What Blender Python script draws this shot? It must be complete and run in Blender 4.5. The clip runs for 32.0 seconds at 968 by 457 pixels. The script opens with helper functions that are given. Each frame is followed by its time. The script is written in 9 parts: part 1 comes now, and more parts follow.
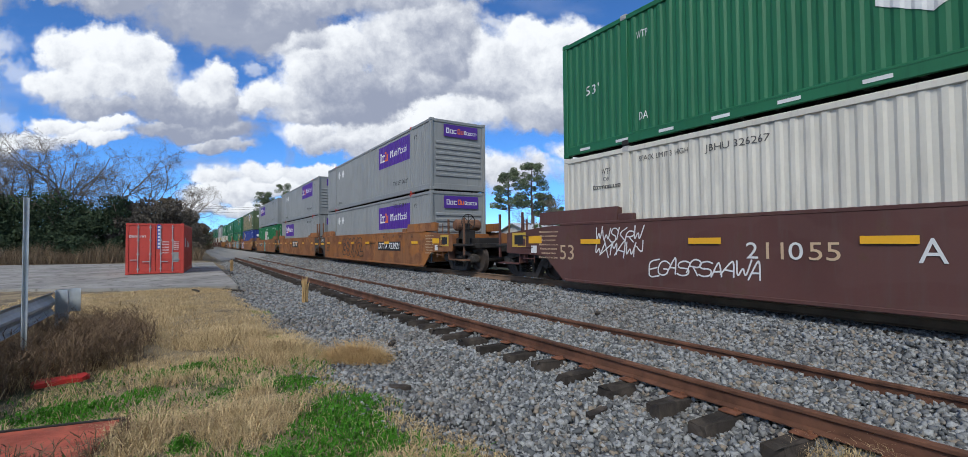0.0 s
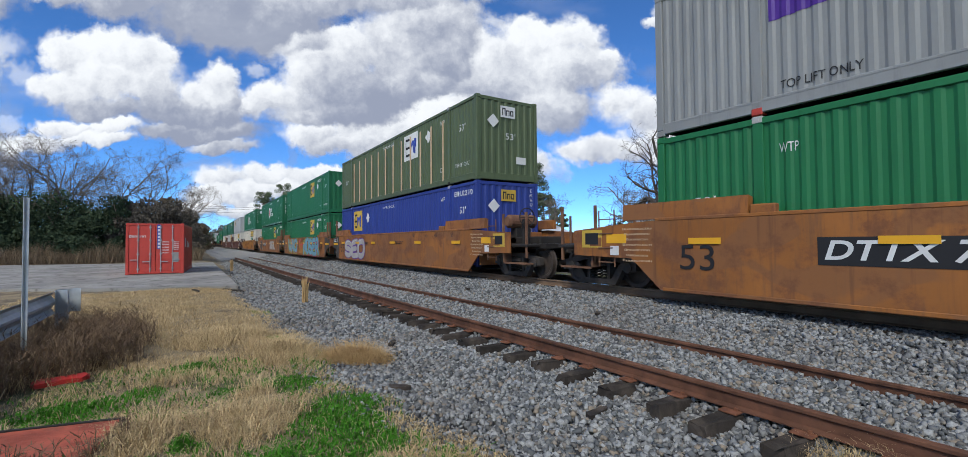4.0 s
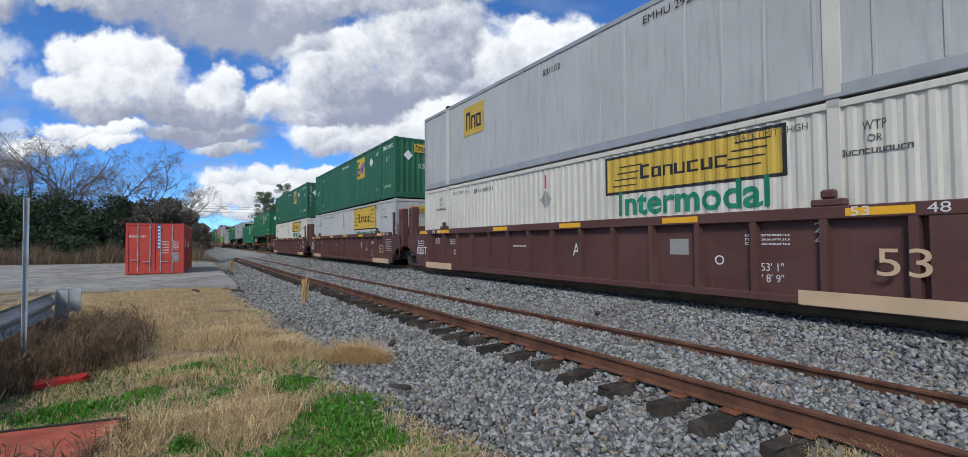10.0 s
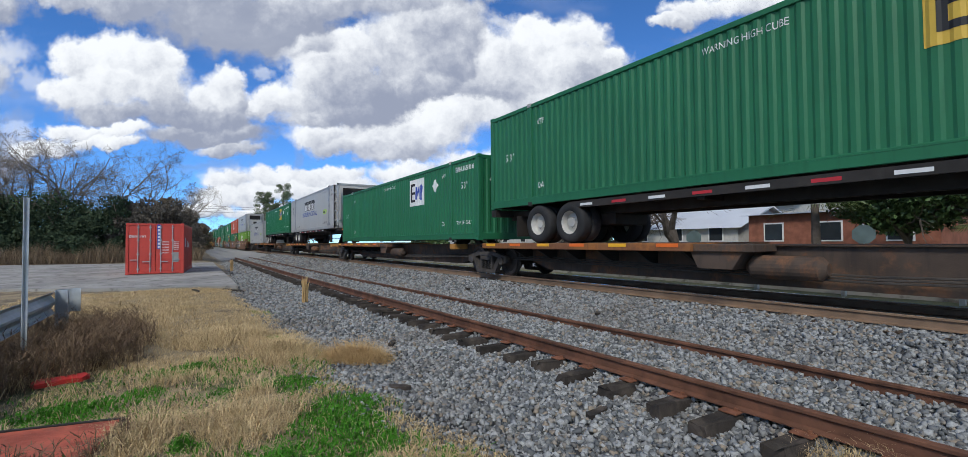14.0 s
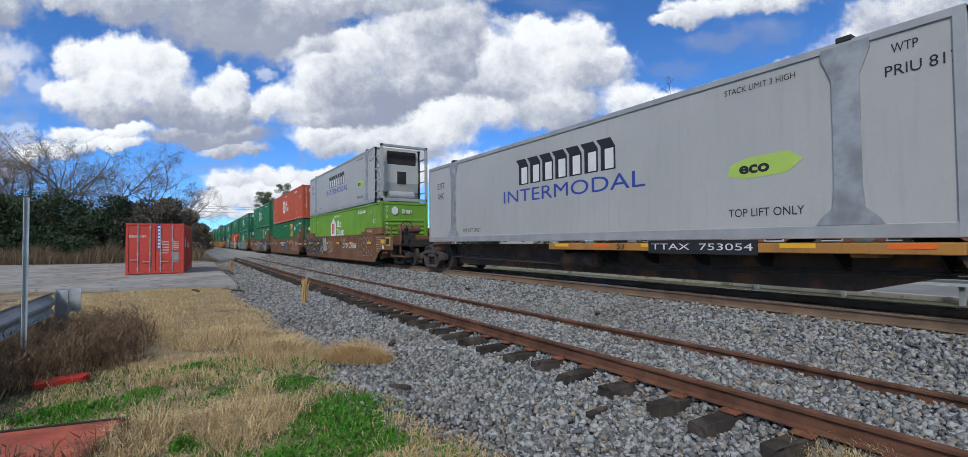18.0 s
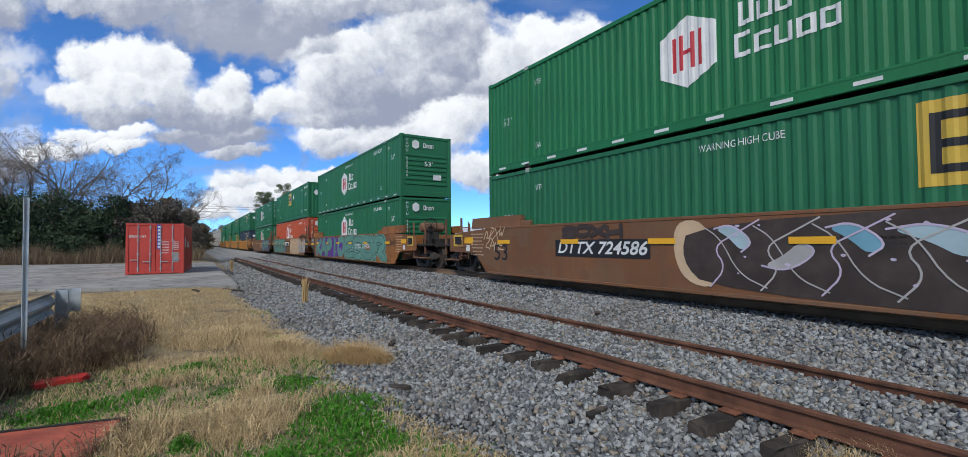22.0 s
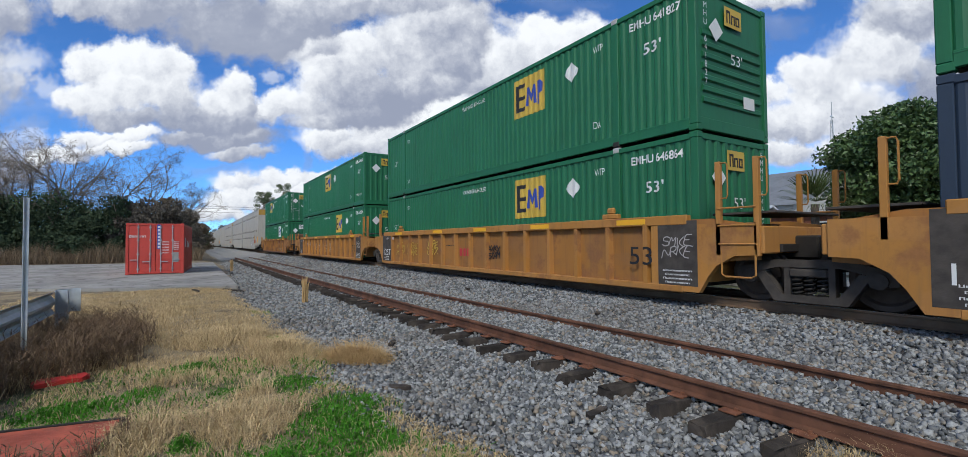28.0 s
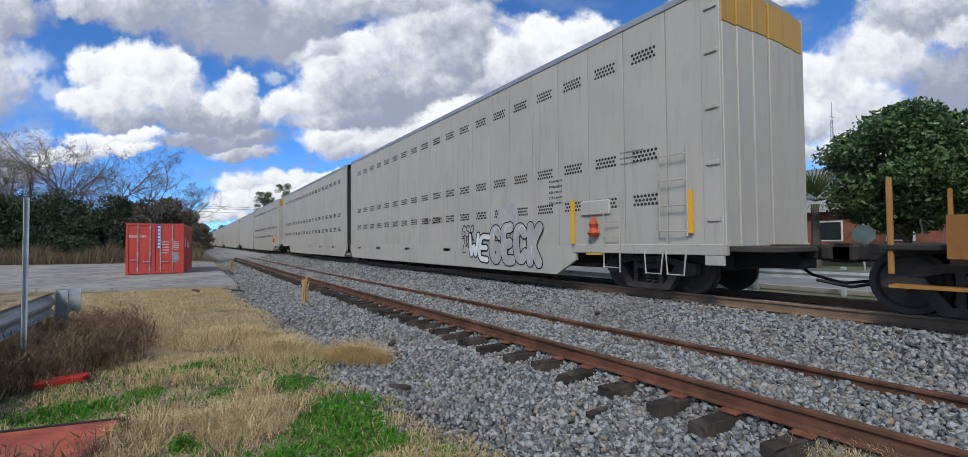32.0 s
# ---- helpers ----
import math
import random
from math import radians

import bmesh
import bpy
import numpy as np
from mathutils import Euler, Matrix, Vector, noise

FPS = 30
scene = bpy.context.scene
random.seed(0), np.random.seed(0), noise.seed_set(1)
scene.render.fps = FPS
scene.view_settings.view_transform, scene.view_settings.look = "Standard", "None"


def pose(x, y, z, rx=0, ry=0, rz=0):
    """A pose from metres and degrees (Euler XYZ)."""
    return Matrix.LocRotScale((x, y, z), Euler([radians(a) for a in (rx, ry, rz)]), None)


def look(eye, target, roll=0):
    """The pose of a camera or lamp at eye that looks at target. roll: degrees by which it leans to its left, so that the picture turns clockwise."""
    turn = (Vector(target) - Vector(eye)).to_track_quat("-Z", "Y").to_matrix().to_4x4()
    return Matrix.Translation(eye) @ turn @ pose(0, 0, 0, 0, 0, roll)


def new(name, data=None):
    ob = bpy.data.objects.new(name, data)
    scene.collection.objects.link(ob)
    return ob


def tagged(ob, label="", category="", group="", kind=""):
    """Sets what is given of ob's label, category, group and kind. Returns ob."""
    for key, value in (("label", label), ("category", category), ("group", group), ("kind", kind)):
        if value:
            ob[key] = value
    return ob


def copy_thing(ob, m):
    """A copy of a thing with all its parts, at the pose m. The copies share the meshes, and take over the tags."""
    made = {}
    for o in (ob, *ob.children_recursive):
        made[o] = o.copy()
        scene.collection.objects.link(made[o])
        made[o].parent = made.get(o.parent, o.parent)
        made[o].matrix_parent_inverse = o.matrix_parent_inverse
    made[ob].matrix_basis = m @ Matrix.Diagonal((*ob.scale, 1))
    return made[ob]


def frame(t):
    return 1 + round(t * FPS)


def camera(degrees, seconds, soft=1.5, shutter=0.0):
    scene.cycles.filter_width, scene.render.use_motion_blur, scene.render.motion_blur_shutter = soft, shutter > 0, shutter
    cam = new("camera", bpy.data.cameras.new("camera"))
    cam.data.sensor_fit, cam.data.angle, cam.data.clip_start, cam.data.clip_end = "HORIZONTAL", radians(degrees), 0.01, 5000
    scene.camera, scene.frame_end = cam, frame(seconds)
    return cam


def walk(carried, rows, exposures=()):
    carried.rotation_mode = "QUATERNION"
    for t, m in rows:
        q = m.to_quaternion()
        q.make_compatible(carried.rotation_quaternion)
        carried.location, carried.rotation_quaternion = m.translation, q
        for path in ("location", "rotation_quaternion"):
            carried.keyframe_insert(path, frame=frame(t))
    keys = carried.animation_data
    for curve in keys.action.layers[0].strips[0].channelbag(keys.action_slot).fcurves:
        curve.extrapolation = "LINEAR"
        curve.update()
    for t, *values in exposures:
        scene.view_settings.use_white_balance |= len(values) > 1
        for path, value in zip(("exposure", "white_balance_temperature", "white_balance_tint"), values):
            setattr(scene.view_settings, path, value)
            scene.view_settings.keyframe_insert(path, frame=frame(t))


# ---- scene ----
# ---------------- camera ----------------
EYE = Vector((0.0, 0.0, 1.08))
YAW, PITCH = 0.566, 0.028
AHEAD = Vector((math.sin(YAW) * math.cos(PITCH), math.cos(YAW) * math.cos(PITCH), math.sin(PITCH)))
cam = camera(92.55, 32.0, 0.5)
walk(cam, [(0.0, look(EYE, EYE + AHEAD * 10, -0.46)), (32.0, look(EYE, EYE + AHEAD * 10, -0.46))],
     exposures=[(0.0, 0.20, 6200, 9), (32.0, 0.20, 6200, 9)])

# ---------------- sky and sun ----------------
SUN_EL, SUN_AZ = radians(44), radians(230)      # azimuth clockwise from +Y
world = bpy.data.worlds.new("world")
scene.world = world
world.use_nodes = True
wn, wl = world.node_tree.nodes, world.node_tree.links
wn.clear()
sky = wn.new("ShaderNodeTexSky")
sky.sky_type, sky.sun_disc = "NISHITA", False
sky.sun_elevation, sky.sun_rotation = SUN_EL, SUN_AZ
sky.air_density, sky.dust_density, sky.ozone_density, sky.altitude = 0.85, 0.0, 10.0, 2600.0
hue = wn.new("ShaderNodeMix")
hue.data_type, hue.blend_type = "RGBA", "MULTIPLY"
hue.inputs[0].default_value = 1.0
hue.inputs[7].default_value = (0.80, 1.0, 1.06, 1)
wl.new(sky.outputs[0], hue.inputs[6])
bg = wn.new("ShaderNodeBackground")
bg.inputs["Strength"].default_value = 0.145
wl.new(hue.outputs[2], bg.inputs[0])
# broken cumulus goes on over the rest of the sky, behind and above the cloud backdrop
wd = wn.new("ShaderNodeTexCoord")
cover = wn.new("ShaderNodeTexNoise")
cover.inputs["Scale"].default_value, cover.inputs["Detail"].default_value = 2.6, 7.0
wl.new(wd.outputs["Generated"], cover.inputs["Vector"])
cut = wn.new("ShaderNodeMapRange")
cut.interpolation_type = "SMOOTHSTEP"
for k_, v_ in ((1, 0.42), (2, 0.56), (3, 0.0), (4, 0.9)):
    cut.inputs[k_].default_value = v_
wl.new(cover.outputs["Fac"], cut.inputs[0])
facing = wn.new("ShaderNodeVectorMath")
facing.operation = "DOT_PRODUCT"
facing.inputs[1].default_value = (math.sin(YAW), math.cos(YAW), 0)
wl.new(wd.outputs["Generated"], facing.inputs[0])
rest = wn.new("ShaderNodeMapRange")
for k_, v_ in ((1, 0.40), (2, 0.22), (3, 0.0), (4, 1.0)):
    rest.inputs[k_].default_value = v_
wl.new(facing.outputs["Value"], rest.inputs[0])
amount = wn.new("ShaderNodeMath")
amount.operation = "MULTIPLY"
wl.new(cut.outputs[0], amount.inputs[0])
wl.new(rest.outputs[0], amount.inputs[1])
cloud_bg = wn.new("ShaderNodeBackground")
cloud_bg.inputs["Color"].default_value, cloud_bg.inputs["Strength"].default_value = (0.92, 0.95, 1.0, 1), 0.46
both = wn.new("ShaderNodeMixShader")
wl.new(amount.outputs[0], both.inputs[0])
wl.new(bg.outputs[0], both.inputs[1])
wl.new(cloud_bg.outputs[0], both.inputs[2])
wo = wn.new("ShaderNodeOutputWorld")
wl.new(both.outputs[0], wo.inputs[0])
sun = new("sun", bpy.data.lights.new("sun", "SUN"))
sun.data.energy, sun.data.angle, sun.data.color = 2.25, radians(14), (1.0, 0.945, 0.84)
sun.matrix_world = look((0, 0, 50), Vector((0, 0, 50)) - 50 * Vector((math.sin(SUN_AZ) * math.cos(SUN_EL), math.cos(SUN_AZ) * math.cos(SUN_EL), math.sin(SUN_EL))))

# ---------------- small node helpers ----------------
def nodes_of(mat):
    mat.use_nodes = True
    nt = mat.node_tree
    nt.nodes.clear()
    return nt

class G:
    """Short-hand for building node graphs."""
    def __init__(self, nt):
        self.nt = nt
    def n(self, kind, **kw):
        node = self.nt.nodes.new("ShaderNode" + kind)
        for k, v in kw.items():
            if k == "op":
                node.operation = v
            elif k == "data":
                node.data_type = v
            elif k == "blend":
                node.blend_type = v
        return node
    def put(self, sock, v):
        if isinstance(v, bpy.types.NodeSocket):
            self.nt.links.new(v, sock)
        elif v is not None:
            sock.default_value = v
    def math(self, op, a, b=None, c=None, clamp=False):
        m = self.n("Math", op=op)
        m.use_clamp = clamp
        for s, v in zip(m.inputs, (a, b, c)):
            self.put(s, v)
        return m.outputs[0]
    def vec(self, op, a, b=None):
        m = self.n("VectorMath", op=op)
        self.put(m.inputs[0], a)
        self.put(m.inputs[1], b)
        return m.outputs[0]
    def mix(self, f, a, b, blend="MIX"):
        m = self.n("Mix", data="RGBA", blend=blend)
        m.clamp_factor = True
        self.put(m.inputs[0], f)
        self.put(m.inputs[6], a if isinstance(a, bpy.types.NodeSocket) else (*a, 1) if len(a) == 3 else a)
        self.put(m.inputs[7], b if isinstance(b, bpy.types.NodeSocket) else (*b, 1) if len(b) == 3 else b)
        return m.outputs[2]
    def noise(self, vec, scale, detail=4.0, rough=0.55, dist=0.0):
        m = self.n("TexNoise")
        self.put(m.inputs["Vector"], vec)
        for k, v in (("Scale", scale), ("Detail", detail), ("Roughness", rough), ("Distortion", dist)):
            self.put(m.inputs[k], v)
        return m.outputs["Fac"]
    def ramp(self, v, lo, hi, a=0.0, b=1.0):
        m = self.n("MapRange")
        m.interpolation_type = "SMOOTHSTEP"
        for s, x in zip(m.inputs, (v, lo, hi, a, b)):
            self.put(s, x)
        return m.outputs[0]
    def scaled(self, vec, s):
        m = self.n("Mapping")
        self.put(m.inputs["Vector"], vec)
        m.inputs["Scale"].default_value = s
        return m.outputs[0]
    def out(self, shader):
        o = self.n("OutputMaterial")
        self.nt.links.new(shader, o.inputs[0])
    def bsdf(self, color, rough, metal=0.0, bump=None, strength=0.3, dist=0.01, spec=0.4):
        p = self.n("BsdfPrincipled")
        self.put(p.inputs["Base Color"], color if isinstance(color, bpy.types.NodeSocket) else (*color, 1))
        self.put(p.inputs["Roughness"], rough)
        self.put(p.inputs["Metallic"], metal)
        self.put(p.inputs["Specular IOR Level"], spec)
        if bump is not None:
            b = self.n("Bump")
            b.inputs["Strength"].default_value, b.inputs["Distance"].default_value = strength, dist
            self.put(b.inputs["Height"], bump)
            self.put(p.inputs["Normal"], b.outputs[0])
        return p.outputs[0]

def tint(c, k):
    return tuple(min(1.0, x * k) for x in c)

MATS = {}
def surf(name, color, rough=0.6, metal=0.0, var=0.18, scale=1.5, fine=30.0, bump=0.15, rust=0.0, rust_color=(0.16, 0.06, 0.025),
         dirt=0.0, dirt_color=(0.09, 0.075, 0.06), streak=False, random_tint=0.0, coat=0.4, patchy=0.0, patch_color=(0.3, 0.2, 0.12)):
    """A worn surface: broad tone drift, fine grain, optional rust patches, dirt and vertical streaks."""
    if name in MATS:
        return MATS[name]
    mat = MATS[name] = bpy.data.materials.new(name)
    g = G(nodes_of(mat))
    co = g.n("TexCoord").outputs["Object"]
    rnd = g.n("ObjectInfo").outputs["Random"]
    shift = g.n("CombineXYZ")
    for i in range(3):
        g.put(shift.inputs[i], g.math("MULTIPLY", rnd, 37.0 + 11 * i))
    p = g.vec("ADD", co, shift.outputs[0])
    broad = g.noise(p, scale, 3)
    grain = g.noise(p, fine, 5)
    col = g.mix(g.ramp(broad, 0.3, 0.7), tint(color, 1 - var), tint(color, 1 + var))
    col = g.mix(g.math("MULTIPLY", grain, 0.25), col, tint(color, 0.6))
    if random_tint:
        col = g.mix(g.math("MULTIPLY", rnd, random_tint), col, tint(color, 0.35))
    if dirt or streak:
        q = g.scaled(p, (3.0, 3.0, 0.35)) if streak else p
        d = g.ramp(g.noise(q, 2.2, 5, 0.65), 0.48, 0.75)
        col = g.mix(g.math("MULTIPLY", d, max(dirt, 0.25)), col, dirt_color)
    r = rough
    if patchy:
        k = g.ramp(g.noise(g.scaled(p, (1.0, 0.8, 1.6)), 0.9, 2, 0.4, 0.6), 0.50, 0.54)
        col = g.mix(g.math("MULTIPLY", k, patchy), col, patch_color)
        k = g.ramp(g.noise(g.scaled(p, (5.0, 5.0, 0.25)), 1.6, 4, 0.6), 0.55, 0.72)
        col = g.mix(g.math("MULTIPLY", k, patchy * 0.8), col, rust_color)
    if rust:
        k = g.ramp(g.noise(p, 1.1, 7, 0.68), 0.62 - 0.22 * rust, 0.70 - 0.12 * rust)
        col = g.mix(g.math("MULTIPLY", k, 0.85), col, g.mix(grain, rust_color, tint(rust_color, 1.8)))
        r = g.math("MULTIPLY_ADD", k, 0.25, rough)
    g.out(g.bsdf(col, r, metal, grain, bump, 0.01, coat))
    return mat

# ---------------- mesh helpers ----------------
class M:
    """Collects faces of simple solids; mesh() makes the mesh."""
    def __init__(self):
        self.v, self.f = [], []
    def add(self, verts, faces):
        b = len(self.v)
        self.v += [tuple(p) for p in verts]
        self.f += [tuple(b + i for i in f) for f in faces]
        return self
    def box(self, x0, x1, y0, y1, z0, z1, ch=0.0):
        if ch <= 0:
            v = [(x, y, z) for x in (x0, x1) for y in (y0, y1) for z in (z0, z1)]
            return self.add(v, [(0, 1, 3, 2), (4, 6, 7, 5), (0, 4, 5, 1), (2, 3, 7, 6), (0, 2, 6, 4), (1, 5, 7, 3)])
        c = min(ch, (x1 - x0) * .4, (y1 - y0) * .4, (z1 - z0) * .4)
        v, idx = [], {}
        X, Y, Z = (x0, x1), (y0, y1), (z0, z1)
        sg = (1, -1)
        for i in (0, 1):
            for j in (0, 1):
                for k in (0, 1):
                    for a in range(3):
                        p = [X[i] + sg[i] * c, Y[j] + sg[j] * c, Z[k] + sg[k] * c]
                        p[a] = (X[i], Y[j], Z[k])[a]
                        idx[i, j, k, a] = len(v)
                        v.append(p)
        f = []
        for i in (0, 1):
            f.append([idx[i, 0, 0, 0], idx[i, 0, 1, 0], idx[i, 1, 1, 0], idx[i, 1, 0, 0]][::1 if i == 0 else -1])
            f.append([idx[0, i, 0, 1], idx[1, i, 0, 1], idx[1, i, 1, 1], idx[0, i, 1, 1]][::1 if i == 0 else -1])
            f.append([idx[0, 0, i, 2], idx[0, 1, i, 2], idx[1, 1, i, 2], idx[1, 0, i, 2]][::1 if i == 0 else -1])
        for a in range(3):
            b, d = [q for q in range(3) if q != a]
            for m in (0, 1):
                for n in (0, 1):
                    lo, hi = [0, 0, 0], [0, 0, 0]
                    lo[b] = hi[b] = m
                    lo[d] = hi[d] = n
                    hi[a] = 1
                    f.append([idx[(*lo, b)], idx[(*hi, b)], idx[(*hi, d)], idx[(*lo, d)]])
        for i in (0, 1):
            for j in (0, 1):
                for k in (0, 1):
                    f.append([idx[i, j, k, 0], idx[i, j, k, 1], idx[i, j, k, 2]])
        return self.add(v, f)
    def prism(self, poly, a0, a1, axis=0):
        """poly: 2D outline; extruded along axis. axis 0: (y,z), 1: (x,z), 2: (x,y)."""
        def p3(p, a):
            return ((a, p[0], p[1]), (p[0], a, p[1]), (p[0], p[1], a))[axis]
        n = len(poly)
        v = [p3(p, a0) for p in poly] + [p3(p, a1) for p in poly]
        f = [tuple(range(n))[::-1], tuple(range(n, 2 * n))]
        f += [(i, (i + 1) % n, n + (i + 1) % n, n + i) for i in range(n)]
        return self.add(v, f)
    def cyl(self, c, r, a0, a1, axis=2, n=12, r1=None):
        r1 = r if r1 is None else r1
        def ring(rr, a):
            o = []
            for i in range(n):
                t = 2 * math.pi * i / n
                u, w = c[0] + rr * math.cos(t), c[1] + rr * math.sin(t)
                o.append(((a, u, w), (u, a, w), (u, w, a))[axis])
            return o
        v = ring(r, a0) + ring(r1, a1)
        f = [tuple(range(n))[::-1], tuple(range(n, 2 * n))] + [(i, (i + 1) % n, n + (i + 1) % n, n + i) for i in range(n)]
        return self.add(v, f)
    def lathe(self, prof, c, axis=0, n=24):
        """prof: (radius, along) pairs, turned about the axis through c."""
        v = []
        for r, a in prof:
            for i in range(n):
                t = 2 * math.pi * i / n
                u, w = c[0] + r * math.cos(t), c[1] + r * math.sin(t)
                v.append(((a, u, w), (u, a, w), (u, w, a))[axis])
        f = []
        for k in range(len(prof) - 1):
            for i in range(n):
                j = (i + 1) % n
                f.append((k * n + i, k * n + j, (k + 1) * n + j, (k + 1) * n + i))
        return self.add(v, f)
    def tube(self, pts, r, n=6):
        """A bent round bar through pts."""
        pts = [Vector(p) for p in pts]
        rings = []
        for i, p in enumerate(pts):
            d = (pts[min(i + 1, len(pts) - 1)] - pts[max(i - 1, 0)]).normalized()
            up = Vector((0, 0, 1)) if abs(d.z) < 0.9 else Vector((1, 0, 0))
            s = d.cross(up).normalized()
            t = s.cross(d)
            rr = r[i] if isinstance(r, (list, tuple)) else r
            rings.append([p + rr * (math.cos(2 * math.pi * k / n) * s + math.sin(2 * math.pi * k / n) * t) for k in range(n)])
        v = [q for ring in rings for q in ring]
        f = [tuple(range(n)), tuple(range(len(v) - n, len(v)))[::-1]]
        for i in range(len(pts) - 1):
            for k in range(n):
                f.append((i * n + k, (i + 1) * n + k, (i + 1) * n + (k + 1) % n, i * n + (k + 1) % n))
        return self.add(v, f)
    def mesh(self, name, smooth=False):
        me = bpy.data.meshes.new(name)
        me.from_pydata(self.v, [], self.f)
        bm = bmesh.new()
        bm.from_mesh(me)
        bmesh.ops.recalc_face_normals(bm, faces=bm.faces)
        bm.to_mesh(me)
        bm.free()
        if smooth:
            me.polygons.foreach_set("use_smooth", [True] * len(me.polygons))
        me.materials.append(None)
        return me

CACHE = {}
def cached(key, make):
    if key not in CACHE:
        CACHE[key] = make()
    return CACHE[key]

def part(name, me, mat, parent=None, label="", m=None):
    """Links a mesh (or an M) as one object under a thing or a part."""
    if isinstance(me, M):
        me = me.mesh(name)
    ob = new(name, me)
    ob.material_slots[0].link = "OBJECT"
    ob.material_slots[0].material = mat
    if parent is not None:
        ob.parent = parent
    if m is not None:
        ob.matrix_basis = m
    if label:
        ob["label"] = label
    return ob

def thing(name, label, category, m=None, group="", kind=""):
    ob = new(name)
    ob.empty_display_size = 0.2
    if m is not None:
        ob.matrix_basis = m
    return tagged(ob, label, category, group, kind)

def on_side(x, y, z):
    """Frame on the side that faces the camera: letters run towards -y."""
    return Matrix(((0, 0, -1, x), (-1, 0, 0, y), (0, 1, 0, z), (0, 0, 0, 1)))

def on_end(x, y, z):
    return Matrix(((1, 0, 0, x), (0, 0, -1, y), (0, 1, 0, z), (0, 0, 0, 1)))

def letters(s, height, width=0.0, fat=0.0, shear=0.0, spacing=1.0):
    """Flat letters of the built-in font, centred; height is that of a capital; width squeezes the word to that length."""
    def make():
        cu = bpy.data.curves.new("letters", "FONT")
        cu.body, cu.size, cu.align_x, cu.align_y = s, height / 0.70, "CENTER", "CENTER"
        cu.offset, cu.shear, cu.space_character, cu.resolution_u = fat, shear, spacing, 4
        ob = bpy.data.objects.new("letters", cu)
        me = bpy.data.meshes.new_from_object(ob)
        bpy.data.objects.remove(ob)
        bpy.data.curves.remove(cu)
        if width:
            xs = [v.co.x for v in me.vertices]
            k = width / max(0.01, max(xs) - min(xs))
            for v in me.vertices:
                v.co.x *= k
        me.materials.clear()
        me.materials.append(None)
        return me
    return cached(("t", s, height, width, fat, shear, spacing), make)

def plate(w, h, t=0.004):
    return cached(("p", w, h, t), lambda: M().box(-w / 2, w / 2, -h / 2, h / 2, -t, 0).mesh("plate"))

def polygon(pts, t=0.003):
    return M().prism(pts, -t, 0, 2).mesh("shape")
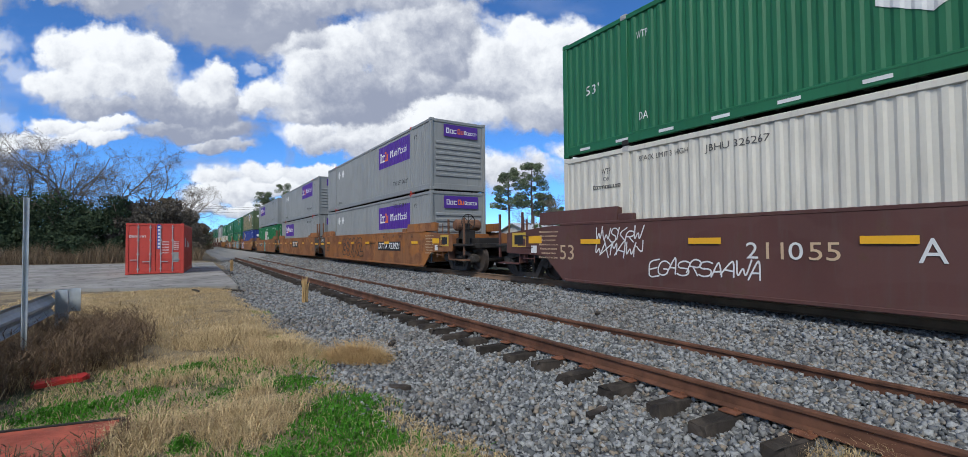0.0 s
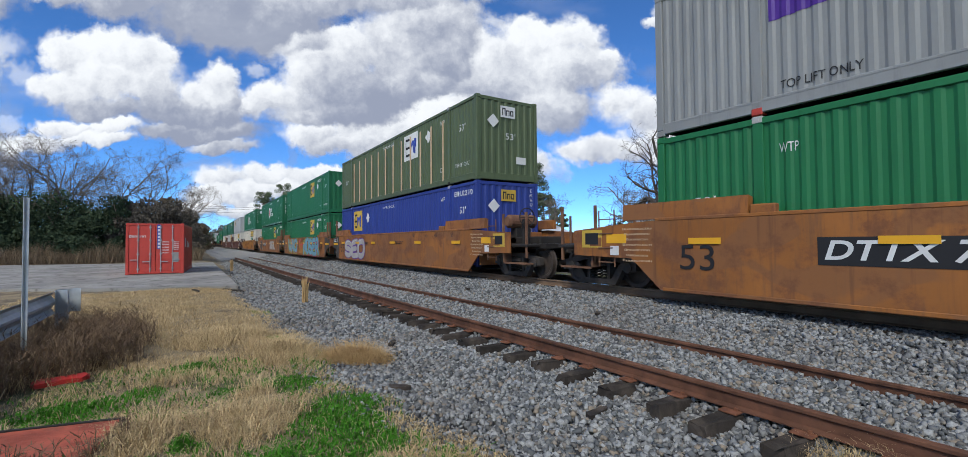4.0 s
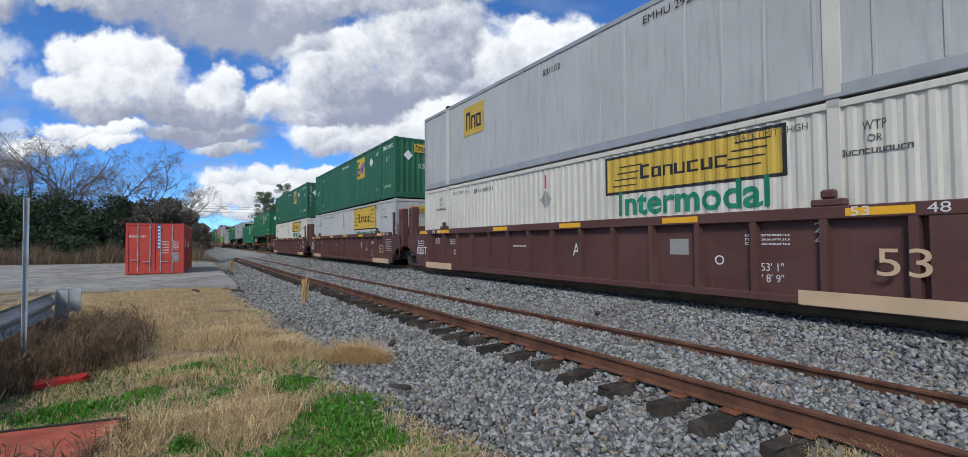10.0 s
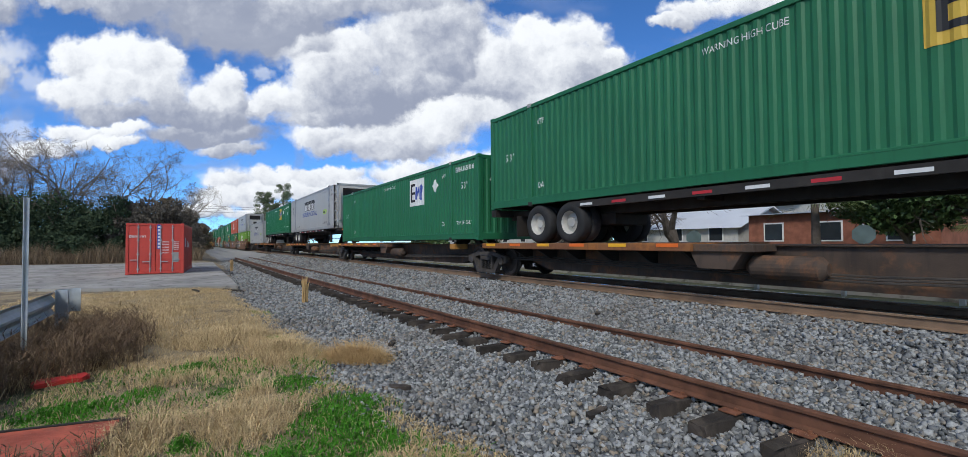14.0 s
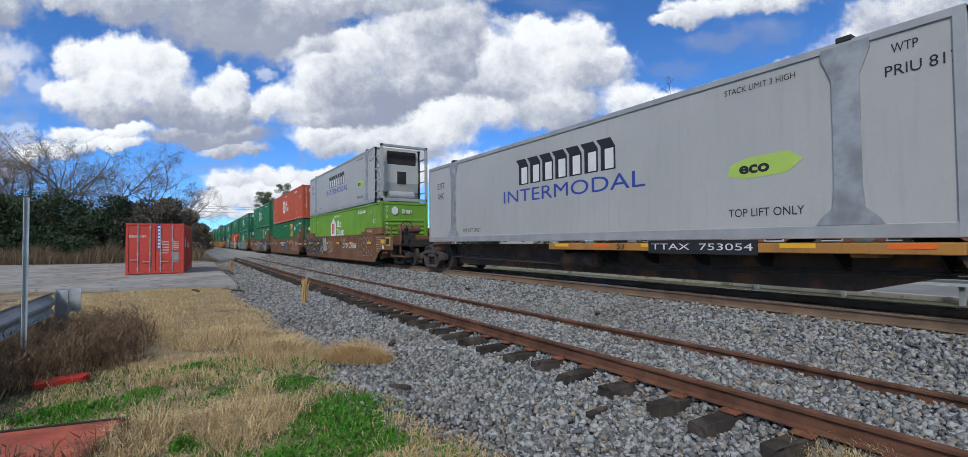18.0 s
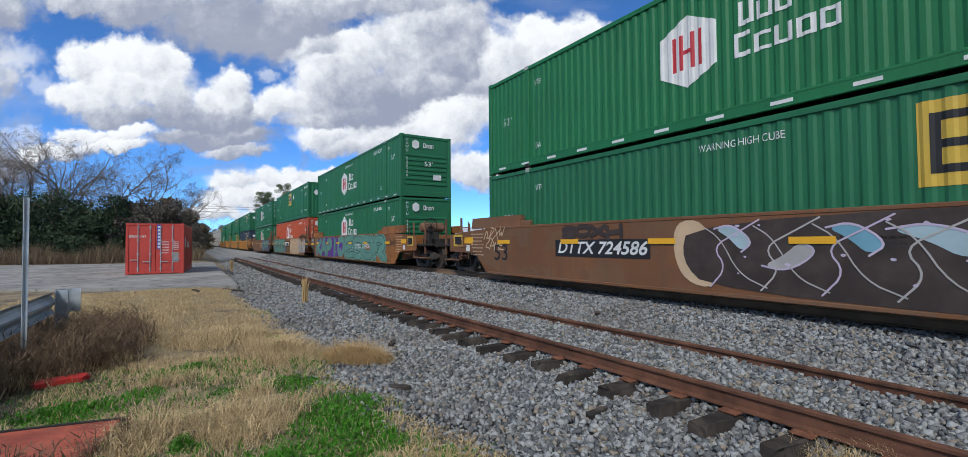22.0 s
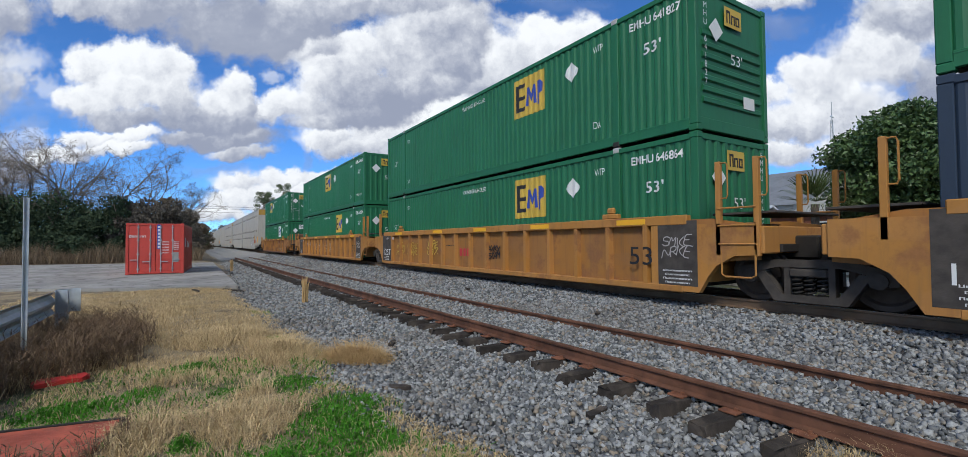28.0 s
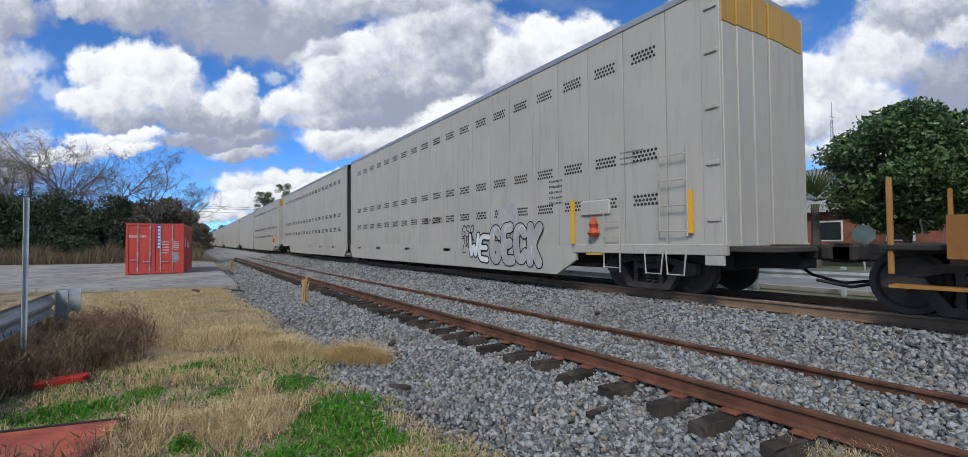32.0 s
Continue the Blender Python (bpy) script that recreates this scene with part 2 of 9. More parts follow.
# ---------------- clouds ----------------
def cloud_material(blobs, wisps, grow=1.1):
    """Cumulus painted by overlapping soft ellipses with billowed rims; (x, y, half-width, half-height, grey) on a plane of sight with the focal length 750."""
    mat = bpy.data.materials.new("cumulus")
    g = G(nodes_of(mat))
    co = g.n("TexCoord").outputs["Object"]
    sep = g.n("SeparateXYZ")
    g.put(sep.inputs[0], co)
    a = g.math("DIVIDE", g.math("MULTIPLY", sep.outputs[0], 750.0), sep.outputs[1])
    b = g.math("DIVIDE", g.math("MULTIPLY", sep.outputs[2], 750.0), sep.outputs[1])
    flat = g.n("CombineXYZ")
    g.put(flat.inputs[0], a)
    g.put(flat.inputs[1], b)
    p = flat.outputs[0]
    def warped(scale, amount):
        m = g.n("TexNoise")
        g.put(m.inputs["Vector"], p)
        m.inputs["Scale"].default_value, m.inputs["Detail"].default_value, m.inputs["Roughness"].default_value = scale, 6.0, 0.55
        return g.vec("SCALE", g.vec("SUBTRACT", m.outputs["Color"], (0.5, 0.5, 0.5)), None), amount
    off, k = warped(0.012, 52.0)
    off.node.inputs["Scale"].default_value = k
    off2, k2 = warped(0.05, 26.0)
    off2.node.inputs["Scale"].default_value = k2
    q = g.vec("ADD", p, g.vec("ADD", off, off2))
    s2 = g.n("SeparateXYZ")
    g.put(s2.inputs[0], q)
    X, Y = s2.outputs[0], s2.outputs[1]
    D = shade = None
    for (cx, cy, rx, ry, gr) in blobs:
        u = g.math("DIVIDE", g.math("SUBTRACT", X, cx - 777.0), rx * grow)
        v = g.math("DIVIDE", g.math("SUBTRACT", Y, 377.0 - cy), ry * grow)
        d = g.math("SUBTRACT", 1.0, g.math("SQRT", g.math("MULTIPLY_ADD", u, u, g.math("MULTIPLY", v, v))))
        s = g.math("MULTIPLY_ADD", g.math("MULTIPLY_ADD", v, 1.0, g.math("MULTIPLY", u, -0.35)), 0.34, 1.0 - gr)
        if D is None:
            D, shade = d, s
        else:
            t = g.ramp(g.math("SUBTRACT", d, D), -0.34, 0.34)
            shade = g.math("ADD", g.math("MULTIPLY", shade, g.math("SUBTRACT", 1.0, t)), g.math("MULTIPLY", s, t))
            D = g.math("SMOOTH_MAX", D, d, 0.15)
    fine = g.noise(p, 0.034, 9, 0.62)
    soft = g.math("MULTIPLY_ADD", g.ramp(g.noise(p, 0.009, 3), 0.42, 0.62), 0.34, 0.20)
    alpha = g.ramp(g.math("MULTIPLY_ADD", g.math("SUBTRACT", fine, 0.5), 0.75, D), -0.20, soft)
    # thin wisps
    for (cx, cy, rx, ry, w) in wisps:
        u = g.math("DIVIDE", g.math("SUBTRACT", X, cx - 777.0), rx)
        v = g.math("DIVIDE", g.math("SUBTRACT", Y, 377.0 - cy), ry)
        d = g.math("SUBTRACT", 1.0, g.math("SQRT", g.math("MULTIPLY_ADD", u, u, g.math("MULTIPLY", v, v))))
        d = g.math("MULTIPLY", g.ramp(g.math("MULTIPLY_ADD", g.math("SUBTRACT", fine, 0.5), 1.2, d), 0.0, 0.8), w)
        alpha = g.math("MAXIMUM", alpha, d)
    # thin high veil
    veil = g.math("MULTIPLY", 1.0 if wisps else 0.0, g.math("MULTIPLY", g.ramp(g.noise(g.scaled(p, (0.5, 1.3, 1.0)), 0.006, 6, 0.6), 0.46, 0.85), 0.22))
    alpha = g.math("MAXIMUM", alpha, veil)
    body = g.math("MULTIPLY_ADD", g.math("SUBTRACT", g.noise(p, 0.014, 8, 0.62), 0.5), 1.15, shade)
    body = g.math("MULTIPLY_ADD", g.math("SUBTRACT", g.noise(q, 0.045, 6, 0.6), 0.5), 0.55, body)
    col = g.mix(g.ramp(body, 0.16, 1.2), (0.34, 0.37, 0.47), (1.0, 1.0, 1.0))
    em = g.n("Emission")
    g.put(em.inputs[0], col)
    em.inputs[1].default_value = CLOUD_GLOW
    tr = g.n("BsdfTransparent")
    mx = g.n("MixShader")
    g.put(mx.inputs[0], alpha)
    g.nt.links.new(tr.outputs[0], mx.inputs[1])
    g.nt.links.new(em.outputs[0], mx.inputs[2])
    g.out(mx.outputs[0])
    return mat

CLOUD_GLOW = 0.86
CUMULUS = [
    # the great white cumulus over the thicket and its grey base
    (122, 102, 46, 38, .0), (185, 98, 62, 40, .0), (238, 106, 50, 38, .02), (272, 98, 24, 20, .0), (105, 156, 54, 32, .1), (178, 146, 98, 46, .08), (252, 150, 58, 46, .22),
    (356, 140, 36, 30, .0), (328, 166, 40, 28, .15), (372, 172, 22, 24, .3),
    (186, 190, 84, 24, .55), (268, 190, 76, 30, .6), (330, 206, 84, 24, .7), (380, 222, 62, 20, .6), (290, 228, 76, 15, .62), (365, 247, 56, 14, .5),
    (200, 220, 48, 13, .0), (120, 226, 54, 14, .05), (168, 242, 64, 13, .05), (60, 250, 60, 16, .15),
]
TOP_SHEET = [
    # the grey sheet along the top
    (146, -8, 84, 26, .35), (246, 8, 104, 32, .6), (350, 34, 104, 45, .78), (440, 50, 84, 40, .75), (530, 6, 130, 26, .45), (640, 2, 120, 24, .35),
    (500, 84, 52, 26, .3), (570, 82, 56, 24, .08), (526, 106, 58, 22, .12),
    (640, 72, 56, 52, .3), (702, 46, 72, 42, .4), (660, 112, 62, 40, .5), (730, 92, 64, 52, .55), (702, 142, 52, 30, .5),
    (800, 102, 50, 34, .12), (858, 72, 56, 34, .0), (904, 62, 50, 28, .0), (942, 56, 30, 22, .0), (832, 132, 84, 44, .3), (922, 112, 74, 40, .2), (982, 92, 22, 13, .0), (782, 152, 62, 34, .55), (880, 175, 70, 34, .35),
    (722, 190, 72, 30, .03), (668, 222, 78, 32, .12), (770, 182, 62, 30, .08), (640, 252, 72, 20, .4), (600, 216, 52, 24, .1),
]
MIDDLE = [
    # the grey cumulus in the middle
    (502, 140, 46, 26, .3), (440, 166, 46, 24, .08), (420, 182, 36, 20, .15), (480, 172, 60, 34, .3), (546, 150, 66, 46, .55), (612, 160, 54, 40, .72), (560, 188, 82, 28, .66), (500, 196, 62, 18, .4), (650, 152, 40, 30, .6), (520, 222, 62, 24, .12), (560, 244, 62, 18, .3),
    # low along the horizon
    (370, 296, 52, 18, .05), (440, 290, 52, 14, .03), (520, 294, 62, 15, .1), (350, 326, 42, 18, .15), (402, 318, 62, 20, .1), (470, 314, 70, 16, .1), (560, 312, 64, 16, .15), (330, 348, 64, 13, .2), (420, 350, 60, 12, .25), (650, 292, 64, 18, .1), (800, 282, 110, 30, .2),
]
STREET_SKY = [
    # over the street
    (1130, 20, 52, 20, .1), (1200, 12, 92, 20, .15), (1090, 40, 34, 14, .2), (1012, 172, 52, 30, .1), (1062, 192, 72, 34, .15), (1200, 164, 72, 24, .05), (1290, 134, 52, 30, .0), (1312, 156, 62, 46, .15), (1250, 204, 112, 36, .25), (1130, 224, 104, 32, .1), (1000, 246, 90, 24, .2), (1180, 262, 130, 22, .2),
    (1400, 110, 90, 52, .25), (1345, 190, 90, 50, .15), (1480, 46, 110, 50, .5), (1550, 165, 110, 80, .8), (1520, 75, 46, 30, .1), (1680, 120, 180, 120, .8), (1450, 255, 150, 40, .2), (1530, 225, 70, 26, .05),
    (-120, 120, 120, 90, .4), (-160, 260, 200, 60, .5), (-80, 20, 120, 40, .5), (1850, 220, 200, 120, .6),
]
WISPS = [(10, 92, 60, 34, .5), (52, 142, 46, 30, .45), (425, 122, 24, 14, .5), (800, 46, 26, 16, .5), (478, 262, 12, 34, .3), (1160, 78, 90, 26, .35), (1230, 60, 80, 30, .3), (1090, 120, 70, 20, .25), (340, 275, 90, 16, .3), (20, 215, 60, 40, .4)]
def cloud_sheet(R):
    m = M()
    n, k = 40, 16
    for j in range(k + 1):
        el = radians(-2 + 56 * j / k)
        for i in range(n + 1):
            az = radians(-66 + 132 * i / n)
            m.v.append((R * math.sin(az) * math.cos(el), R * math.cos(az) * math.cos(el), R * math.sin(el)))
    for j in range(k):
        for i in range(n):
            a = j * (n + 1) + i
            m.f.append((a, a + 1, a + n + 2, a + n + 1))
    return m
CLOUD_BANKS = []
for R_, bank, wisps_, grow_, lb in ((3200, CUMULUS, WISPS, 1.05, "great white cumulus cloud with a grey base"), (3300, MIDDLE, [], 1.1, "grey and white cumulus clouds low in a blue sky"), (3400, TOP_SHEET, [], 1.25, "broken grey cloud sheet with white rims"), (3500, STREET_SKY, [], 1.1, "white and grey cumulus clouds over the street")):
    ob = part("backdrop_clouds", cloud_sheet(R_), cloud_material(bank, wisps_, grow_))
    CLOUD_BANKS.append(tagged(ob, lb, "clouds", kind="structure"))
# ---------------- ground ----------------
TRACK_X, SIDING_X = 9.35, 5.27
def lerp_rows(rows, v):
    if v <= rows[0][0]:
        return rows[0][1]
    for (a, p), (b, q) in zip(rows, rows[1:]):
        if v <= b:
            return p + (q - p) * (v - a) / (b - a)
    return rows[-1][1]

def siding_z(y):            # top of the siding's rails
    return lerp_rows([(-40, -0.39), (5, -0.39), (25, -0.50), (60, -0.55), (2000, -0.55)], y)

def ground_z(x, y):
    """Height of the ground: yard, siding bed, main line's ballast bank, verge and street."""
    bed = siding_z(y) - 0.185
    low = siding_z(y) - 0.335
    z = lerp_rows([(-5, -0.55), (1.2, -0.56), (2.8, low - .06), (3.5, low), (4.3, low), (4.5, bed - .05), (4.62, bed - .01), (5.2, bed + .005), (5.7, bed + .03), (6.2, bed + .07), (6.9, bed + .085), (7.9, -0.24), (8.2, -0.215), (10.5, -0.215), (11.1, -0.24), (12.2, -0.52), (14.4, -0.5), (14.41, -0.42)], x)
    return z

def axis_lines(spans):
    out = []
    for a, b, n in spans:
        out += [a + (b - a) * i / n for i in range(n)]
    return out + [spans[-1][1]]

def make_ground():
    xs = axis_lines([(-2500, -200, 6), (-200, -30, 8), (-30, -8, 10), (-8, 3, 44), (3, 13, 60), (13, 30, 12), (30, 200, 8), (200, 2500, 6)])
    ys = axis_lines([(-600, -40, 5), (-40, 0, 10), (0, 26, 110), (26, 80, 40), (80, 400, 20), (400, 4000, 10)])
    v, f = [], []
    for y in ys:
        for x in xs:
            near = 1.0 if -9 < x < 12 and -1 < y < 40 else 0.0
            n = noise.noise((x * 0.9, y * 0.9, 0)) * 0.035 + noise.noise((x * 3.1, y * 3.1, 5)) * 0.012
            k = 0.4 if x > 3 else 1.0
            v.append((x, y, ground_z(x, y) + near * k * n))
    w = len(xs)
    for j in range(len(ys) - 1):
        for i in range(w - 1):
            f.append((j * w + i, j * w + i + 1, (j + 1) * w + i + 1, (j + 1) * w + i))
    return M().add(v, f)

def gravel_edge(y):         # where the yard's grass gives way to gravel
    return lerp_rows([(-5, 2.15), (3.1, 2.15), (4.2, 1.95), (4.9, 1.7), (5.4, 1.5), (6.4, 1.5), (7.2, 2.3), (8.0, 1.9), (9, 1.75), (13, 1.35), (17, 1.1), (30, 2.0), (60, 3.0)], y)

def ground_material():
    mat = bpy.data.materials.new("ground_soil")
    g = G(nodes_of(mat))
    co = g.n("TexCoord").outputs["Object"]
    sep = g.n("SeparateXYZ")
    g.put(sep.inputs[0], co)
    x, y = sep.outputs[0], sep.outputs[1]
    warp = g.math("MULTIPLY", g.math("SUBTRACT", g.noise(co, 1.3, 5), 0.5), 1.6)
    xx = g.math("ADD", x, warp)
    fine = g.noise(co, 22.0, 6, 0.7)
    mid = g.noise(co, 2.6, 5)
    # dry straw, soil and green weed
    yard = g.mix(g.ramp(mid, 0.4, 0.6), (0.19, 0.15, 0.10), (0.40, 0.315, 0.19))
    green = g.math("MULTIPLY", g.ramp(g.noise(co, 0.55, 4, 0.6), 0.5, 0.6), g.ramp(y, 9.0, 5.0))
    yard = g.mix(green, yard, (0.05, 0.10, 0.022))
    yard = g.mix(g.math("MULTIPLY", fine, 0.5), yard, (0.05, 0.04, 0.03))
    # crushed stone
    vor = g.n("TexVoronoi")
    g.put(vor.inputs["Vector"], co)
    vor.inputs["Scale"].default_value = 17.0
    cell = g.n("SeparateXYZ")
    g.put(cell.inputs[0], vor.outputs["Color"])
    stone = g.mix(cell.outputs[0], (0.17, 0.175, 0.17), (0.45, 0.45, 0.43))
    # shade in the gaps between stones, painted into the colour at cell rims
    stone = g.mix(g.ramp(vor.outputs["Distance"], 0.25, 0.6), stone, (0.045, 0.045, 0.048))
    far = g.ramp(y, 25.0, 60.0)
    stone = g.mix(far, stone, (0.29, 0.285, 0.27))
    edge_x = g.math("MULTIPLY_ADD", g.ramp(y, 12.0, 60.0), 1.6, 1.35)
    gravel = g.math("MULTIPLY", g.ramp(g.math("SUBTRACT", xx, edge_x), -0.15, 0.25), g.ramp(x, 12.6, 11.6))
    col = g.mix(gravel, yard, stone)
    # verge behind the main line is dry grass
    verge = g.ramp(x, 12.0, 12.8)
    col = g.mix(verge, col, g.mix(mid, (0.16, 0.13, 0.075), (0.12, 0.14, 0.05)))
    h = g.mix(gravel, fine, vor.outputs["Distance"])
    g.out(g.bsdf(col, 0.9, 0.0, h, 0.7, 0.03, 0.25))
    return mat

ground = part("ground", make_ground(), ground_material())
tagged(ground, "yard of dry grass, weeds and crushed stone", "ground", kind="structure")

# ---------------- ballast stones ----------------
def stone_shader():
    mat = bpy.data.materials.new("ballast_stone")
    g = G(nodes_of(mat))
    geo = g.n("NewGeometry")
    rnd = geo.outputs["Random Per Island"]
    co = g.n("TexCoord").outputs["Object"]
    col = g.mix(g.ramp(rnd, 0.0, 1.0), (0.105, 0.112, 0.116), (0.40, 0.41, 0.405))
    warm = g.ramp(g.math("FRACT", g.math("MULTIPLY", rnd, 17.3)), 0.82, 0.95)
    col = g.mix(warm, col, (0.30, 0.25, 0.19))
    col = g.mix(g.math("MULTIPLY", g.ramp(g.noise(co, 38, 6, 0.75), 0.4, 0.75), 0.55), col, (0.10, 0.10, 0.105))
    col = g.mix(g.math("MULTIPLY", g.ramp(g.noise(co, 0.5, 3), 0.5, 0.7), 0.35), col, (0.14, 0.12, 0.10))
    g.out(g.bsdf(col, 0.85, 0.0, g.noise(co, 70, 5), 0.5, 0.006, 0.3))
    return mat

def stones(name, spots, seed):
    """spots: arrays x, y, z, size. One mesh of small broken stones."""
    r = np.random.RandomState(seed)
    x, y, z, s = spots
    n = len(x)
    base = np.array([(x_, y_, z_) for x_ in (-1, 1) for y_ in (-1, 1) for z_ in (-1, 1)]) * .72
    tri = np.array([(0, 1, 3), (0, 3, 2), (4, 6, 7), (4, 7, 5), (0, 4, 5), (0, 5, 1), (2, 3, 7), (2, 7, 6), (0, 2, 6), (0, 6, 4), (1, 5, 7), (1, 7, 3)])
    pts = base[None] * (1 + 0.34 * r.uniform(-1, 1, (n, 8, 3)))
    pts = pts * np.stack([r.uniform(.75, 1.3, n), r.uniform(.65, 1.0, n), r.uniform(.5, .8, n)], 1)[:, None]
    q = r.normal(size=(n, 4))
    q[:, 1:3] *= 0.45
    q /= np.linalg.norm(q, axis=1)[:, None]
    w, a, b, c = q.T
    R = np.stack([np.stack([1 - 2 * (b * b + c * c), 2 * (a * b - w * c), 2 * (a * c + w * b)], 1),
                  np.stack([2 * (a * b + w * c), 1 - 2 * (a * a + c * c), 2 * (b * c - w * a)], 1),
                  np.stack([2 * (a * c - w * b), 2 * (b * c + w * a), 1 - 2 * (a * a + b * b)], 1)], 1)
    pts = np.einsum("nij,nkj->nki", R, pts) * (s / 2)[:, None, None]
    pts += np.stack([x, y, z], 1)[:, None]
    faces = (tri[None] + 8 * np.arange(n)[:, None, None]).reshape(-1, 3)
    me = bpy.data.meshes.new(name)
    me.vertices.add(n * 8)
    me.vertices.foreach_set("co", pts.astype(np.float32).ravel())
    me.loops.add(len(faces) * 3)
    me.loops.foreach_set("vertex_index", faces.astype(np.int32).ravel())
    me.polygons.add(len(faces))
    me.polygons.foreach_set("loop_start", np.arange(0, len(faces) * 3, 3, dtype=np.int32))
    me.update(calc_edges=True)
    me.materials.append(None)
    return me

def scatter_stones():
    r = np.random.RandomState(4)
    xs, ys, zs, ss = [], [], [], []
    for y0, y1, x0, x1, dens, size in ((1.0, 9, 1.1, 8.45, 880, 0.060), (9, 18, 1.1, 8.45, 420, 0.068), (18, 34, 1.6, 8.45, 150, 0.085), (34, 60, 2.2, 8.45, 50, 0.11),
                                       (0.5, 30, 10.3, 12.0, 60, 0.075)):
        n = int((y1 - y0) * (x1 - x0) * dens)
        x, y = r.uniform(x0, x1, n), r.uniform(y0, y1, n)
        e = np.array([gravel_edge(t) for t in y])
        keep = (x - e + r.normal(0, 1, n) * np.where(r.uniform(0, 1, n) < .3, .5, .14) > 0)
        x, y = x[keep], y[keep]
        s = size * (0.5 + 0.95 * r.uniform(0, 1, len(x)) ** 1.5) * np.where(x < e[keep] + .25, .7, 1.0)
        z = np.array([ground_z(a, b) for a, b in zip(x, y)]) + s * r.uniform(-0.1, 0.42, len(x))
        xs.append(x), ys.append(y), zs.append(z), ss.append(s)
    return np.concatenate(xs), np.concatenate(ys), np.concatenate(zs), np.concatenate(ss)

ballast = part("ballast_stones", stones("ballast_stones", scatter_stones(), 5), stone_shader())
tagged(ballast, "loose grey crushed-stone ballast around the tracks", "ballast", kind="stuff")

# ---------------- tracks ----------------
rust_rail = surf("rusty_rail", (0.135, 0.060, 0.034), 0.75, 0.1, var=0.45, scale=3, fine=45, bump=0.5, rust=0.7, rust_color=(0.085, 0.040, 0.026), dirt=0.5, dirt_color=(0.24, 0.115, 0.06))
main_rail = surf("main_rail", (0.23, 0.15, 0.095), 0.75, 0.1, var=0.2, scale=2, fine=45, bump=0.3)
shiny = surf("polished_rail_head", (0.55, 0.54, 0.52), 0.25, 1.0, var=0.08, fine=80, bump=0.05)
tie_dark = surf("weathered_tie", (0.042, 0.034, 0.028), 0.9, var=0.5, scale=4, fine=30, bump=1.0, random_tint=0.4, dirt=0.6, dirt_color=(0.15, 0.12, 0.095))
tie_brown = surf("main_tie", (0.10, 0.068, 0.045), 0.9, var=0.3, scale=3, fine=35, bump=0.7, random_tint=0.3)
plate_rust = surf("tie_plate_rust", (0.21, 0.085, 0.045), 0.85, 0.1, var=0.3, scale=8, fine=60, bump=0.4)

def rail_profile():
    return [(-.07, 0), (.07, 0), (.07, .012), (.012, .03), (.010, .125), (.036, .137), (.036, .165), (.030, .172), (-.030, .172), (-.036, .165), (-.036, .137), (-.010, .125), (-.012, .03), (-.07, .012)]

def rail_run(y0, y1, zf, step):
    m = M()
    prof = rail_profile()
    n = max(1, int((y1 - y0) / step))
    k = len(prof)
    for i in range(n + 1):
        y = y0 + (y1 - y0) * i / n
        m.v += [(px, y, zf(y) - .172 + pz) for px, pz in prof]
    for i in range(n):
        for j in range(k):
            a, b = i * k + j, i * k + (j + 1) % k
            m.f.append((a, b, b + k, a + k))
    return m

siding = thing("siding_track", "disused siding with rusty rails on rotten timber ties", "railway track", pose(SIDING_X, 0, 0), kind="structure")
for dx in (-0.755, 0.755):
    part("rail", rail_run(-8, 62, siding_z, 3), rust_rail, siding, "rust-brown steel rail", pose(dx, 0, 0))
mainline = thing("main_track", "busy main line with brown rails and polished heads", "railway track", pose(TRACK_X, 0, 0), kind="structure")
for dx in (-0.755, 0.755):
    part("rail", rail_run(-60, 1500, lambda y: -0.004, 60), main_rail, mainline, "brown steel rail", pose(dx, 0, 0))
    part("rail_head", M().box(-.027, .027, -60, 1500, -.006, 0), shiny, mainline, "polished steel running surface", pose(dx, 0, 0))

def tie_mesh(seed, L=2.6, w=0.23, h=0.17):
    r = random.Random(seed)
    m = M()
    n = 7
    for i in range(n):
        x = -L / 2 + L * i / (n - 1)
        e = 0.03 if i in (0, n - 1) else 0.008
        j = lambda: r.uniform(-e, e)
        m.v += [(x + j(), -w / 2 + j(), 0), (x + j(), w / 2 + j(), 0), (x + j(), w / 2 + j() - .02, h - .02 + j()), (x + j(), w / 2 - .05 + j(), h + j()), (x + j(), j(), h - .012 + j()), (x + j(), -w / 2 + .05 + j(), h + j()), (x + j(), -w / 2 + .02 + j(), h - .02 + j())]
    for i in range(n - 1):
        for k in range(7):
            m.f.append((i * 7 + k, i * 7 + (k + 1) % 7, (i + 1) * 7 + (k + 1) % 7, (i + 1) * 7 + k))
    m.f += [tuple(range(7)), tuple(range(7 * (n - 1), 7 * n))]
    return m.mesh("tie")
TIES = [tie_mesh(s) for s in range(5)]
plate_mesh = M().box(-.17, .17, -.09, .09, 0, .022, .006).box(-.10, -.075, -.06, -.03, .022, .05).box(.075, .10, .03, .06, .022, .05).mesh("tie_plate")
rt = random.Random(7)
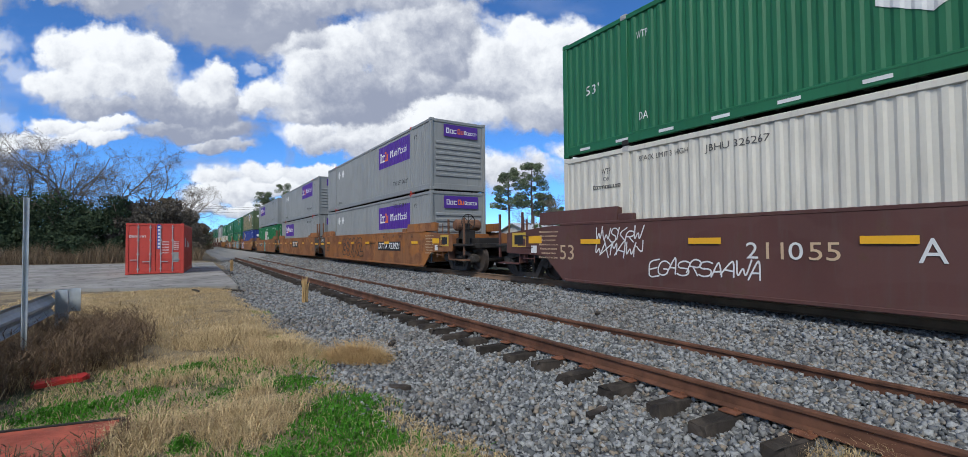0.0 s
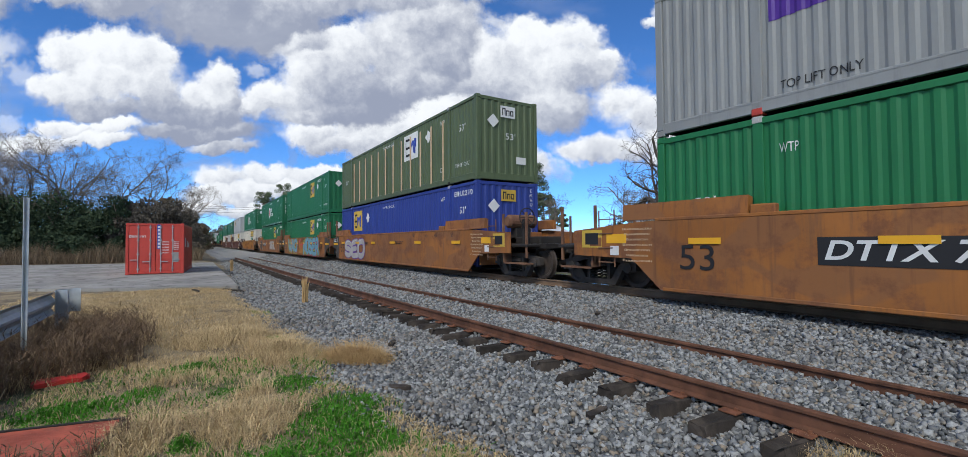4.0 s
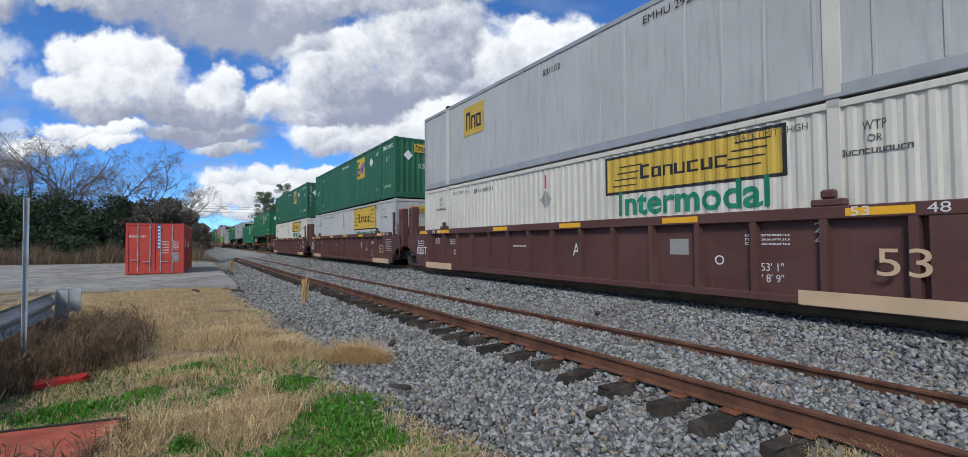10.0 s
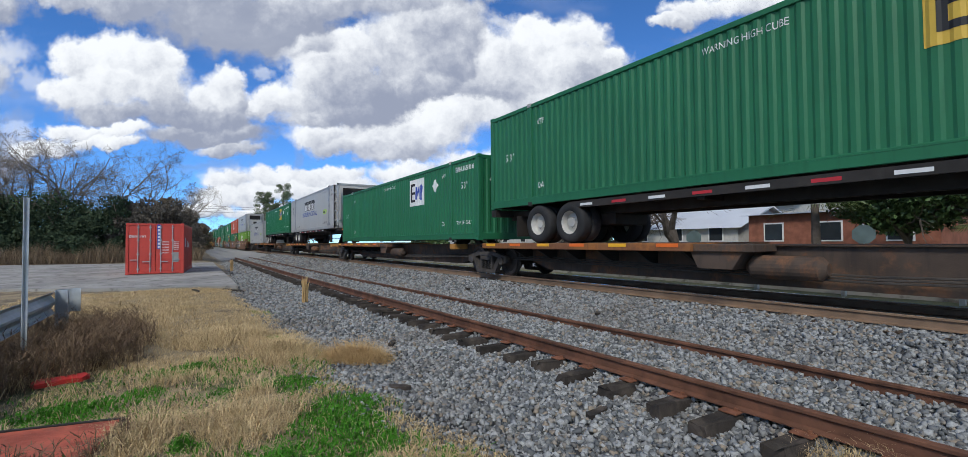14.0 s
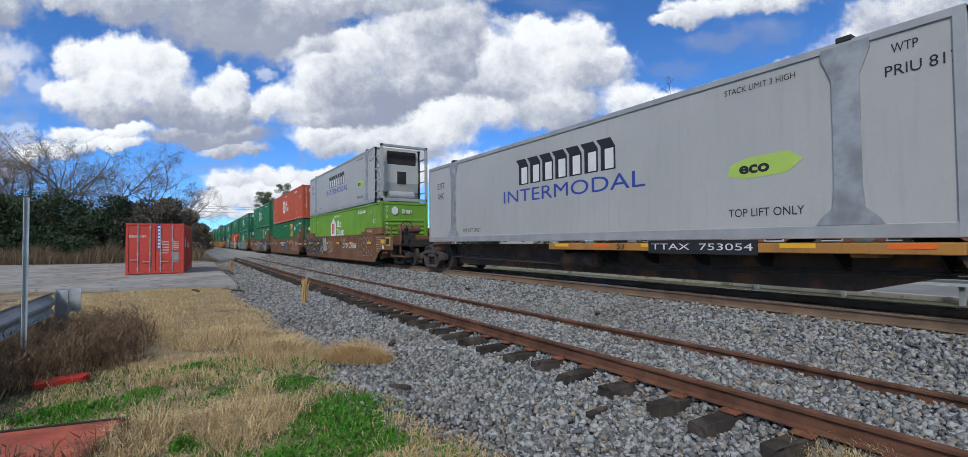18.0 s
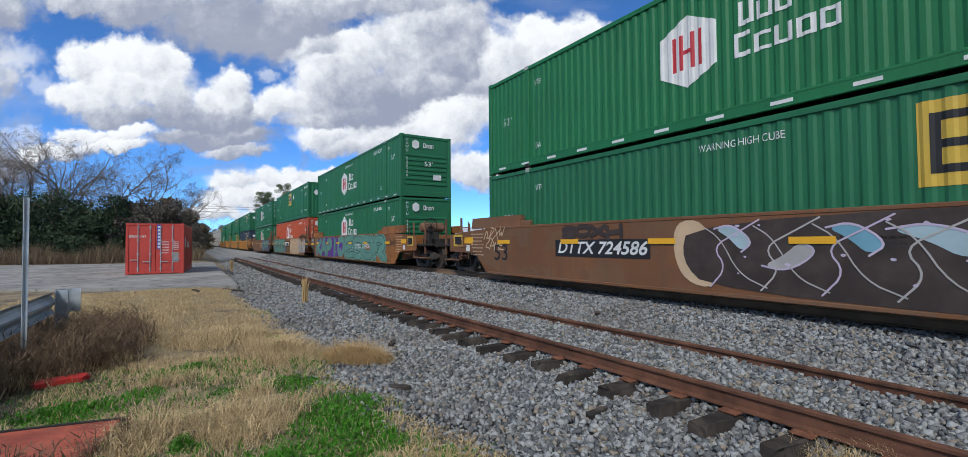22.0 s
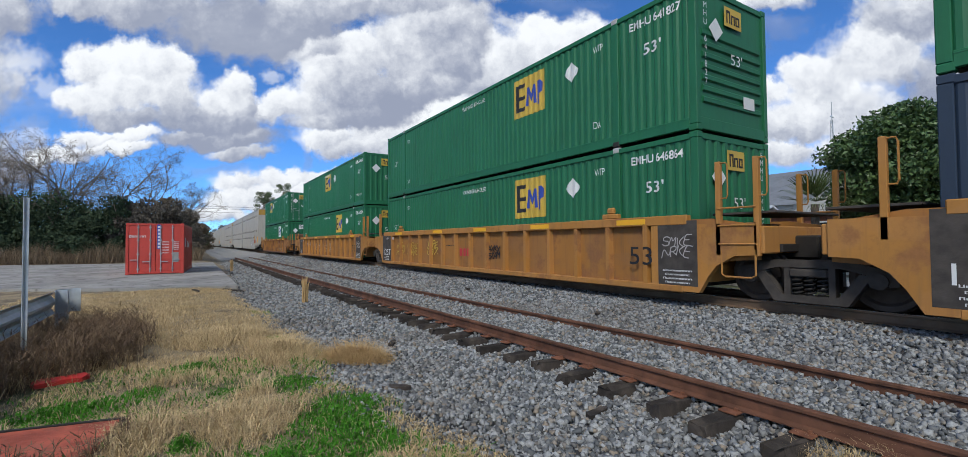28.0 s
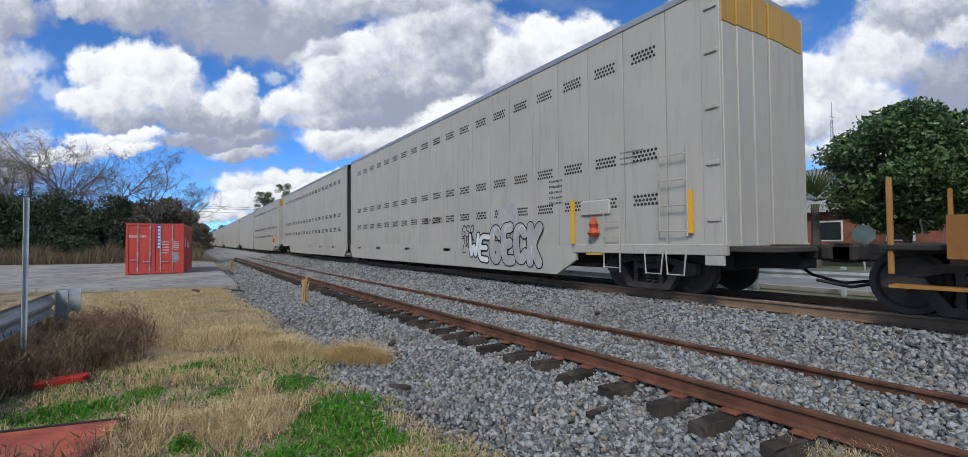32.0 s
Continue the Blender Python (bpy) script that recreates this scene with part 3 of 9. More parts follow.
# the ties that show their ends beside the siding, one by one
tie_rows = [-0.5, 0.1, 0.7, 1.3, 1.91, 2.54, 3.11, 3.77, 4.45, 5.01, 5.65, 6.3, 6.9, 7.5, 8.15]
while tie_rows[-1] < 60:
    tie_rows.append(tie_rows[-1] + rt.uniform(0.5, 0.66))
for i, y in enumerate(tie_rows):
    ob = part("tie", TIES[i % 5], tie_dark, siding, "", pose(rt.uniform(-.07, .07), y, siding_z(y) - .172 - .022 - .17 + (rt.uniform(-.012, .004)), 0, 0, rt.uniform(-3, 3)))
    if y < 14:
        for dx in (-0.755, 0.755):
            part("tie_plate", plate_mesh, plate_rust, siding, "", pose(dx, y, siding_z(y) - .194))
for i in range(150):
    y = -4 + i * 0.53
    part("tie", TIES[i % 5], tie_brown, mainline, "", pose(rt.uniform(-.04, .04), y, -.172 - .18 - .01, 0, 0, rt.uniform(-1, 1)))

# ---------------- street behind the line ----------------
asphalt = surf("asphalt", (0.23, 0.228, 0.22), 0.9, var=0.15, scale=0.6, fine=60, bump=0.2)
concrete = surf("old_concrete", (0.33, 0.315, 0.285), 0.85, var=0.25, scale=0.35, fine=25, bump=0.2, dirt=0.85, dirt_color=(0.12, 0.112, 0.10), rust=.35, rust_color=(0.10, 0.092, 0.082))
road = part("road", M().box(15.2, 22.0, -200, 900, -0.6, -0.385), asphalt)
tagged(road, "pale worn asphalt street beyond the railway", "road", kind="structure")
kerb = part("kerb", M().box(14.9, 15.196, -200, 900, -0.6, -0.30), concrete)
tagged(kerb, "pale concrete kerb along the street", "kerb", kind="structure")
# ---------------- train: common numbers ----------------
SPEED = 16.2
MOVING = []                 # (thing, offset along the train, x, z)
CL, CW, CH = 16.15, 2.59, 2.9
FLOOR_Z = 0.25              # base of a lower container above the rails

def rolls(ob, u, x=0.0, z=0.0):
    MOVING.append((ob, u, x, z))
    ob.matrix_basis = pose(TRACK_X + x, u, z)
    return ob

# paints
def paint(name, c, **k):
    a = dict(rough=0.5, var=0.07, scale=0.6, fine=18, bump=0.05, dirt=0.35, streak=True, dirt_color=tint(c, 0.45))
    a.update(k)
    return surf(name, c, **a)
GREEN = paint("green_container_paint", (0.020, 0.150, 0.064))
GREEN2 = paint("bright_green_container_paint", (0.018, 0.170, 0.058))
GREEN3 = paint("dull_green_container_paint", (0.026, 0.128, 0.066))
LIME = paint("lime_green_container_paint", (0.16, 0.33, 0.035))
GREY = paint("grey_container_paint", (0.285, 0.295, 0.29))
WHITE = paint("white_container_paint", (0.66, 0.625, 0.54))
COOLWHITE = paint("cool_white_container_paint", (0.49, 0.49, 0.475))
ORANGE = paint("orange_red_container_paint", (0.50, 0.095, 0.04))
RED = paint("red_container_paint", (0.55, 0.066, 0.046), dirt=0.4)
OLIVE = paint("olive_container_paint", (0.10, 0.135, 0.065), dirt=0.5)
BLUE = paint("blue_container_paint", (0.030, 0.055, 0.27))
NAVY = paint("navy_container_paint", (0.028, 0.045, 0.075))
ALU = surf("bare_aluminium", (0.43, 0.435, 0.43), 0.5, 0.35, var=0.1, scale=2, fine=30, bump=0.06)
BLACK = surf("black_steel", (0.030, 0.026, 0.023), 0.7, 0.1, var=0.3, fine=30, bump=0.3, dirt=0.4, dirt_color=(0.07, 0.06, 0.05))
DARKST = surf("grimy_truck_steel", (0.068, 0.058, 0.050), 0.8, 0.1, var=0.3, scale=4, fine=30, bump=0.4, dirt=0.5, dirt_color=(0.10, 0.085, 0.07))
WHEEL = surf("wheel_steel", (0.075, 0.058, 0.048), 0.6, 0.3, var=0.25, scale=4, fine=40, bump=0.2)
WORN = surf("worn_tread", (0.5, 0.48, 0.46), 0.3, 1.0, var=0.1, fine=60, bump=0.05)
DTTX = surf("orange_brown_car_paint", (0.34, 0.128, 0.030), 0.7, patchy=.75, patch_color=(0.24, 0.105, 0.042), var=0.22, scale=0.5, fine=22, bump=0.15, rust=0.7, rust_color=(0.13, 0.055, 0.028), dirt=0.6, streak=True, dirt_color=(0.13, 0.075, 0.045))
DTTX_DULL = surf("faded_brown_car_paint", (0.195, 0.085, 0.036), 0.75, patchy=.5, patch_color=(0.17, 0.10, 0.058), var=0.16, scale=0.5, fine=22, bump=0.15, rust=0.6, rust_color=(0.12, 0.06, 0.035), dirt=0.5, streak=True)
YELLOW = surf("yellow_car_paint", (0.44, 0.20, 0.042), 0.65, patchy=.3, patch_color=(0.42, 0.20, 0.07), var=0.12, scale=0.5, fine=22, bump=0.12, rust=0.4, rust_color=(0.20, 0.09, 0.035), dirt=0.4, streak=True, dirt_color=(0.16, 0.10, 0.05))
# darker, rustier copy of YELLOW for the side walls between the ribs
YELLOW_PANEL = surf("darker_yellow_panel", (0.34, 0.15, 0.034), 0.7, patchy=.4, patch_color=(0.27, 0.13, 0.05), var=0.16, scale=0.5, fine=22, bump=0.12, rust=0.5, rust_color=(0.17, 0.08, 0.035), dirt=0.5, streak=True, dirt_color=(0.14, 0.085, 0.045))
BROWN = surf("rusty_brown_car_paint", (0.20, 0.098, 0.055), 0.8, patchy=.5, patch_color=(0.25, 0.14, 0.08), var=0.2, scale=0.6, fine=24, bump=0.2, rust=0.8, rust_color=(0.09, 0.045, 0.03), dirt=0.5, streak=True)
BROWN_RIB = surf("orange_rust_rib_paint", (0.33, 0.145, 0.036), 0.75, var=0.2, scale=0.8, fine=24, bump=0.2, rust=0.7, rust_color=(0.12, 0.055, 0.03))
MAROON = surf("maroon_car_paint", (0.105, 0.043, 0.036), 0.65, patchy=.25, patch_color=(0.13, 0.065, 0.055), var=0.14, scale=0.5, fine=22, bump=0.12, rust=0.25, rust_color=(0.08, 0.045, 0.03), dirt=0.45, streak=True, dirt_color=(0.10, 0.07, 0.06))
RACK = surf("cream_autorack_panel", (0.50, 0.465, 0.40), 0.55, 0.1, var=0.06, scale=0.5, fine=20, bump=0.06, dirt=0.4, streak=True, dirt_color=(0.30, 0.27, 0.22))
RACKROOF = surf("galvanised_roof", (0.40, 0.41, 0.42), 0.5, 0.4, var=0.1, fine=20, bump=0.1)
ENDYEL = paint("yellow_door_paint", (0.50, 0.29, 0.055))
P_WHITE = surf("white_lettering", (0.75, 0.75, 0.73), 0.6, var=0.06, fine=25, bump=0.02, dirt=0.25, dirt_color=(0.35, 0.35, 0.33))
P_BLACK = surf("black_lettering", (0.02, 0.02, 0.022), 0.6, var=0.1, fine=25, bump=0.02)
P_PURPLE = surf("purple_sign_paint", (0.085, 0.028, 0.28), 0.5, var=0.06, fine=20, bump=0.02)
P_ORANGE = surf("orange_lettering", (0.80, 0.16, 0.02), 0.5, var=0.05, fine=20, bump=0.02)
P_YELLOW = surf("yellow_sign_paint", (0.60, 0.40, 0.055), 0.5, var=0.08, fine=20, bump=0.02, dirt=0.3, dirt_color=(0.4, 0.3, 0.1))
P_BLUE = surf("blue_lettering", (0.035, 0.07, 0.36), 0.5, var=0.05, fine=20, bump=0.02)
P_RED = surf("red_lettering", (0.50, 0.03, 0.04), 0.5, var=0.05, fine=20, bump=0.02)
P_GREEN = surf("green_lettering", (0.02, 0.23, 0.13), 0.5, var=0.05, fine=20, bump=0.02)
REFLECT = surf("yellow_reflector", (0.85, 0.44, 0.02), 0.4, var=0.04, fine=40, bump=0.02)
P_GREY = surf("grey_stencil", (0.33, 0.32, 0.30), 0.7, var=0.1, fine=25, bump=0.02)
P_STENCIL = surf("dark_stencil", (0.10, 0.095, 0.09), 0.7, var=0.2, fine=25, bump=0.02)
P_PALEGREEN = surf("pale_green_lettering", (0.45, 0.62, 0.12), 0.5, var=0.05, fine=20, bump=0.02)
P_TEAL = surf("pale_teal_spray", (0.13, 0.295, 0.23), 0.6, var=0.1, fine=15, bump=0.02)
P_SKY = surf("light_blue_spray", (0.17, 0.36, 0.46), 0.6, var=0.1, fine=15, bump=0.02)
P_LIME = surf("yellow_green_spray", (0.30, 0.40, 0.09), 0.6, var=0.1, fine=15, bump=0.02)
P_SILVER = surf("silver_spray", (0.50, 0.47, 0.44), 0.5, 0.2, var=0.15, fine=15, bump=0.02)
P_VIOLET = surf("violet_spray", (0.13, 0.045, 0.28), 0.6, var=0.1, fine=15, bump=0.02)
P_PEACH = surf("peach_spray", (0.60, 0.43, 0.27), 0.6, var=0.1, fine=15, bump=0.02)
P_PINK = surf("pink_spray", (0.60, 0.10, 0.14), 0.6, var=0.1, fine=15, bump=0.02)
P_UMBER = surf("umber_spray", (0.055, 0.040, 0.034), 0.6, var=0.3, scale=2, fine=15, bump=0.02)
P_AZURE = surf("azure_spray", (0.03, 0.19, 0.50), 0.6, var=0.1, fine=15, bump=0.02)
P_DKGREEN = surf("dark_green_spray", (0.02, 0.09, 0.045), 0.6, var=0.15, fine=15, bump=0.02)
P_ICE = surf("pale_blue_spray", (0.38, 0.50, 0.54), 0.6, var=0.12, fine=15, bump=0.02)
P_LILAC = surf("lilac_spray", (0.56, 0.48, 0.60), 0.6, var=0.1, fine=15, bump=0.02)
P_CYAN = surf("cyan_spray", (0.05, 0.50, 0.55), 0.6, var=0.1, fine=15, bump=0.02)

# ---------------- corrugated containers ----------------
PITCH_C = 0.221
def corr(y):
    """Depth of the corrugation at y: 0 on a crest, 0.036 in a trough."""
    t = ((y - 0.2) % PITCH_C) / PITCH_C
    d = 0.025
    if t < 0.30:
        return 0.0
    if t < 0.5:
        return d * (t - 0.30) / 0.20
    if t < 0.80:
        return d
    return d * (1 - (t - 0.80) / 0.20)

def corr_lines(y0, y1):
    ys = [y0]
    k = math.floor((y0 - 0.2) / PITCH_C)
    while True:
        for t in (0.0, 0.30, 0.5, 0.80):
            y = 0.2 + (k + t) * PITCH_C
            if y0 < y < y1:
                ys.append(y)
        k += 1
        if 0.2 + k * PITCH_C > y1:
            break
    return ys + [y1]

def wall_sheet(y0, y1, z0, z1, x):
    """A corrugated sheet facing -x, a few centimetres thick at its rims."""
    ys = corr_lines(y0, y1)
    m = M()
    for y in ys:
        d = corr(y)
        m.v += [(x + d, y, z0), (x + d, y, z1), (x + 0.05, y, z1), (x + 0.05, y, z0)]
    for i in range(len(ys) - 1):
        a, b = 4 * i, 4 * i + 4
        m.f += [(a, a + 1, b + 1, b), (a + 1, a + 2, b + 2, b + 1), (a + 2, a + 3, b + 3, b + 2), (a + 3, a, b, b + 3)]
    m.f += [(0, 1, 2, 3), (4 * len(ys) - 4, 4 * len(ys) - 1, 4 * len(ys) - 2, 4 * len(ys) - 3)]
    return m

def corr_plate(y0, y1, z0, z1, x=-1.283, mesh=True):
    """A painted sign that follows the corrugation."""
    ys = corr_lines(y0, y1)
    m = M()
    for y in ys:
        m.v += [(x + corr(y), y, z0), (x + corr(y), y, z1), (x + corr(y) + .003, y, z1), (x + corr(y) + .003, y, z0)]
    for i in range(len(ys) - 1):
        a, b = 4 * i, 4 * i + 4
        m.f += [(a, a + 1, b + 1, b), (a + 1, a + 2, b + 2, b + 1), (a + 2, a + 3, b + 3, b + 2), (a + 3, a, b, b + 3)]
    m.f += [(0, 1, 2, 3), (4 * len(ys) - 4, 4 * len(ys) - 1, 4 * len(ys) - 2, 4 * len(ys) - 3)]
    return m.mesh("sign_panel")

def drape(me, y, z, x=-1.2872):
    """A copy of a flat mesh laid on the corrugated side, its vertices following the ridges."""
    me = me.copy()
    bm = bmesh.new()
    bm.from_mesh(me)
    ext = [v.co.x for v in bm.verts]
    for k in corr_lines(y - max(ext), y - min(ext))[1:-1]:
        bmesh.ops.bisect_plane(bm, geom=bm.verts[:] + bm.edges[:] + bm.faces[:], plane_co=(y - k, 0, 0), plane_no=(1, 0, 0))
    for v in bm.verts:
        v.co = (x + corr(y - v.co.x) - v.co.z, y - v.co.x, z + v.co.y)
    bm.to_mesh(me)
    bm.free()
    return me

SIDE = wall_sheet(0.16, CL - 0.16, 0.26, CH - 0.14, -1.275).mesh("side_wall")
def end_ribs():
    m = M().box(-1.2, 1.2, 0.05, 0.09, 0.26, 2.76)
    return m.mesh("end_wall")
ENDRIB = M().prism([(0.05, 0), (0.012, .03), (0.012, .11), (0.05, .14)], -1.05, 1.05, 0).mesh("end_rib")
ENDBEAD = M().box(-1.15, 1.15, 0.03, 0.046, 0, .04, .006).mesh("end_rib")
def end_vert():
    m = M()
    xs = []
    x = -1.2
    while x < 1.2:
        for t in (0, .1, .14, .24):
            if x + t <= 1.2:
                xs.append(x + t)
        x += .28
    if xs[-1] < 1.2:
        xs.append(1.2)
    for i, x in enumerate(xs):
        t = round(((x + 1.2) % .28), 3)
        d = .02 if t < .105 else .055
        m.v += [(x, d, .26), (x, d, 2.76), (x, .09, 2.76), (x, .09, .26)]
    for i in range(len(xs) - 1):
        a, b = 4 * i, 4 * i + 4
        m.f += [(a, a + 1, b + 1, b), (a + 1, a + 2, b + 2, b + 1), (a + 2, a + 3, b + 3, b + 2), (a + 3, a, b, b + 3)]
    m.f += [(0, 1, 2, 3), (4 * len(xs) - 4, 4 * len(xs) - 1, 4 * len(xs) - 2, 4 * len(xs) - 3)]
    return m.mesh("end_wall")
def end_smooth():
    m = M().box(-1.2, 1.2, 0.045, 0.09, 0.26, 2.76)
    return m.mesh("end_wall")
END = {"ribs": end_ribs(), "vert": end_vert(), "smooth": end_smooth()}
DOOR = M().box(0.01, 1.19, 0.03, 0.08, 0.2, 2.76, .01).box(0.06, 1.14, 0.02, 0.03, 0.95, 1.02).box(0.06, 1.14, 0.02, 0.03, 1.75, 1.82).mesh("door")
RODS = M().cyl((0.30, 0.0), .018, 0.12, 2.82, 2, 8).cyl((0.85, 0.0), .018, 0.12, 2.82, 2, 8)
for _z in (0.3, 1.1, 1.9, 2.6):
    RODS.box(0.26, 0.34, -.01, 0.03, _z, _z + .06).box(0.81, 0.89, -.01, 0.03, _z, _z + .06)
RODS.box(0.30, 0.62, -.025, -.01, 1.05, 1.09).box(0.53, 0.85, -.025, -.01, 1.25, 1.29)
RODS = RODS.mesh("lock_rods")
ROOF = M().box(-1.25, 1.25, 0.08, CL - 0.08, CH - 0.06, CH - 0.02)
for _i in range(26):
    ROOF.box(-1.1, 1.1, 0.4 + _i * .6, 0.62 + _i * .6, CH - 0.02, CH - 0.005)
ROOF = ROOF.mesh("roof")
BASE = M().box(-1.2, 1.2, 0.1, CL - 0.1, 0.10, 0.2)
for _i in range(27):
    BASE.box(-1.2, 1.2, 0.25 + _i * .6, 0.33 + _i * .6, 0.03, 0.10)
BASE = BASE.mesh("floor")
TOPRAIL = M().box(-1.295, -1.20, 0.16, CL - 0.16, CH - 0.14, CH - 0.03, .01).mesh("top_rail")
LOWRAIL = M().box(-1.29, -1.21, 0.16, CL - 0.16, 0.04, 0.26, .01).box(-1.295, -1.21, 0.16, CL - .16, 0.215, 0.235).mesh("bottom_rail")
POST = M().box(-1.295, -1.17, 0.0, 0.16, 0.12, CH - 0.12, .012).mesh("corner_post")
LPOST = M().box(-1.292, -1.21, -0.09, 0.09, 0.12, CH - 0.1, .012).mesh("lift_post")
CAST = M().box(-1.297, -1.13, 0.0, 0.18, 0.0, 0.12, .012).mesh("corner_casting")
LCAST = M().box(-1.30, -1.13, -0.09, 0.09, 0.0, 0.12, .012).box(-1.306, -1.299, -.03, .03, .03, .09).mesh("lift_casting")
HEADER = M().box(-1.17, 1.17, 0.02, 0.1, CH - 0.14, CH - 0.02, .01).mesh("end_header")
SILL = M().box(-1.17, 1.17, 0.01, 0.1, 0.03, 0.26, .01).mesh("end_sill")
LIFTS = (1.98, CL - 1.98)
FLIP = Matrix.Diagonal((-1, 1, 1, 1))
BACK = Matrix.Translation((0, CL, 0)) @ Matrix.Diagonal((1, -1, 1, 1))

def mirrored(me, key):
    """The mesh turned to the other side (x), back end (y) or both."""
    def make():
        c = me.copy()
        c.transform({"x": FLIP, "y": BACK, "xy": FLIP @ BACK}[key])
        c.flip_normals() if key != "xy" else None
        return c
    return cached(("mir", me.name, key), make)

def corr_container(u, z, mat, end="ribs", label="", dx=0.0, rail=None, cast=None):
    c = thing("shipping_container", label, "shipping container", group="containers on the train")
    rail = rail or mat
    part("roof", ROOF, mat, c)
    part("floor", BASE, BLACK, c, "dark underfloor with cross members")
    for k in ("", "x"):
        mm = (lambda me: mirrored(me, "x")) if k else (lambda me: me)
        part("side_wall", mm(SIDE), mat, c)
        part("top_rail", mm(TOPRAIL), rail, c)
        part("bottom_rail", mm(LOWRAIL), rail, c)
        part("corner_post", mm(POST), rail, c)
        part("corner_post", mirrored(POST, k + "y"), rail, c)
        for y in LIFTS:
            part("lift_post", mm(LPOST), rail, c, "", pose(0, y, 0))
            part("lift_casting", mm(LCAST), cast or P_SILVER, c, "steel lifting casting", pose(0, y, CH - .12))
            part("lift_casting", mm(LCAST), cast or BLACK, c, "dark steel lifting casting", pose(0, y, 0))
        for y0 in ("", "y"):
            me = mirrored(CAST, k + y0) if k + y0 else CAST
            part("corner_casting", me, mat, c)
            part("corner_casting", me, mat, c, "", pose(0, 0, CH - .12))
    part("end_header", HEADER, rail, c)
    part("end_sill", SILL, rail, c)
    if end == "doors":
        for s in (0, 1):
            d = part("door", DOOR if s else mirrored(DOOR, "x"), mat, c)
            part("lock_rods", RODS if s else mirrored(RODS, "x"), ALU, d, "galvanised locking rods")
    else:
        part("end_wall", END[end], mat, c)
        if end == "smooth":
            for i in range(4):
                part("end_rib", ENDBEAD, mat, c, "", pose(0, 0, .62 + i * .38))
        if end == "ribs":
            for i in range(7):
                part("end_rib", ENDRIB, mat, c, "", pose(0, 0, .55 + i * .22))
    part("end_wall", mirrored(END["vert"], "y"), mat, c)
    return rolls(c, u, dx, z)

def mark(c, me, mat, y, z, name="lettering", label=""):
    """Paint on the corrugated side: draped over the ridges."""
    return part(name, drape(me, y, z), mat, c, label)

def flat_mark(c, me, mat, y, z, name="lettering", x=-1.299, label=""):
    return part(name, me, mat, c, label, on_side(x, y, z))

def end_mark(c, me, mat, x, z, name="lettering", y=-0.004, label=""):
    return part(name, me, mat, c, label, on_end(x, y, z))

def bars(w, h, n, seed=1):
    """A row of plain rings, arches and uprights that stands for a word."""
    def make():
        r = random.Random(seed * 31 + n)
        m = M()
        k = w / n
        for i in range(n):
            hh = h if i == 0 else h * .74
            x0, x1 = -w / 2 + i * k + k * .06, -w / 2 + i * k + k * .90
            y0, y1 = -h / 2, -h / 2 + hh
            t, q = (x1 - x0) * .27, hh * .19
            kind = r.choice(("ring", "arch", "cup", "ring", "bend"))
            m.box(x0, x0 + t, y0, y1, -.003, 0)
            if kind != "bend":
                m.box(x1 - t, x1, y0, y1, -.003, 0)
            if kind != "cup":
                m.box(x0 + t, x1 if kind == "bend" else x1 - t, y1 - q, y1, -.003, 0)
            if kind != "arch":
                m.box(x0 + t, x1 if kind == "bend" else x1 - t, y0, y0 + q, -.003, 0)
        return m.mesh("bars")
    return cached(("bars", w, h, n, seed), make)

def sign_emp(c, y, z, w=1.42, h=1.12, mat=None, white=False):
    part("sign_panel", corr_plate(y - w / 2, y + w / 2, z - h / 2, z + h / 2), P_WHITE if white else P_YELLOW, c, "white sign panel" if white else "yellow sign panel")
    k, q = w / 1.62, h / 1.14
    a = M().box(-.66 * k, -.54 * k, -.4 * q, .4 * q, -.002, 0)
    for zz in (-.4, -.07, .29):
        a.box(-.54 * k, -.18 * k, zz * q, (zz + .11) * q, -.002, 0)
    mark(c, a.mesh("emblem"), P_BLACK, y, z, "emblem")
    b = M()
    b.prism([(-.14 * k, -.3 * q), (-.02 * k, -.3 * q), (.02 * k, .05 * q), (.14 * k, -.2 * q), (.26 * k, .05 * q), (.28 * k, -.3 * q), (.4 * k, -.3 * q), (.36 * k, .24 * q), (.22 * k, .24 * q), (.14 * k, .02 * q), (.04 * k, .24 * q), (-.08 * k, .24 * q)], -.002, 0, 2)
    b.prism([(.44 * k, -.36 * q), (.54 * k, -.36 * q), (.54 * k, -.08 * q), (.68 * k, -.02 * q), (.70 * k, .2 * q), (.6 * k, .3 * q), (.44 * k, .3 * q)], -.002, 0, 2)
    mark(c, b.mesh("emblem"), P_BLUE, y, z, "emblem")

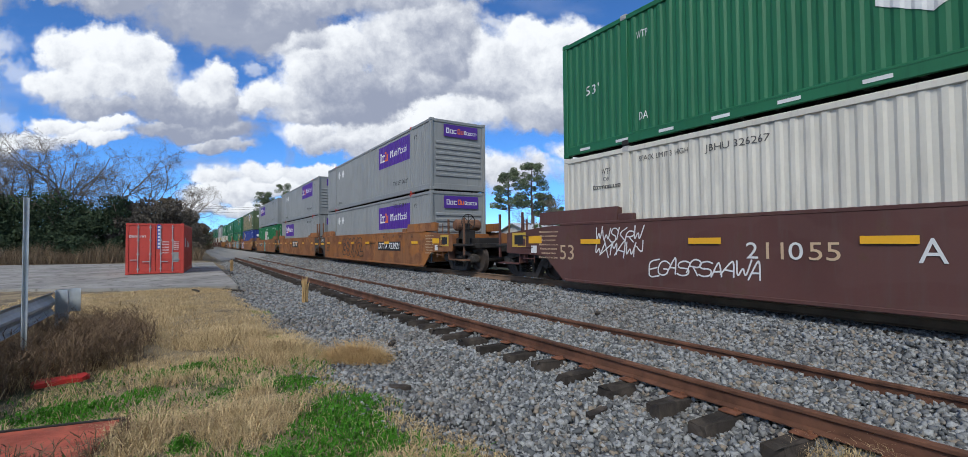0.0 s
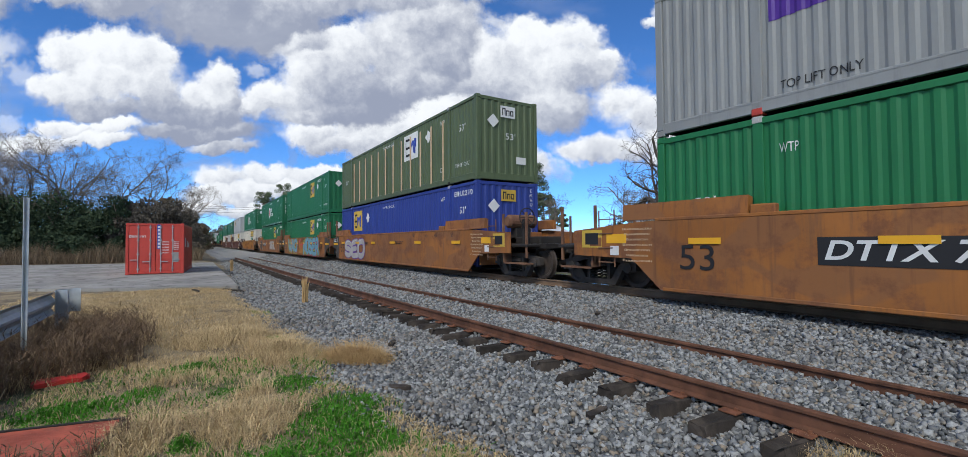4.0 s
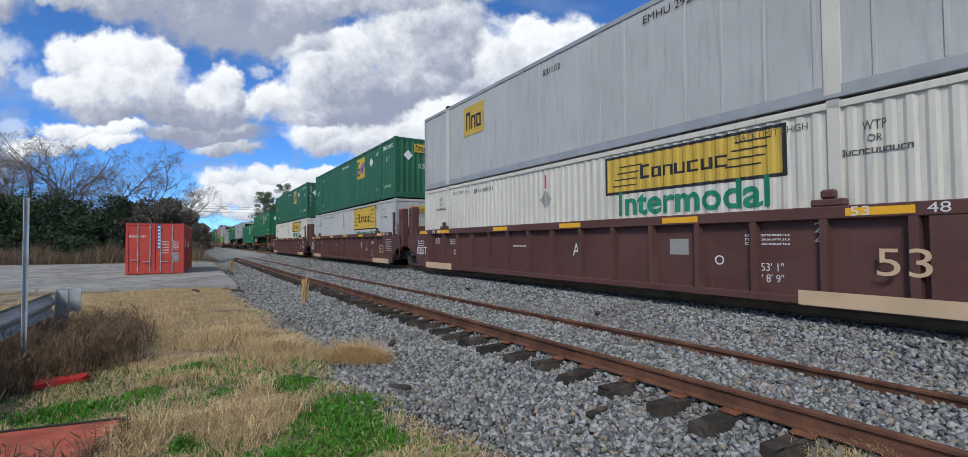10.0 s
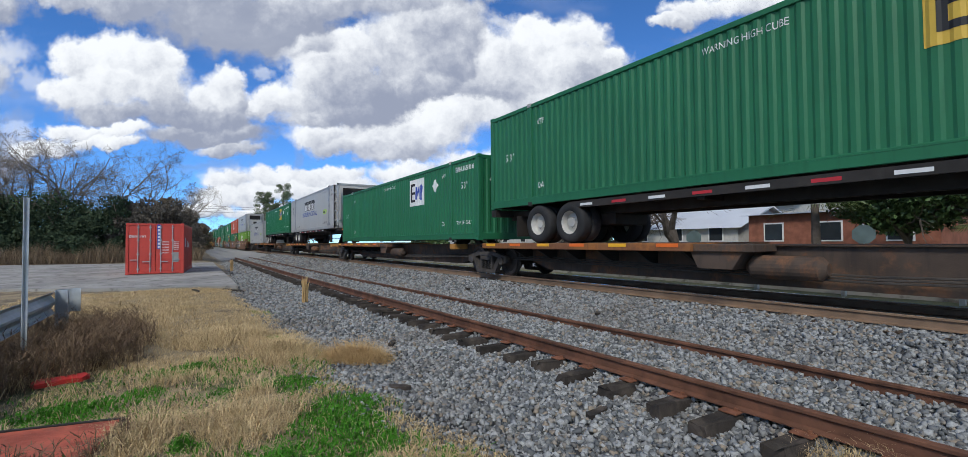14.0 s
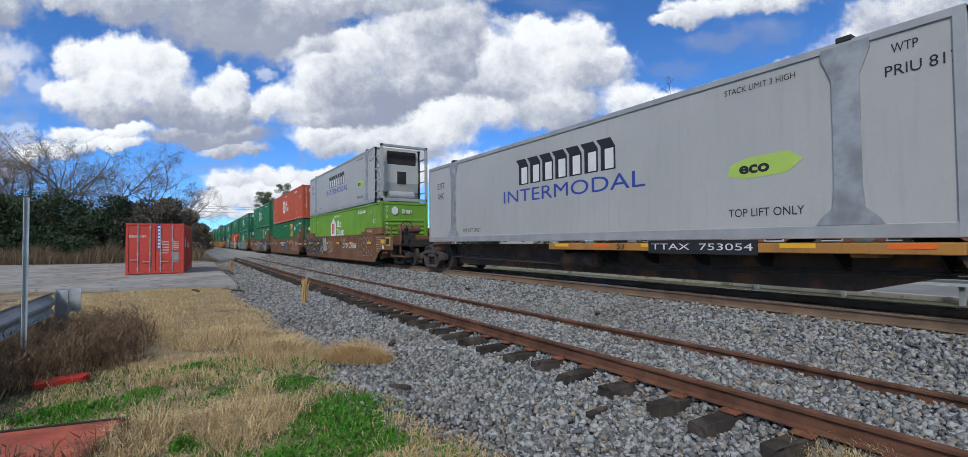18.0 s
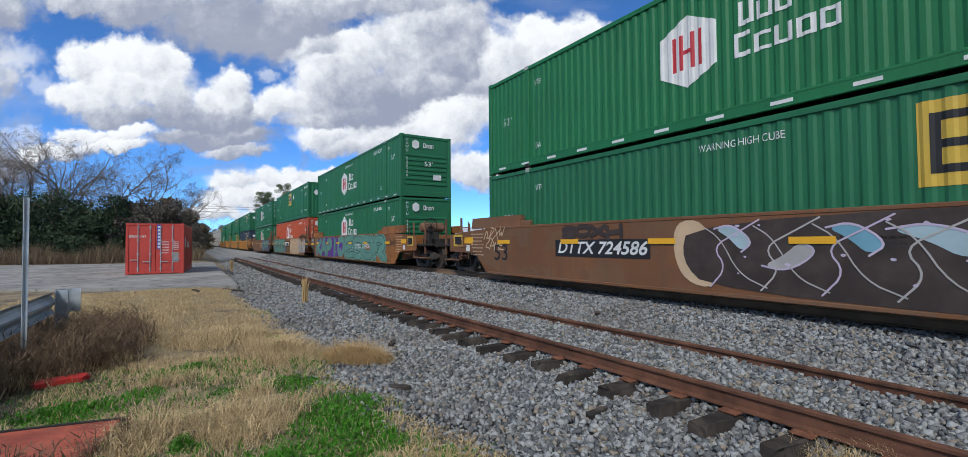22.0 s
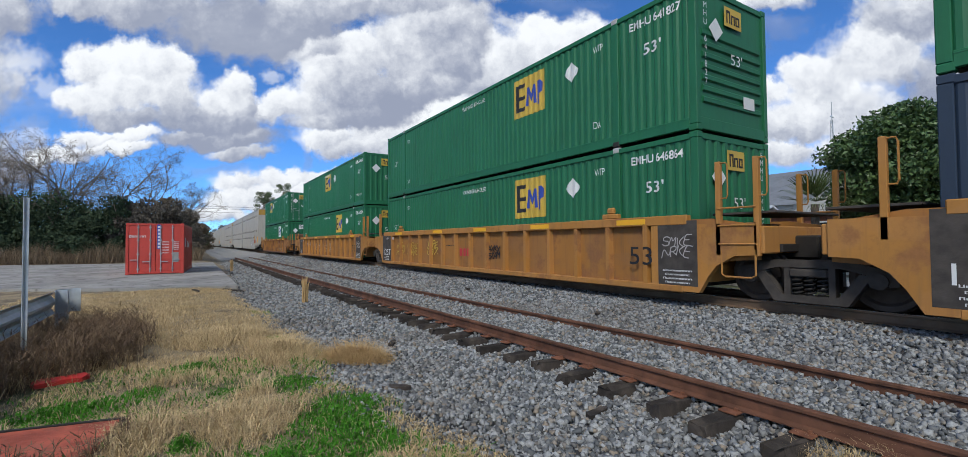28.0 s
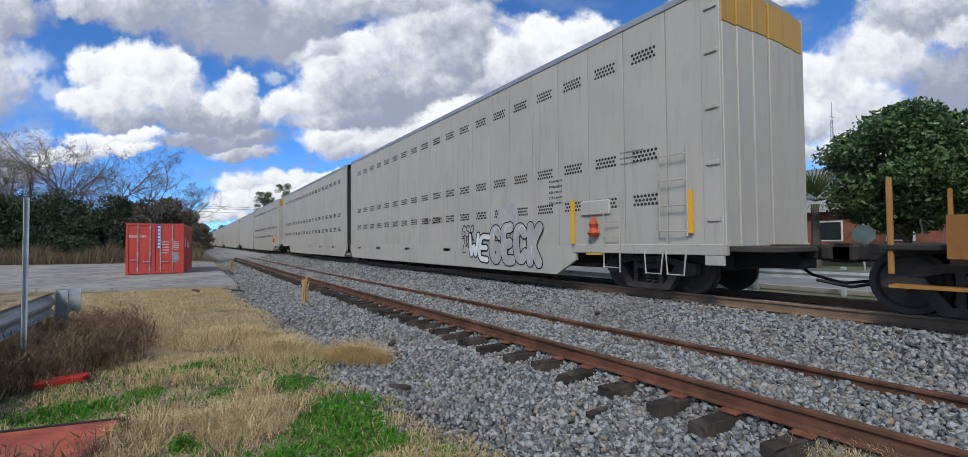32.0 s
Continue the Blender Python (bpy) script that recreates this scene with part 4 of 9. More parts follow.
def sign_hex(c, y, z, s=1.0, words=True, fill=None, house=False):
    pts = [(-.72, -.48), (0, -.86), (.72, -.48), (.72, .48), (0, .86), (-.72, .48)]
    if house:
        pts = [(-.72, -.8), (.72, -.8), (.72, .42), (.36, .62), (0, .9), (-.36, .62), (-.72, .42)]
    hexa = M().prism([(a * s, b * s) for a, b in pts], -.002, 0, 2).mesh("emblem")
    mark(c, hexa, P_WHITE, y, z, "emblem", "white badge")
    st = M()
    for a in (-.38, -.19, .10, .29):
        st.box(a * s, (a + .09) * s, -.42 * s, .42 * s, -.004, .002)
    st.box(-.10 * s, .10 * s, -.05 * s, .05 * s, -.004, .002)
    mark(c, st.mesh("emblem"), fill or P_RED, y, z, "emblem")
    if words:
        mark(c, bars(1.1 * s, .52 * s, 3, 3), P_WHITE, y - 1.75 * s, z + .36 * s, "emblem")
        mark(c, bars(2.0 * s, .52 * s, 5, 4), P_WHITE, y - 2.1 * s, z - .30 * s, "emblem")

def sign_purple(c, y, z, w=3.9, h=1.08):
    part("sign_panel", corr_plate(y - w / 2, y + w / 2, z - h / 2, z + h / 2), P_PURPLE, c, "purple sign panel")
    mark(c, bars(w * .155, h * .42, 3, 8), P_WHITE, y + w * .375, z, "emblem")
    mark(c, bars(w * .105, h * .42, 2, 9), P_ORANGE, y + w * .235, z, "emblem")
    mark(c, letters("MultiModal", h * .30, w * .5), P_WHITE, y - w * .16, z - .01)

def sign_yellow(c, y, z, w=3.85, h=.86, big=False):
    part("sign_panel", corr_plate(y - w / 2, y + w / 2, z - h / 2, z + h / 2, -1.2815), P_BLACK, c, "black sign border")
    part("sign_panel", corr_plate(y - w / 2 + .07, y + w / 2 - .07, z - h / 2 + .06, z + h / 2 - .06, -1.2842), P_YELLOW, c, "yellow sign panel")
    mark(c, bars(w * .5, h * .34, 7, 6), P_BLACK, y, z, "emblem")
    st = M()
    for i in range(4):
        st.box(-w * .44 + i * .06, -w * .28 + i * .06, -h * .3 + i * h * .16, -h * .27 + i * h * .16, -.004, .003)
        st.box(w * .28 - i * .06, w * .44 - i * .06, h * .27 - i * h * .16, h * .3 - i * h * .16, -.004, .003)
    mark(c, st.mesh("emblem"), P_BLACK, y, z, "emblem")
    mark(c, letters("Intermodal", .50, 3.2, 0.016), P_GREEN, y - .05, z - h * .5 - .24)

def placard(c, y, z, mat=None, s=.26):
    me = cached(("placard", s), lambda: M().prism([(0, -s), (s, 0), (0, s), (-s, 0)], -.003, .003, 2).mesh("placard"))
    mark(c, me, mat or P_WHITE, y, z, "placard_holder", "diamond placard holder")

def end_code(c, s, x=-.98, mat=None):
    """Owner's code that runs down the end post."""
    for i, ch in enumerate(s):
        if ch != " ":
            end_mark(c, letters(ch, .12), mat or P_WHITE, x, 2.62 - i * .165)

def std_marks(c, code="", kind="green", tall=True, wtp=True, yn=.95, yw=2.5):
    w = P_WHITE if kind != "dark" else P_BLACK
    if code:
        mark(c, letters(code, .17, .112 * len(code), .005), w, yn, 2.52)
    mark(c, letters("53'", .23, .43, .005), w, 1.0, 1.92)
    mark(c, letters("53'", .22, .42), w, CL - 1.0, 1.5)
    if wtp:
        mark(c, letters("WTP", .16, .29), w, yw, 2.42)
        mark(c, letters("WTP", .16, .29), w, CL - 2.45, 2.3)
    mark(c, letters("DA", .17, .23), w, 2.55, 0.62)
    mark(c, letters("DA", .17, .23), w, CL - 2.45, 0.55)
    mark(c, letters("WARNING HIGH CUBE", .13, 1.5), w, 8.2, 2.52)
    end_mark(c, letters("53'", .22, .42), w, .1, 1.55)

# ---------------- trucks ----------------
R_W = 0.46
def wheelset_mesh():
    m = M()
    for s in (-1, 1):
        prof = [(0.0, .86), (.09, .86), (.10, .80), (.16, .775), (.34, .765), (.38, .80), (R_W - .01, .805), (R_W, .80), (R_W + .005, .70), (R_W + .03, .685), (R_W + .03, .665), (.38, .66), (.34, .70), (.16, .71), (.1, .68), (0, .66)]
        m.lathe([(r, s * a) for r, a in prof], (0, 0), 0, 28)
    m.cyl((0, 0), .085, -.7, .7, 0, 12)
    # bolts on the end cap, so that the turning shows
    for s in (-1, 1):
        for k in range(3):
            t = k * 2.094
            m.cyl((.05 * math.cos(t), .05 * math.sin(t)), .016, s * .86, s * .885, 0, 6)
    return m.mesh("wheelset")
WHEELSET = wheelset_mesh()
TREAD = M()
for _s in (-1, 1):
    TREAD.lathe([(R_W - .004, _s * .802), (R_W + .003, _s * .798), (R_W + .006, _s * .702), (R_W + .001, _s * .70)], (0, 0), 0, 28)
TREAD = TREAD.mesh("tread")
AX = 0.89
def sideframe_mesh():
    m = M()
    x0, x1 = -1.09, -0.93
    m.prism([(-1.12, .40), (-1.12, .60), (-.92, .64), (-.5, .74), (.5, .74), (.92, .64), (1.12, .60), (1.12, .40), (.98, .38), (.9, .5), (.8, .53), (.45, .62), (-.45, .62), (-.8, .53), (-.9, .5), (-.98, .38)], x0, x1, 0)
    m.prism([(-.82, .53), (-.66, .55), (-.40, .18), (.40, .18), (.66, .55), (.82, .53), (.52, .06), (-.52, .06)], x0, x1, 0)
    for y in (-.36, .27):
        m.box(x0 + .01, x1 - .01, y, y + .09, .17, .64)
    m.box(x0 - .03, x1 + .02, -.27, .27, .47, .60, .02)
    for s in (-1, 1):
        m.cyl((s * AX, .46), .12, -1.12, -.88, 0, 12)
    return m.mesh("sideframe")
SIDEFRAME = sideframe_mesh()
def springs_mesh():
    m = M()
    pts = [(-1.03 + .07 * math.cos(t * .7854), .07 * math.sin(t * .7854), .18 + .29 * t / 34) for t in range(35)]
    m.tube(pts, .017, 5)
    return m.mesh("spring")
SPRINGS = springs_mesh()
BOLSTER = M().box(-1.0, 1.0, -.2, .2, .52, .70, .02).box(-.35, .35, -.3, .3, .66, .82, .02).box(-.9, .9, -.62, -.56, .33, .43).box(-.9, .9, .56, .62, .33, .43).mesh("truck")
WHEELS = []                 # (wheelset, offset along the train)
def truck(car, y, u):
    t = part("truck", BOLSTER, DARKST, car, "dark cast-steel truck", pose(0, y, 0))
    part("sideframe", SIDEFRAME, DARKST, t)
    part("sideframe", mirrored(SIDEFRAME, "x"), DARKST, t)
    for y_ in (-.18, 0, .18):
        part("spring", SPRINGS, BLACK, t, "", pose(0, y_, 0))
    part("spring", mirrored(SPRINGS, "x"), BLACK, t)
    for s in (-AX, AX):
        w = part("wheelset", WHEELSET, WHEEL, t, "steel wheelset with worn treads", pose(0, s, R_W + .005))
        WHEELS.append((w, u + y + s, s))
    return t

# ---------------- well cars ----------------
def side_outline(front, back):
    """Side plate of a smooth well, as (y, z): the full-depth wall between the trucks and the shallower ends over them."""
    f, b = -front, CL + back
    return [(.2, .10), (CL - .2, .10), (CL + .5, .70), (b, .74), (b, 1.32), (CL + .3, 1.46), (-.3, 1.46), (f, 1.32), (f, .74), (-.5, .70)]

def ladder(h0, h1, w, rungs):
    m = M()
    for s in (0, w):
        m.tube([(0, s, h0), (0, s, h1)], .016, 6)
    for i in range(rungs):
        z = h0 + .1 + (h1 - h0 - .3) * i / max(1, rungs - 1)
        m.tube([(0, 0, z), (-.05, .02, z), (-.05, w - .02, z), (0, w, z)], .013, 5)
    return m

def coupler_mesh():
    m = M().box(-.12, .12, -1.0, .2, .72, .98, .02).box(-.2, .2, -1.35, -.95, .68, 1.0, .06).box(-.05, .22, -1.5, -1.3, .70, .98, .05)
    m.tube([(.35, -.1, .75), (.38, -.5, .42), (.33, -1.0, .30), (.3, -1.5, .38)], .03, 6)
    return m.mesh("coupler")
COUPLER = coupler_mesh()

def well_ends(c, mat, trim, side, front, y0, sgn, u, kind):
    """Platform, steps, grab irons and couplers at one end. sgn -1: the leading end, +1: the trailing end."""
    k = front
    if kind == "end":
        yy = lambda a: y0 + sgn * a
        lo, hi = sorted((yy(-.2), yy(3.15)))
        part("end_platform", M().box(-1.0, 1.0, lo, hi, .86, 1.0, .01).box(-1.45, -1.0, *sorted((yy(1.5), yy(2.9))), .92, .99, .01).box(1.0, 1.45, *sorted((yy(1.5), yy(2.9))), .92, .99, .01), BLACK, c, "black steel end platform")
        part("bulkhead", M().box(-1.3, 1.3, *sorted((yy(.12), yy(.2))), .3, 1.4, .01), mat, c)
        part("bolster_box", M().box(-.5, .5, *sorted((yy(.6), yy(2.3))), .74, 1.22, .03), BLACK, c)
        for x in (-1.42, 1.30):
            for a, h in ((1.62, 1.9), (2.75, 1.9)):
                part("handrail", M().box(x, x + .07, *sorted((yy(a), yy(a + .06))), .6, h, .01), trim, c)
            part("step", M().box(x - .02, x + .26, *sorted((yy(1.7), yy(2.8))), .42, .46).box(x - .02, x + .26, *sorted((yy(1.7), yy(1.75))), .42, .95), trim, c)
        cp = part("coupler", COUPLER, BLACK, c, "black knuckle coupler with air hose", pose(0, yy(2.6), 0, 0, 0, 0 if sgn < 0 else 180))
        if sgn < 0:
            part("air_cylinder", M().lathe([(0, -.75), (.16, -.75), (.22, -.68), (.22, .3), (.16, .37), (0, .37)], (yy(.95), 1.72), 0, 16), BROWN, c, "rust-brown air cylinder")
            part("cylinder_saddle", M().box(-.5, .1, *sorted((yy(.8), yy(1.1))), 1.0, 1.52, .02), BLACK, c)
            wh = M()
            for k_ in range(16):
                t0, t1 = k_ * .3927, (k_ + 1) * .3927
                wh.tube([(-.75 + .28 * math.cos(t0), yy(2.0), 1.8 + .28 * math.sin(t0)), (-.75 + .28 * math.cos(t1), yy(2.0), 1.8 + .28 * math.sin(t1))], .018, 5)
            for k_ in range(4):
                t0 = k_ * .7854
                wh.tube([(-.75 - .28 * math.cos(t0), yy(2.0), 1.8 - .28 * math.sin(t0)), (-.75 + .28 * math.cos(t0), yy(2.0), 1.8 + .28 * math.sin(t0))], .012, 4)
            part("brake_wheel", wh, BLACK, c, "black hand-brake wheel")
            part("brake_stand", M().box(-.85, -.65, *sorted((yy(1.85), yy(1.95))), .95, 1.75, .01), BLACK, c)
        lad = ladder(.5, 1.75, .45, 4)
        part("ladder", lad, trim, c, "", pose(-1.5, yy(1.2) - .22, 0))
    else:
        yy = lambda a: y0 + sgn * a
        part("end_platform", M().box(-1.0, 1.0, *sorted((yy(-.2), yy(1.3))), .86, 1.0, .01), BLACK, c, "black articulated end platform")
        part("bulkhead", M().box(-1.3, 1.3, *sorted((yy(.12), yy(.2))), .3, 1.4, .01), mat, c)
        part("articulation_beam", M().box(-.45, .45, *sorted((yy(.3), yy(1.6))), .74, 1.14, .03), BLACK, c)
        post_ = cached("endpost", lambda: M().box(-.045, .045, -.045, .045, 0, 1.0, .008).mesh("handrail"))
        spots_ = ((.5, .8), (1.15, .8)) if sgn < 0 else ((.5, 1.05),)
        if mat is MAROON:
            spots_ = ((.35, .8),) if sgn < 0 else ()
        for xs_ in (-1.49, 1.49):
            for a, z0_ in spots_:
                part("handrail", post_, trim, c, "", Matrix.Translation((xs_, yy(a), z0_)) @ Matrix.Diagonal((1, 1, 2.45 - z0_, 1)))
                part("grab_loop", M().tube([(0, 0, 2.42), (0, -.14, 2.42), (0, -.16, 2.36), (0, -.16, 1.85), (0, -.14, 1.8), (0, 0, 1.8)], .014, 6), trim, c, "", pose(xs_, yy(a), 0))
            if sgn < 0:
                for z_ in (1.0, 1.32, 1.62):
                    part("rung", M().tube([(0, yy(.5), z_), (0, yy(1.15), z_)], .018, 6), trim, c, "", pose(xs_ - .05, 0, 0))
                part("step", M().tube([(0, yy(.55), .9), (0, yy(.55), .48), (0, yy(.62), .44), (0, yy(1.05), .44), (0, yy(1.12), .48), (0, yy(1.12), .9)], .018, 6), trim, c, "", pose(xs_ - .03, 0, 0))
        if mat is MAROON:
            a_ = 1.2 if sgn < 0 else .95
            for xs_ in (-1.36, 1.36):
                po = part("end_post", M().box(xs_ - .14, xs_ + .14, *sorted((yy(a_ - .2), yy(a_ + .2))), .9, 2.55, .015), mat, c, "tall maroon box post")
                part("post_cap", M().box(xs_ - .145, xs_ + .145, *sorted((yy(a_ - .14), yy(a_ + .14))), 2.50, 2.56, .01), P_ORANGE, po, "orange reflective cap")
                part("post_hole", M().cyl((yy(a_), 2.2), .07, xs_ - .143, xs_ + .143, 0, 14), BLACK, po, "dark round hole")
                part("gusset", M().prism([(yy(a_ - .2), .9), (yy(a_ - .2), 1.7), (yy(a_ - .55), 1.2), (yy(a_ - .55), .9)], xs_ - .02, xs_ + .02, 0), mat, po)
            part("crossbeam", M().box(-1.22, 1.22, *sorted((yy(a_ - .16), yy(a_ + .16))), 1.3, 1.75, .015), mat, c, "maroon cross beam between the posts")
        part("end_cap", M().box(-1.5, 1.5, *sorted((yy(.9), yy(1.25))), .84, 1.3, .02), mat, c)
        part("walkway", M().box(-1.2, 1.2, *sorted((yy(.2), yy(1.3))), 1.52, 1.56, .006), DARKST, c, "dark grating walkway")

def smooth_well(u, mat, front="end", back="art", trim=None, label="", endmat=None):
    c = thing("well_car", label, "rail car", group="rail cars of the train")
    trim = trim or BLACK
    fl, bl = (2.2 if front == "end" else 1.15), (2.2 if back == "end" else 1.15)
    side = M().prism(side_outline(fl, bl), -1.535, -1.50, 0)
    chord = M().box(-1.545, -1.40, .1, CL - .1, 1.455, 1.52, .01)
    sill = M().box(-1.545, -1.35, .25, CL - .25, .085, .155, .01)
    for k in (0, 1):
        for nm, m in (("side_wall", side), ("top_chord", chord), ("bottom_sill", sill)):
            me = cached((nm, fl, bl), lambda: m.mesh(nm))
            part(nm, mirrored(me, "x") if k else me, mat, c)
    # raised guide plates at both ends of the well
    guide = cached("guide", lambda: M().prism([(-1.51, 1.50), (-1.36, 1.50), (-1.33, 1.80), (-1.47, 1.83)], -.75, 1.9, 1).box(-1.54, -1.4, 1.95, 2.35, 1.5, 1.66, .02).mesh("guide_plate"))
    for k in ("", "x", "y", "xy"):
        part("guide_plate", mirrored(guide, k) if k else guide, mat, c)
    part("well_floor", cached("wfloor", lambda: M().box(-1.4, 1.4, .6, CL - .6, .1, .2, .01).mesh("well_floor")), BLACK, c)
    shade = endmat or DARKST
    for (y, s, ln, kd) in ((0, -1, fl, front), (CL, 1, bl, back)):
        pts = [(y - s * .15, .13), (y + s * .5, .70), (y + s * ln, .745), (y + s * ln, 1.3), (y + s * .3, 1.44), (y - s * .15, 1.44)]
        if kd == "art":
            part("end_panel", M().prism(pts, -1.541, -1.537, 0), shade, c, "dark grey painted end panel")
            if s > 0:
                part("lettering", letters("125 T", .2, .78), P_WHITE, c, "", on_side(-1.544, CL + .55, 1.22))
            part("reflector", plate(.95, .12), REFLECT, c, "yellow reflective strip", on_side(-1.552, y + s * .55, 1.0))
        else:
            part("reflector", plate(.55, .2), REFLECT, c, "yellow reflective strip", on_side(-1.541, y + s * .9, 1.12))
            part("hatch_plate", M().box(-1.545, -1.53, y + s * 1.5 - .18, y + s * 1.5 + .18, .95, 1.15, .004), mat, c)
            part("sign_panel", plate(.62, .40), P_YELLOW, c, "yellow instruction panel", on_side(-1.5425, y + s * 1.62, 1.12))
            part("sign_panel", plate(.40, .26), P_BLACK, c, "black plate with white rim", on_side(-1.548, y + s * 1.62, 1.12))
            for k_ in range(7):
                part("stencil", bars(.75 - .1 * (k_ % 3), .045, 9, k_ + 41), P_PEACH, c, "", on_side(-1.5425, y + s * .35, 1.32 - .11 * k_))
            part("data_plate", plate(.24, .2), P_WHITE, c, "pale inspection plate", on_side(-1.5425, y + s * .95, .86))
        well_ends(c, mat, trim, -1, ln, y, s, u, kd)
    if front == "end":
        truck(c, -1.87, u)
    if back == "end":
        truck(c, CL + 1.87, u)
    else:
        truck(c, CL + 1.6, u)
    # yellow reflector strips
    for y in (1.0, 4.2, 7.0, 9.6, 12.2, 15.0):
        part("reflector", plate(.62, .11), REFLECT, c, "yellow reflective strip", on_side(-1.562, y, 1.06))
    return rolls(c, u)

def rib_well(u, mat, rib, front="end", back="art", trim=None, label="", panels=12, dark_ends=False, top=None):
    c = thing("well_car", label, "rail car", group="rail cars of the train")
    trim = trim or BLACK
    fl, bl = (2.2 if front == "end" else 1.15), (2.2 if back == "end" else 1.15)
    side = M().prism(side_outline(fl, bl), -1.42, -1.39, 0)
    chord = M().box(-1.545, -1.40, .1 - .0, CL - .1, 1.36, 1.55, .015)
    sill = M().box(-1.545, -1.38, .2, CL - .2, .09, .22, .015)
    for k in (0, 1):
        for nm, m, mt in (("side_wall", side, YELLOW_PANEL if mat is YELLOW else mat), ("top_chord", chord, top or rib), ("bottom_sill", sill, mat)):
            me = cached(("rw", nm, fl, bl), lambda: m.mesh(nm))
            part(nm, mirrored(me, "x") if k else me, mt, c)
    ribm = cached("ribm", lambda: M().prism([(-.07, 0), (.07, 0), (.05, .122), (-.05, .122)], .21, 1.37, 2).mesh("rib"))
    for i in range(panels + 1):
        y = 1.05 + (CL - 2.1) * i / panels
        part("rib", ribm, rib, c, "", Matrix(((0, -1, 0, -1.418), (1, 0, 0, y), (0, 0, 1, 0), (0, 0, 0, 1))))
    for (y, s, ln, kd) in ((0, -1, fl, front), (CL, 1, bl, back)):
        arch = [(y + s * .12, .115), (y + s * .30, .42), (y + s * .46, .62), (y + s * .78, .80), (y + s * ln, .82), (y + s * ln, 1.36), (y - s * .9, 1.36), (y - s * .9, .115)]
        part("end_panel", M().prism(arch, -1.535, -1.425, 0), DARKST if dark_ends else rib, c, "riveted end panel over the truck")
        well_ends(c, mat, trim, -1, ln, y, s, u, kd)
    if front == "end":
        truck(c, -1.87, u)
    truck(c, CL + (1.87 if back == "end" else 1.6), u)
    latch = cached("latch", lambda: M().box(-1.52, -1.38, -.22, .22, 1.55, 1.66, .02).box(-1.5, -1.4, -.1, .1, 1.66, 1.8, .03).mesh("latch"))
    for y in (2.0, CL - 2.0):
        part("latch", latch, trim, c, "container locking fixture", pose(0, y, 0))
    part("well_floor", cached("wfloor", lambda: M().box(-1.4, 1.4, .6, CL - .6, .1, .2, .01).mesh("well_floor")), BLACK, c)
    for y in (1.4, 4.4, 7.4, 10.4, 14.2):
        part("reflector", plate(.75, .11), REFLECT, c, "yellow reflective strip", on_side(-1.549, y, 1.455))
    return rolls(c, u)
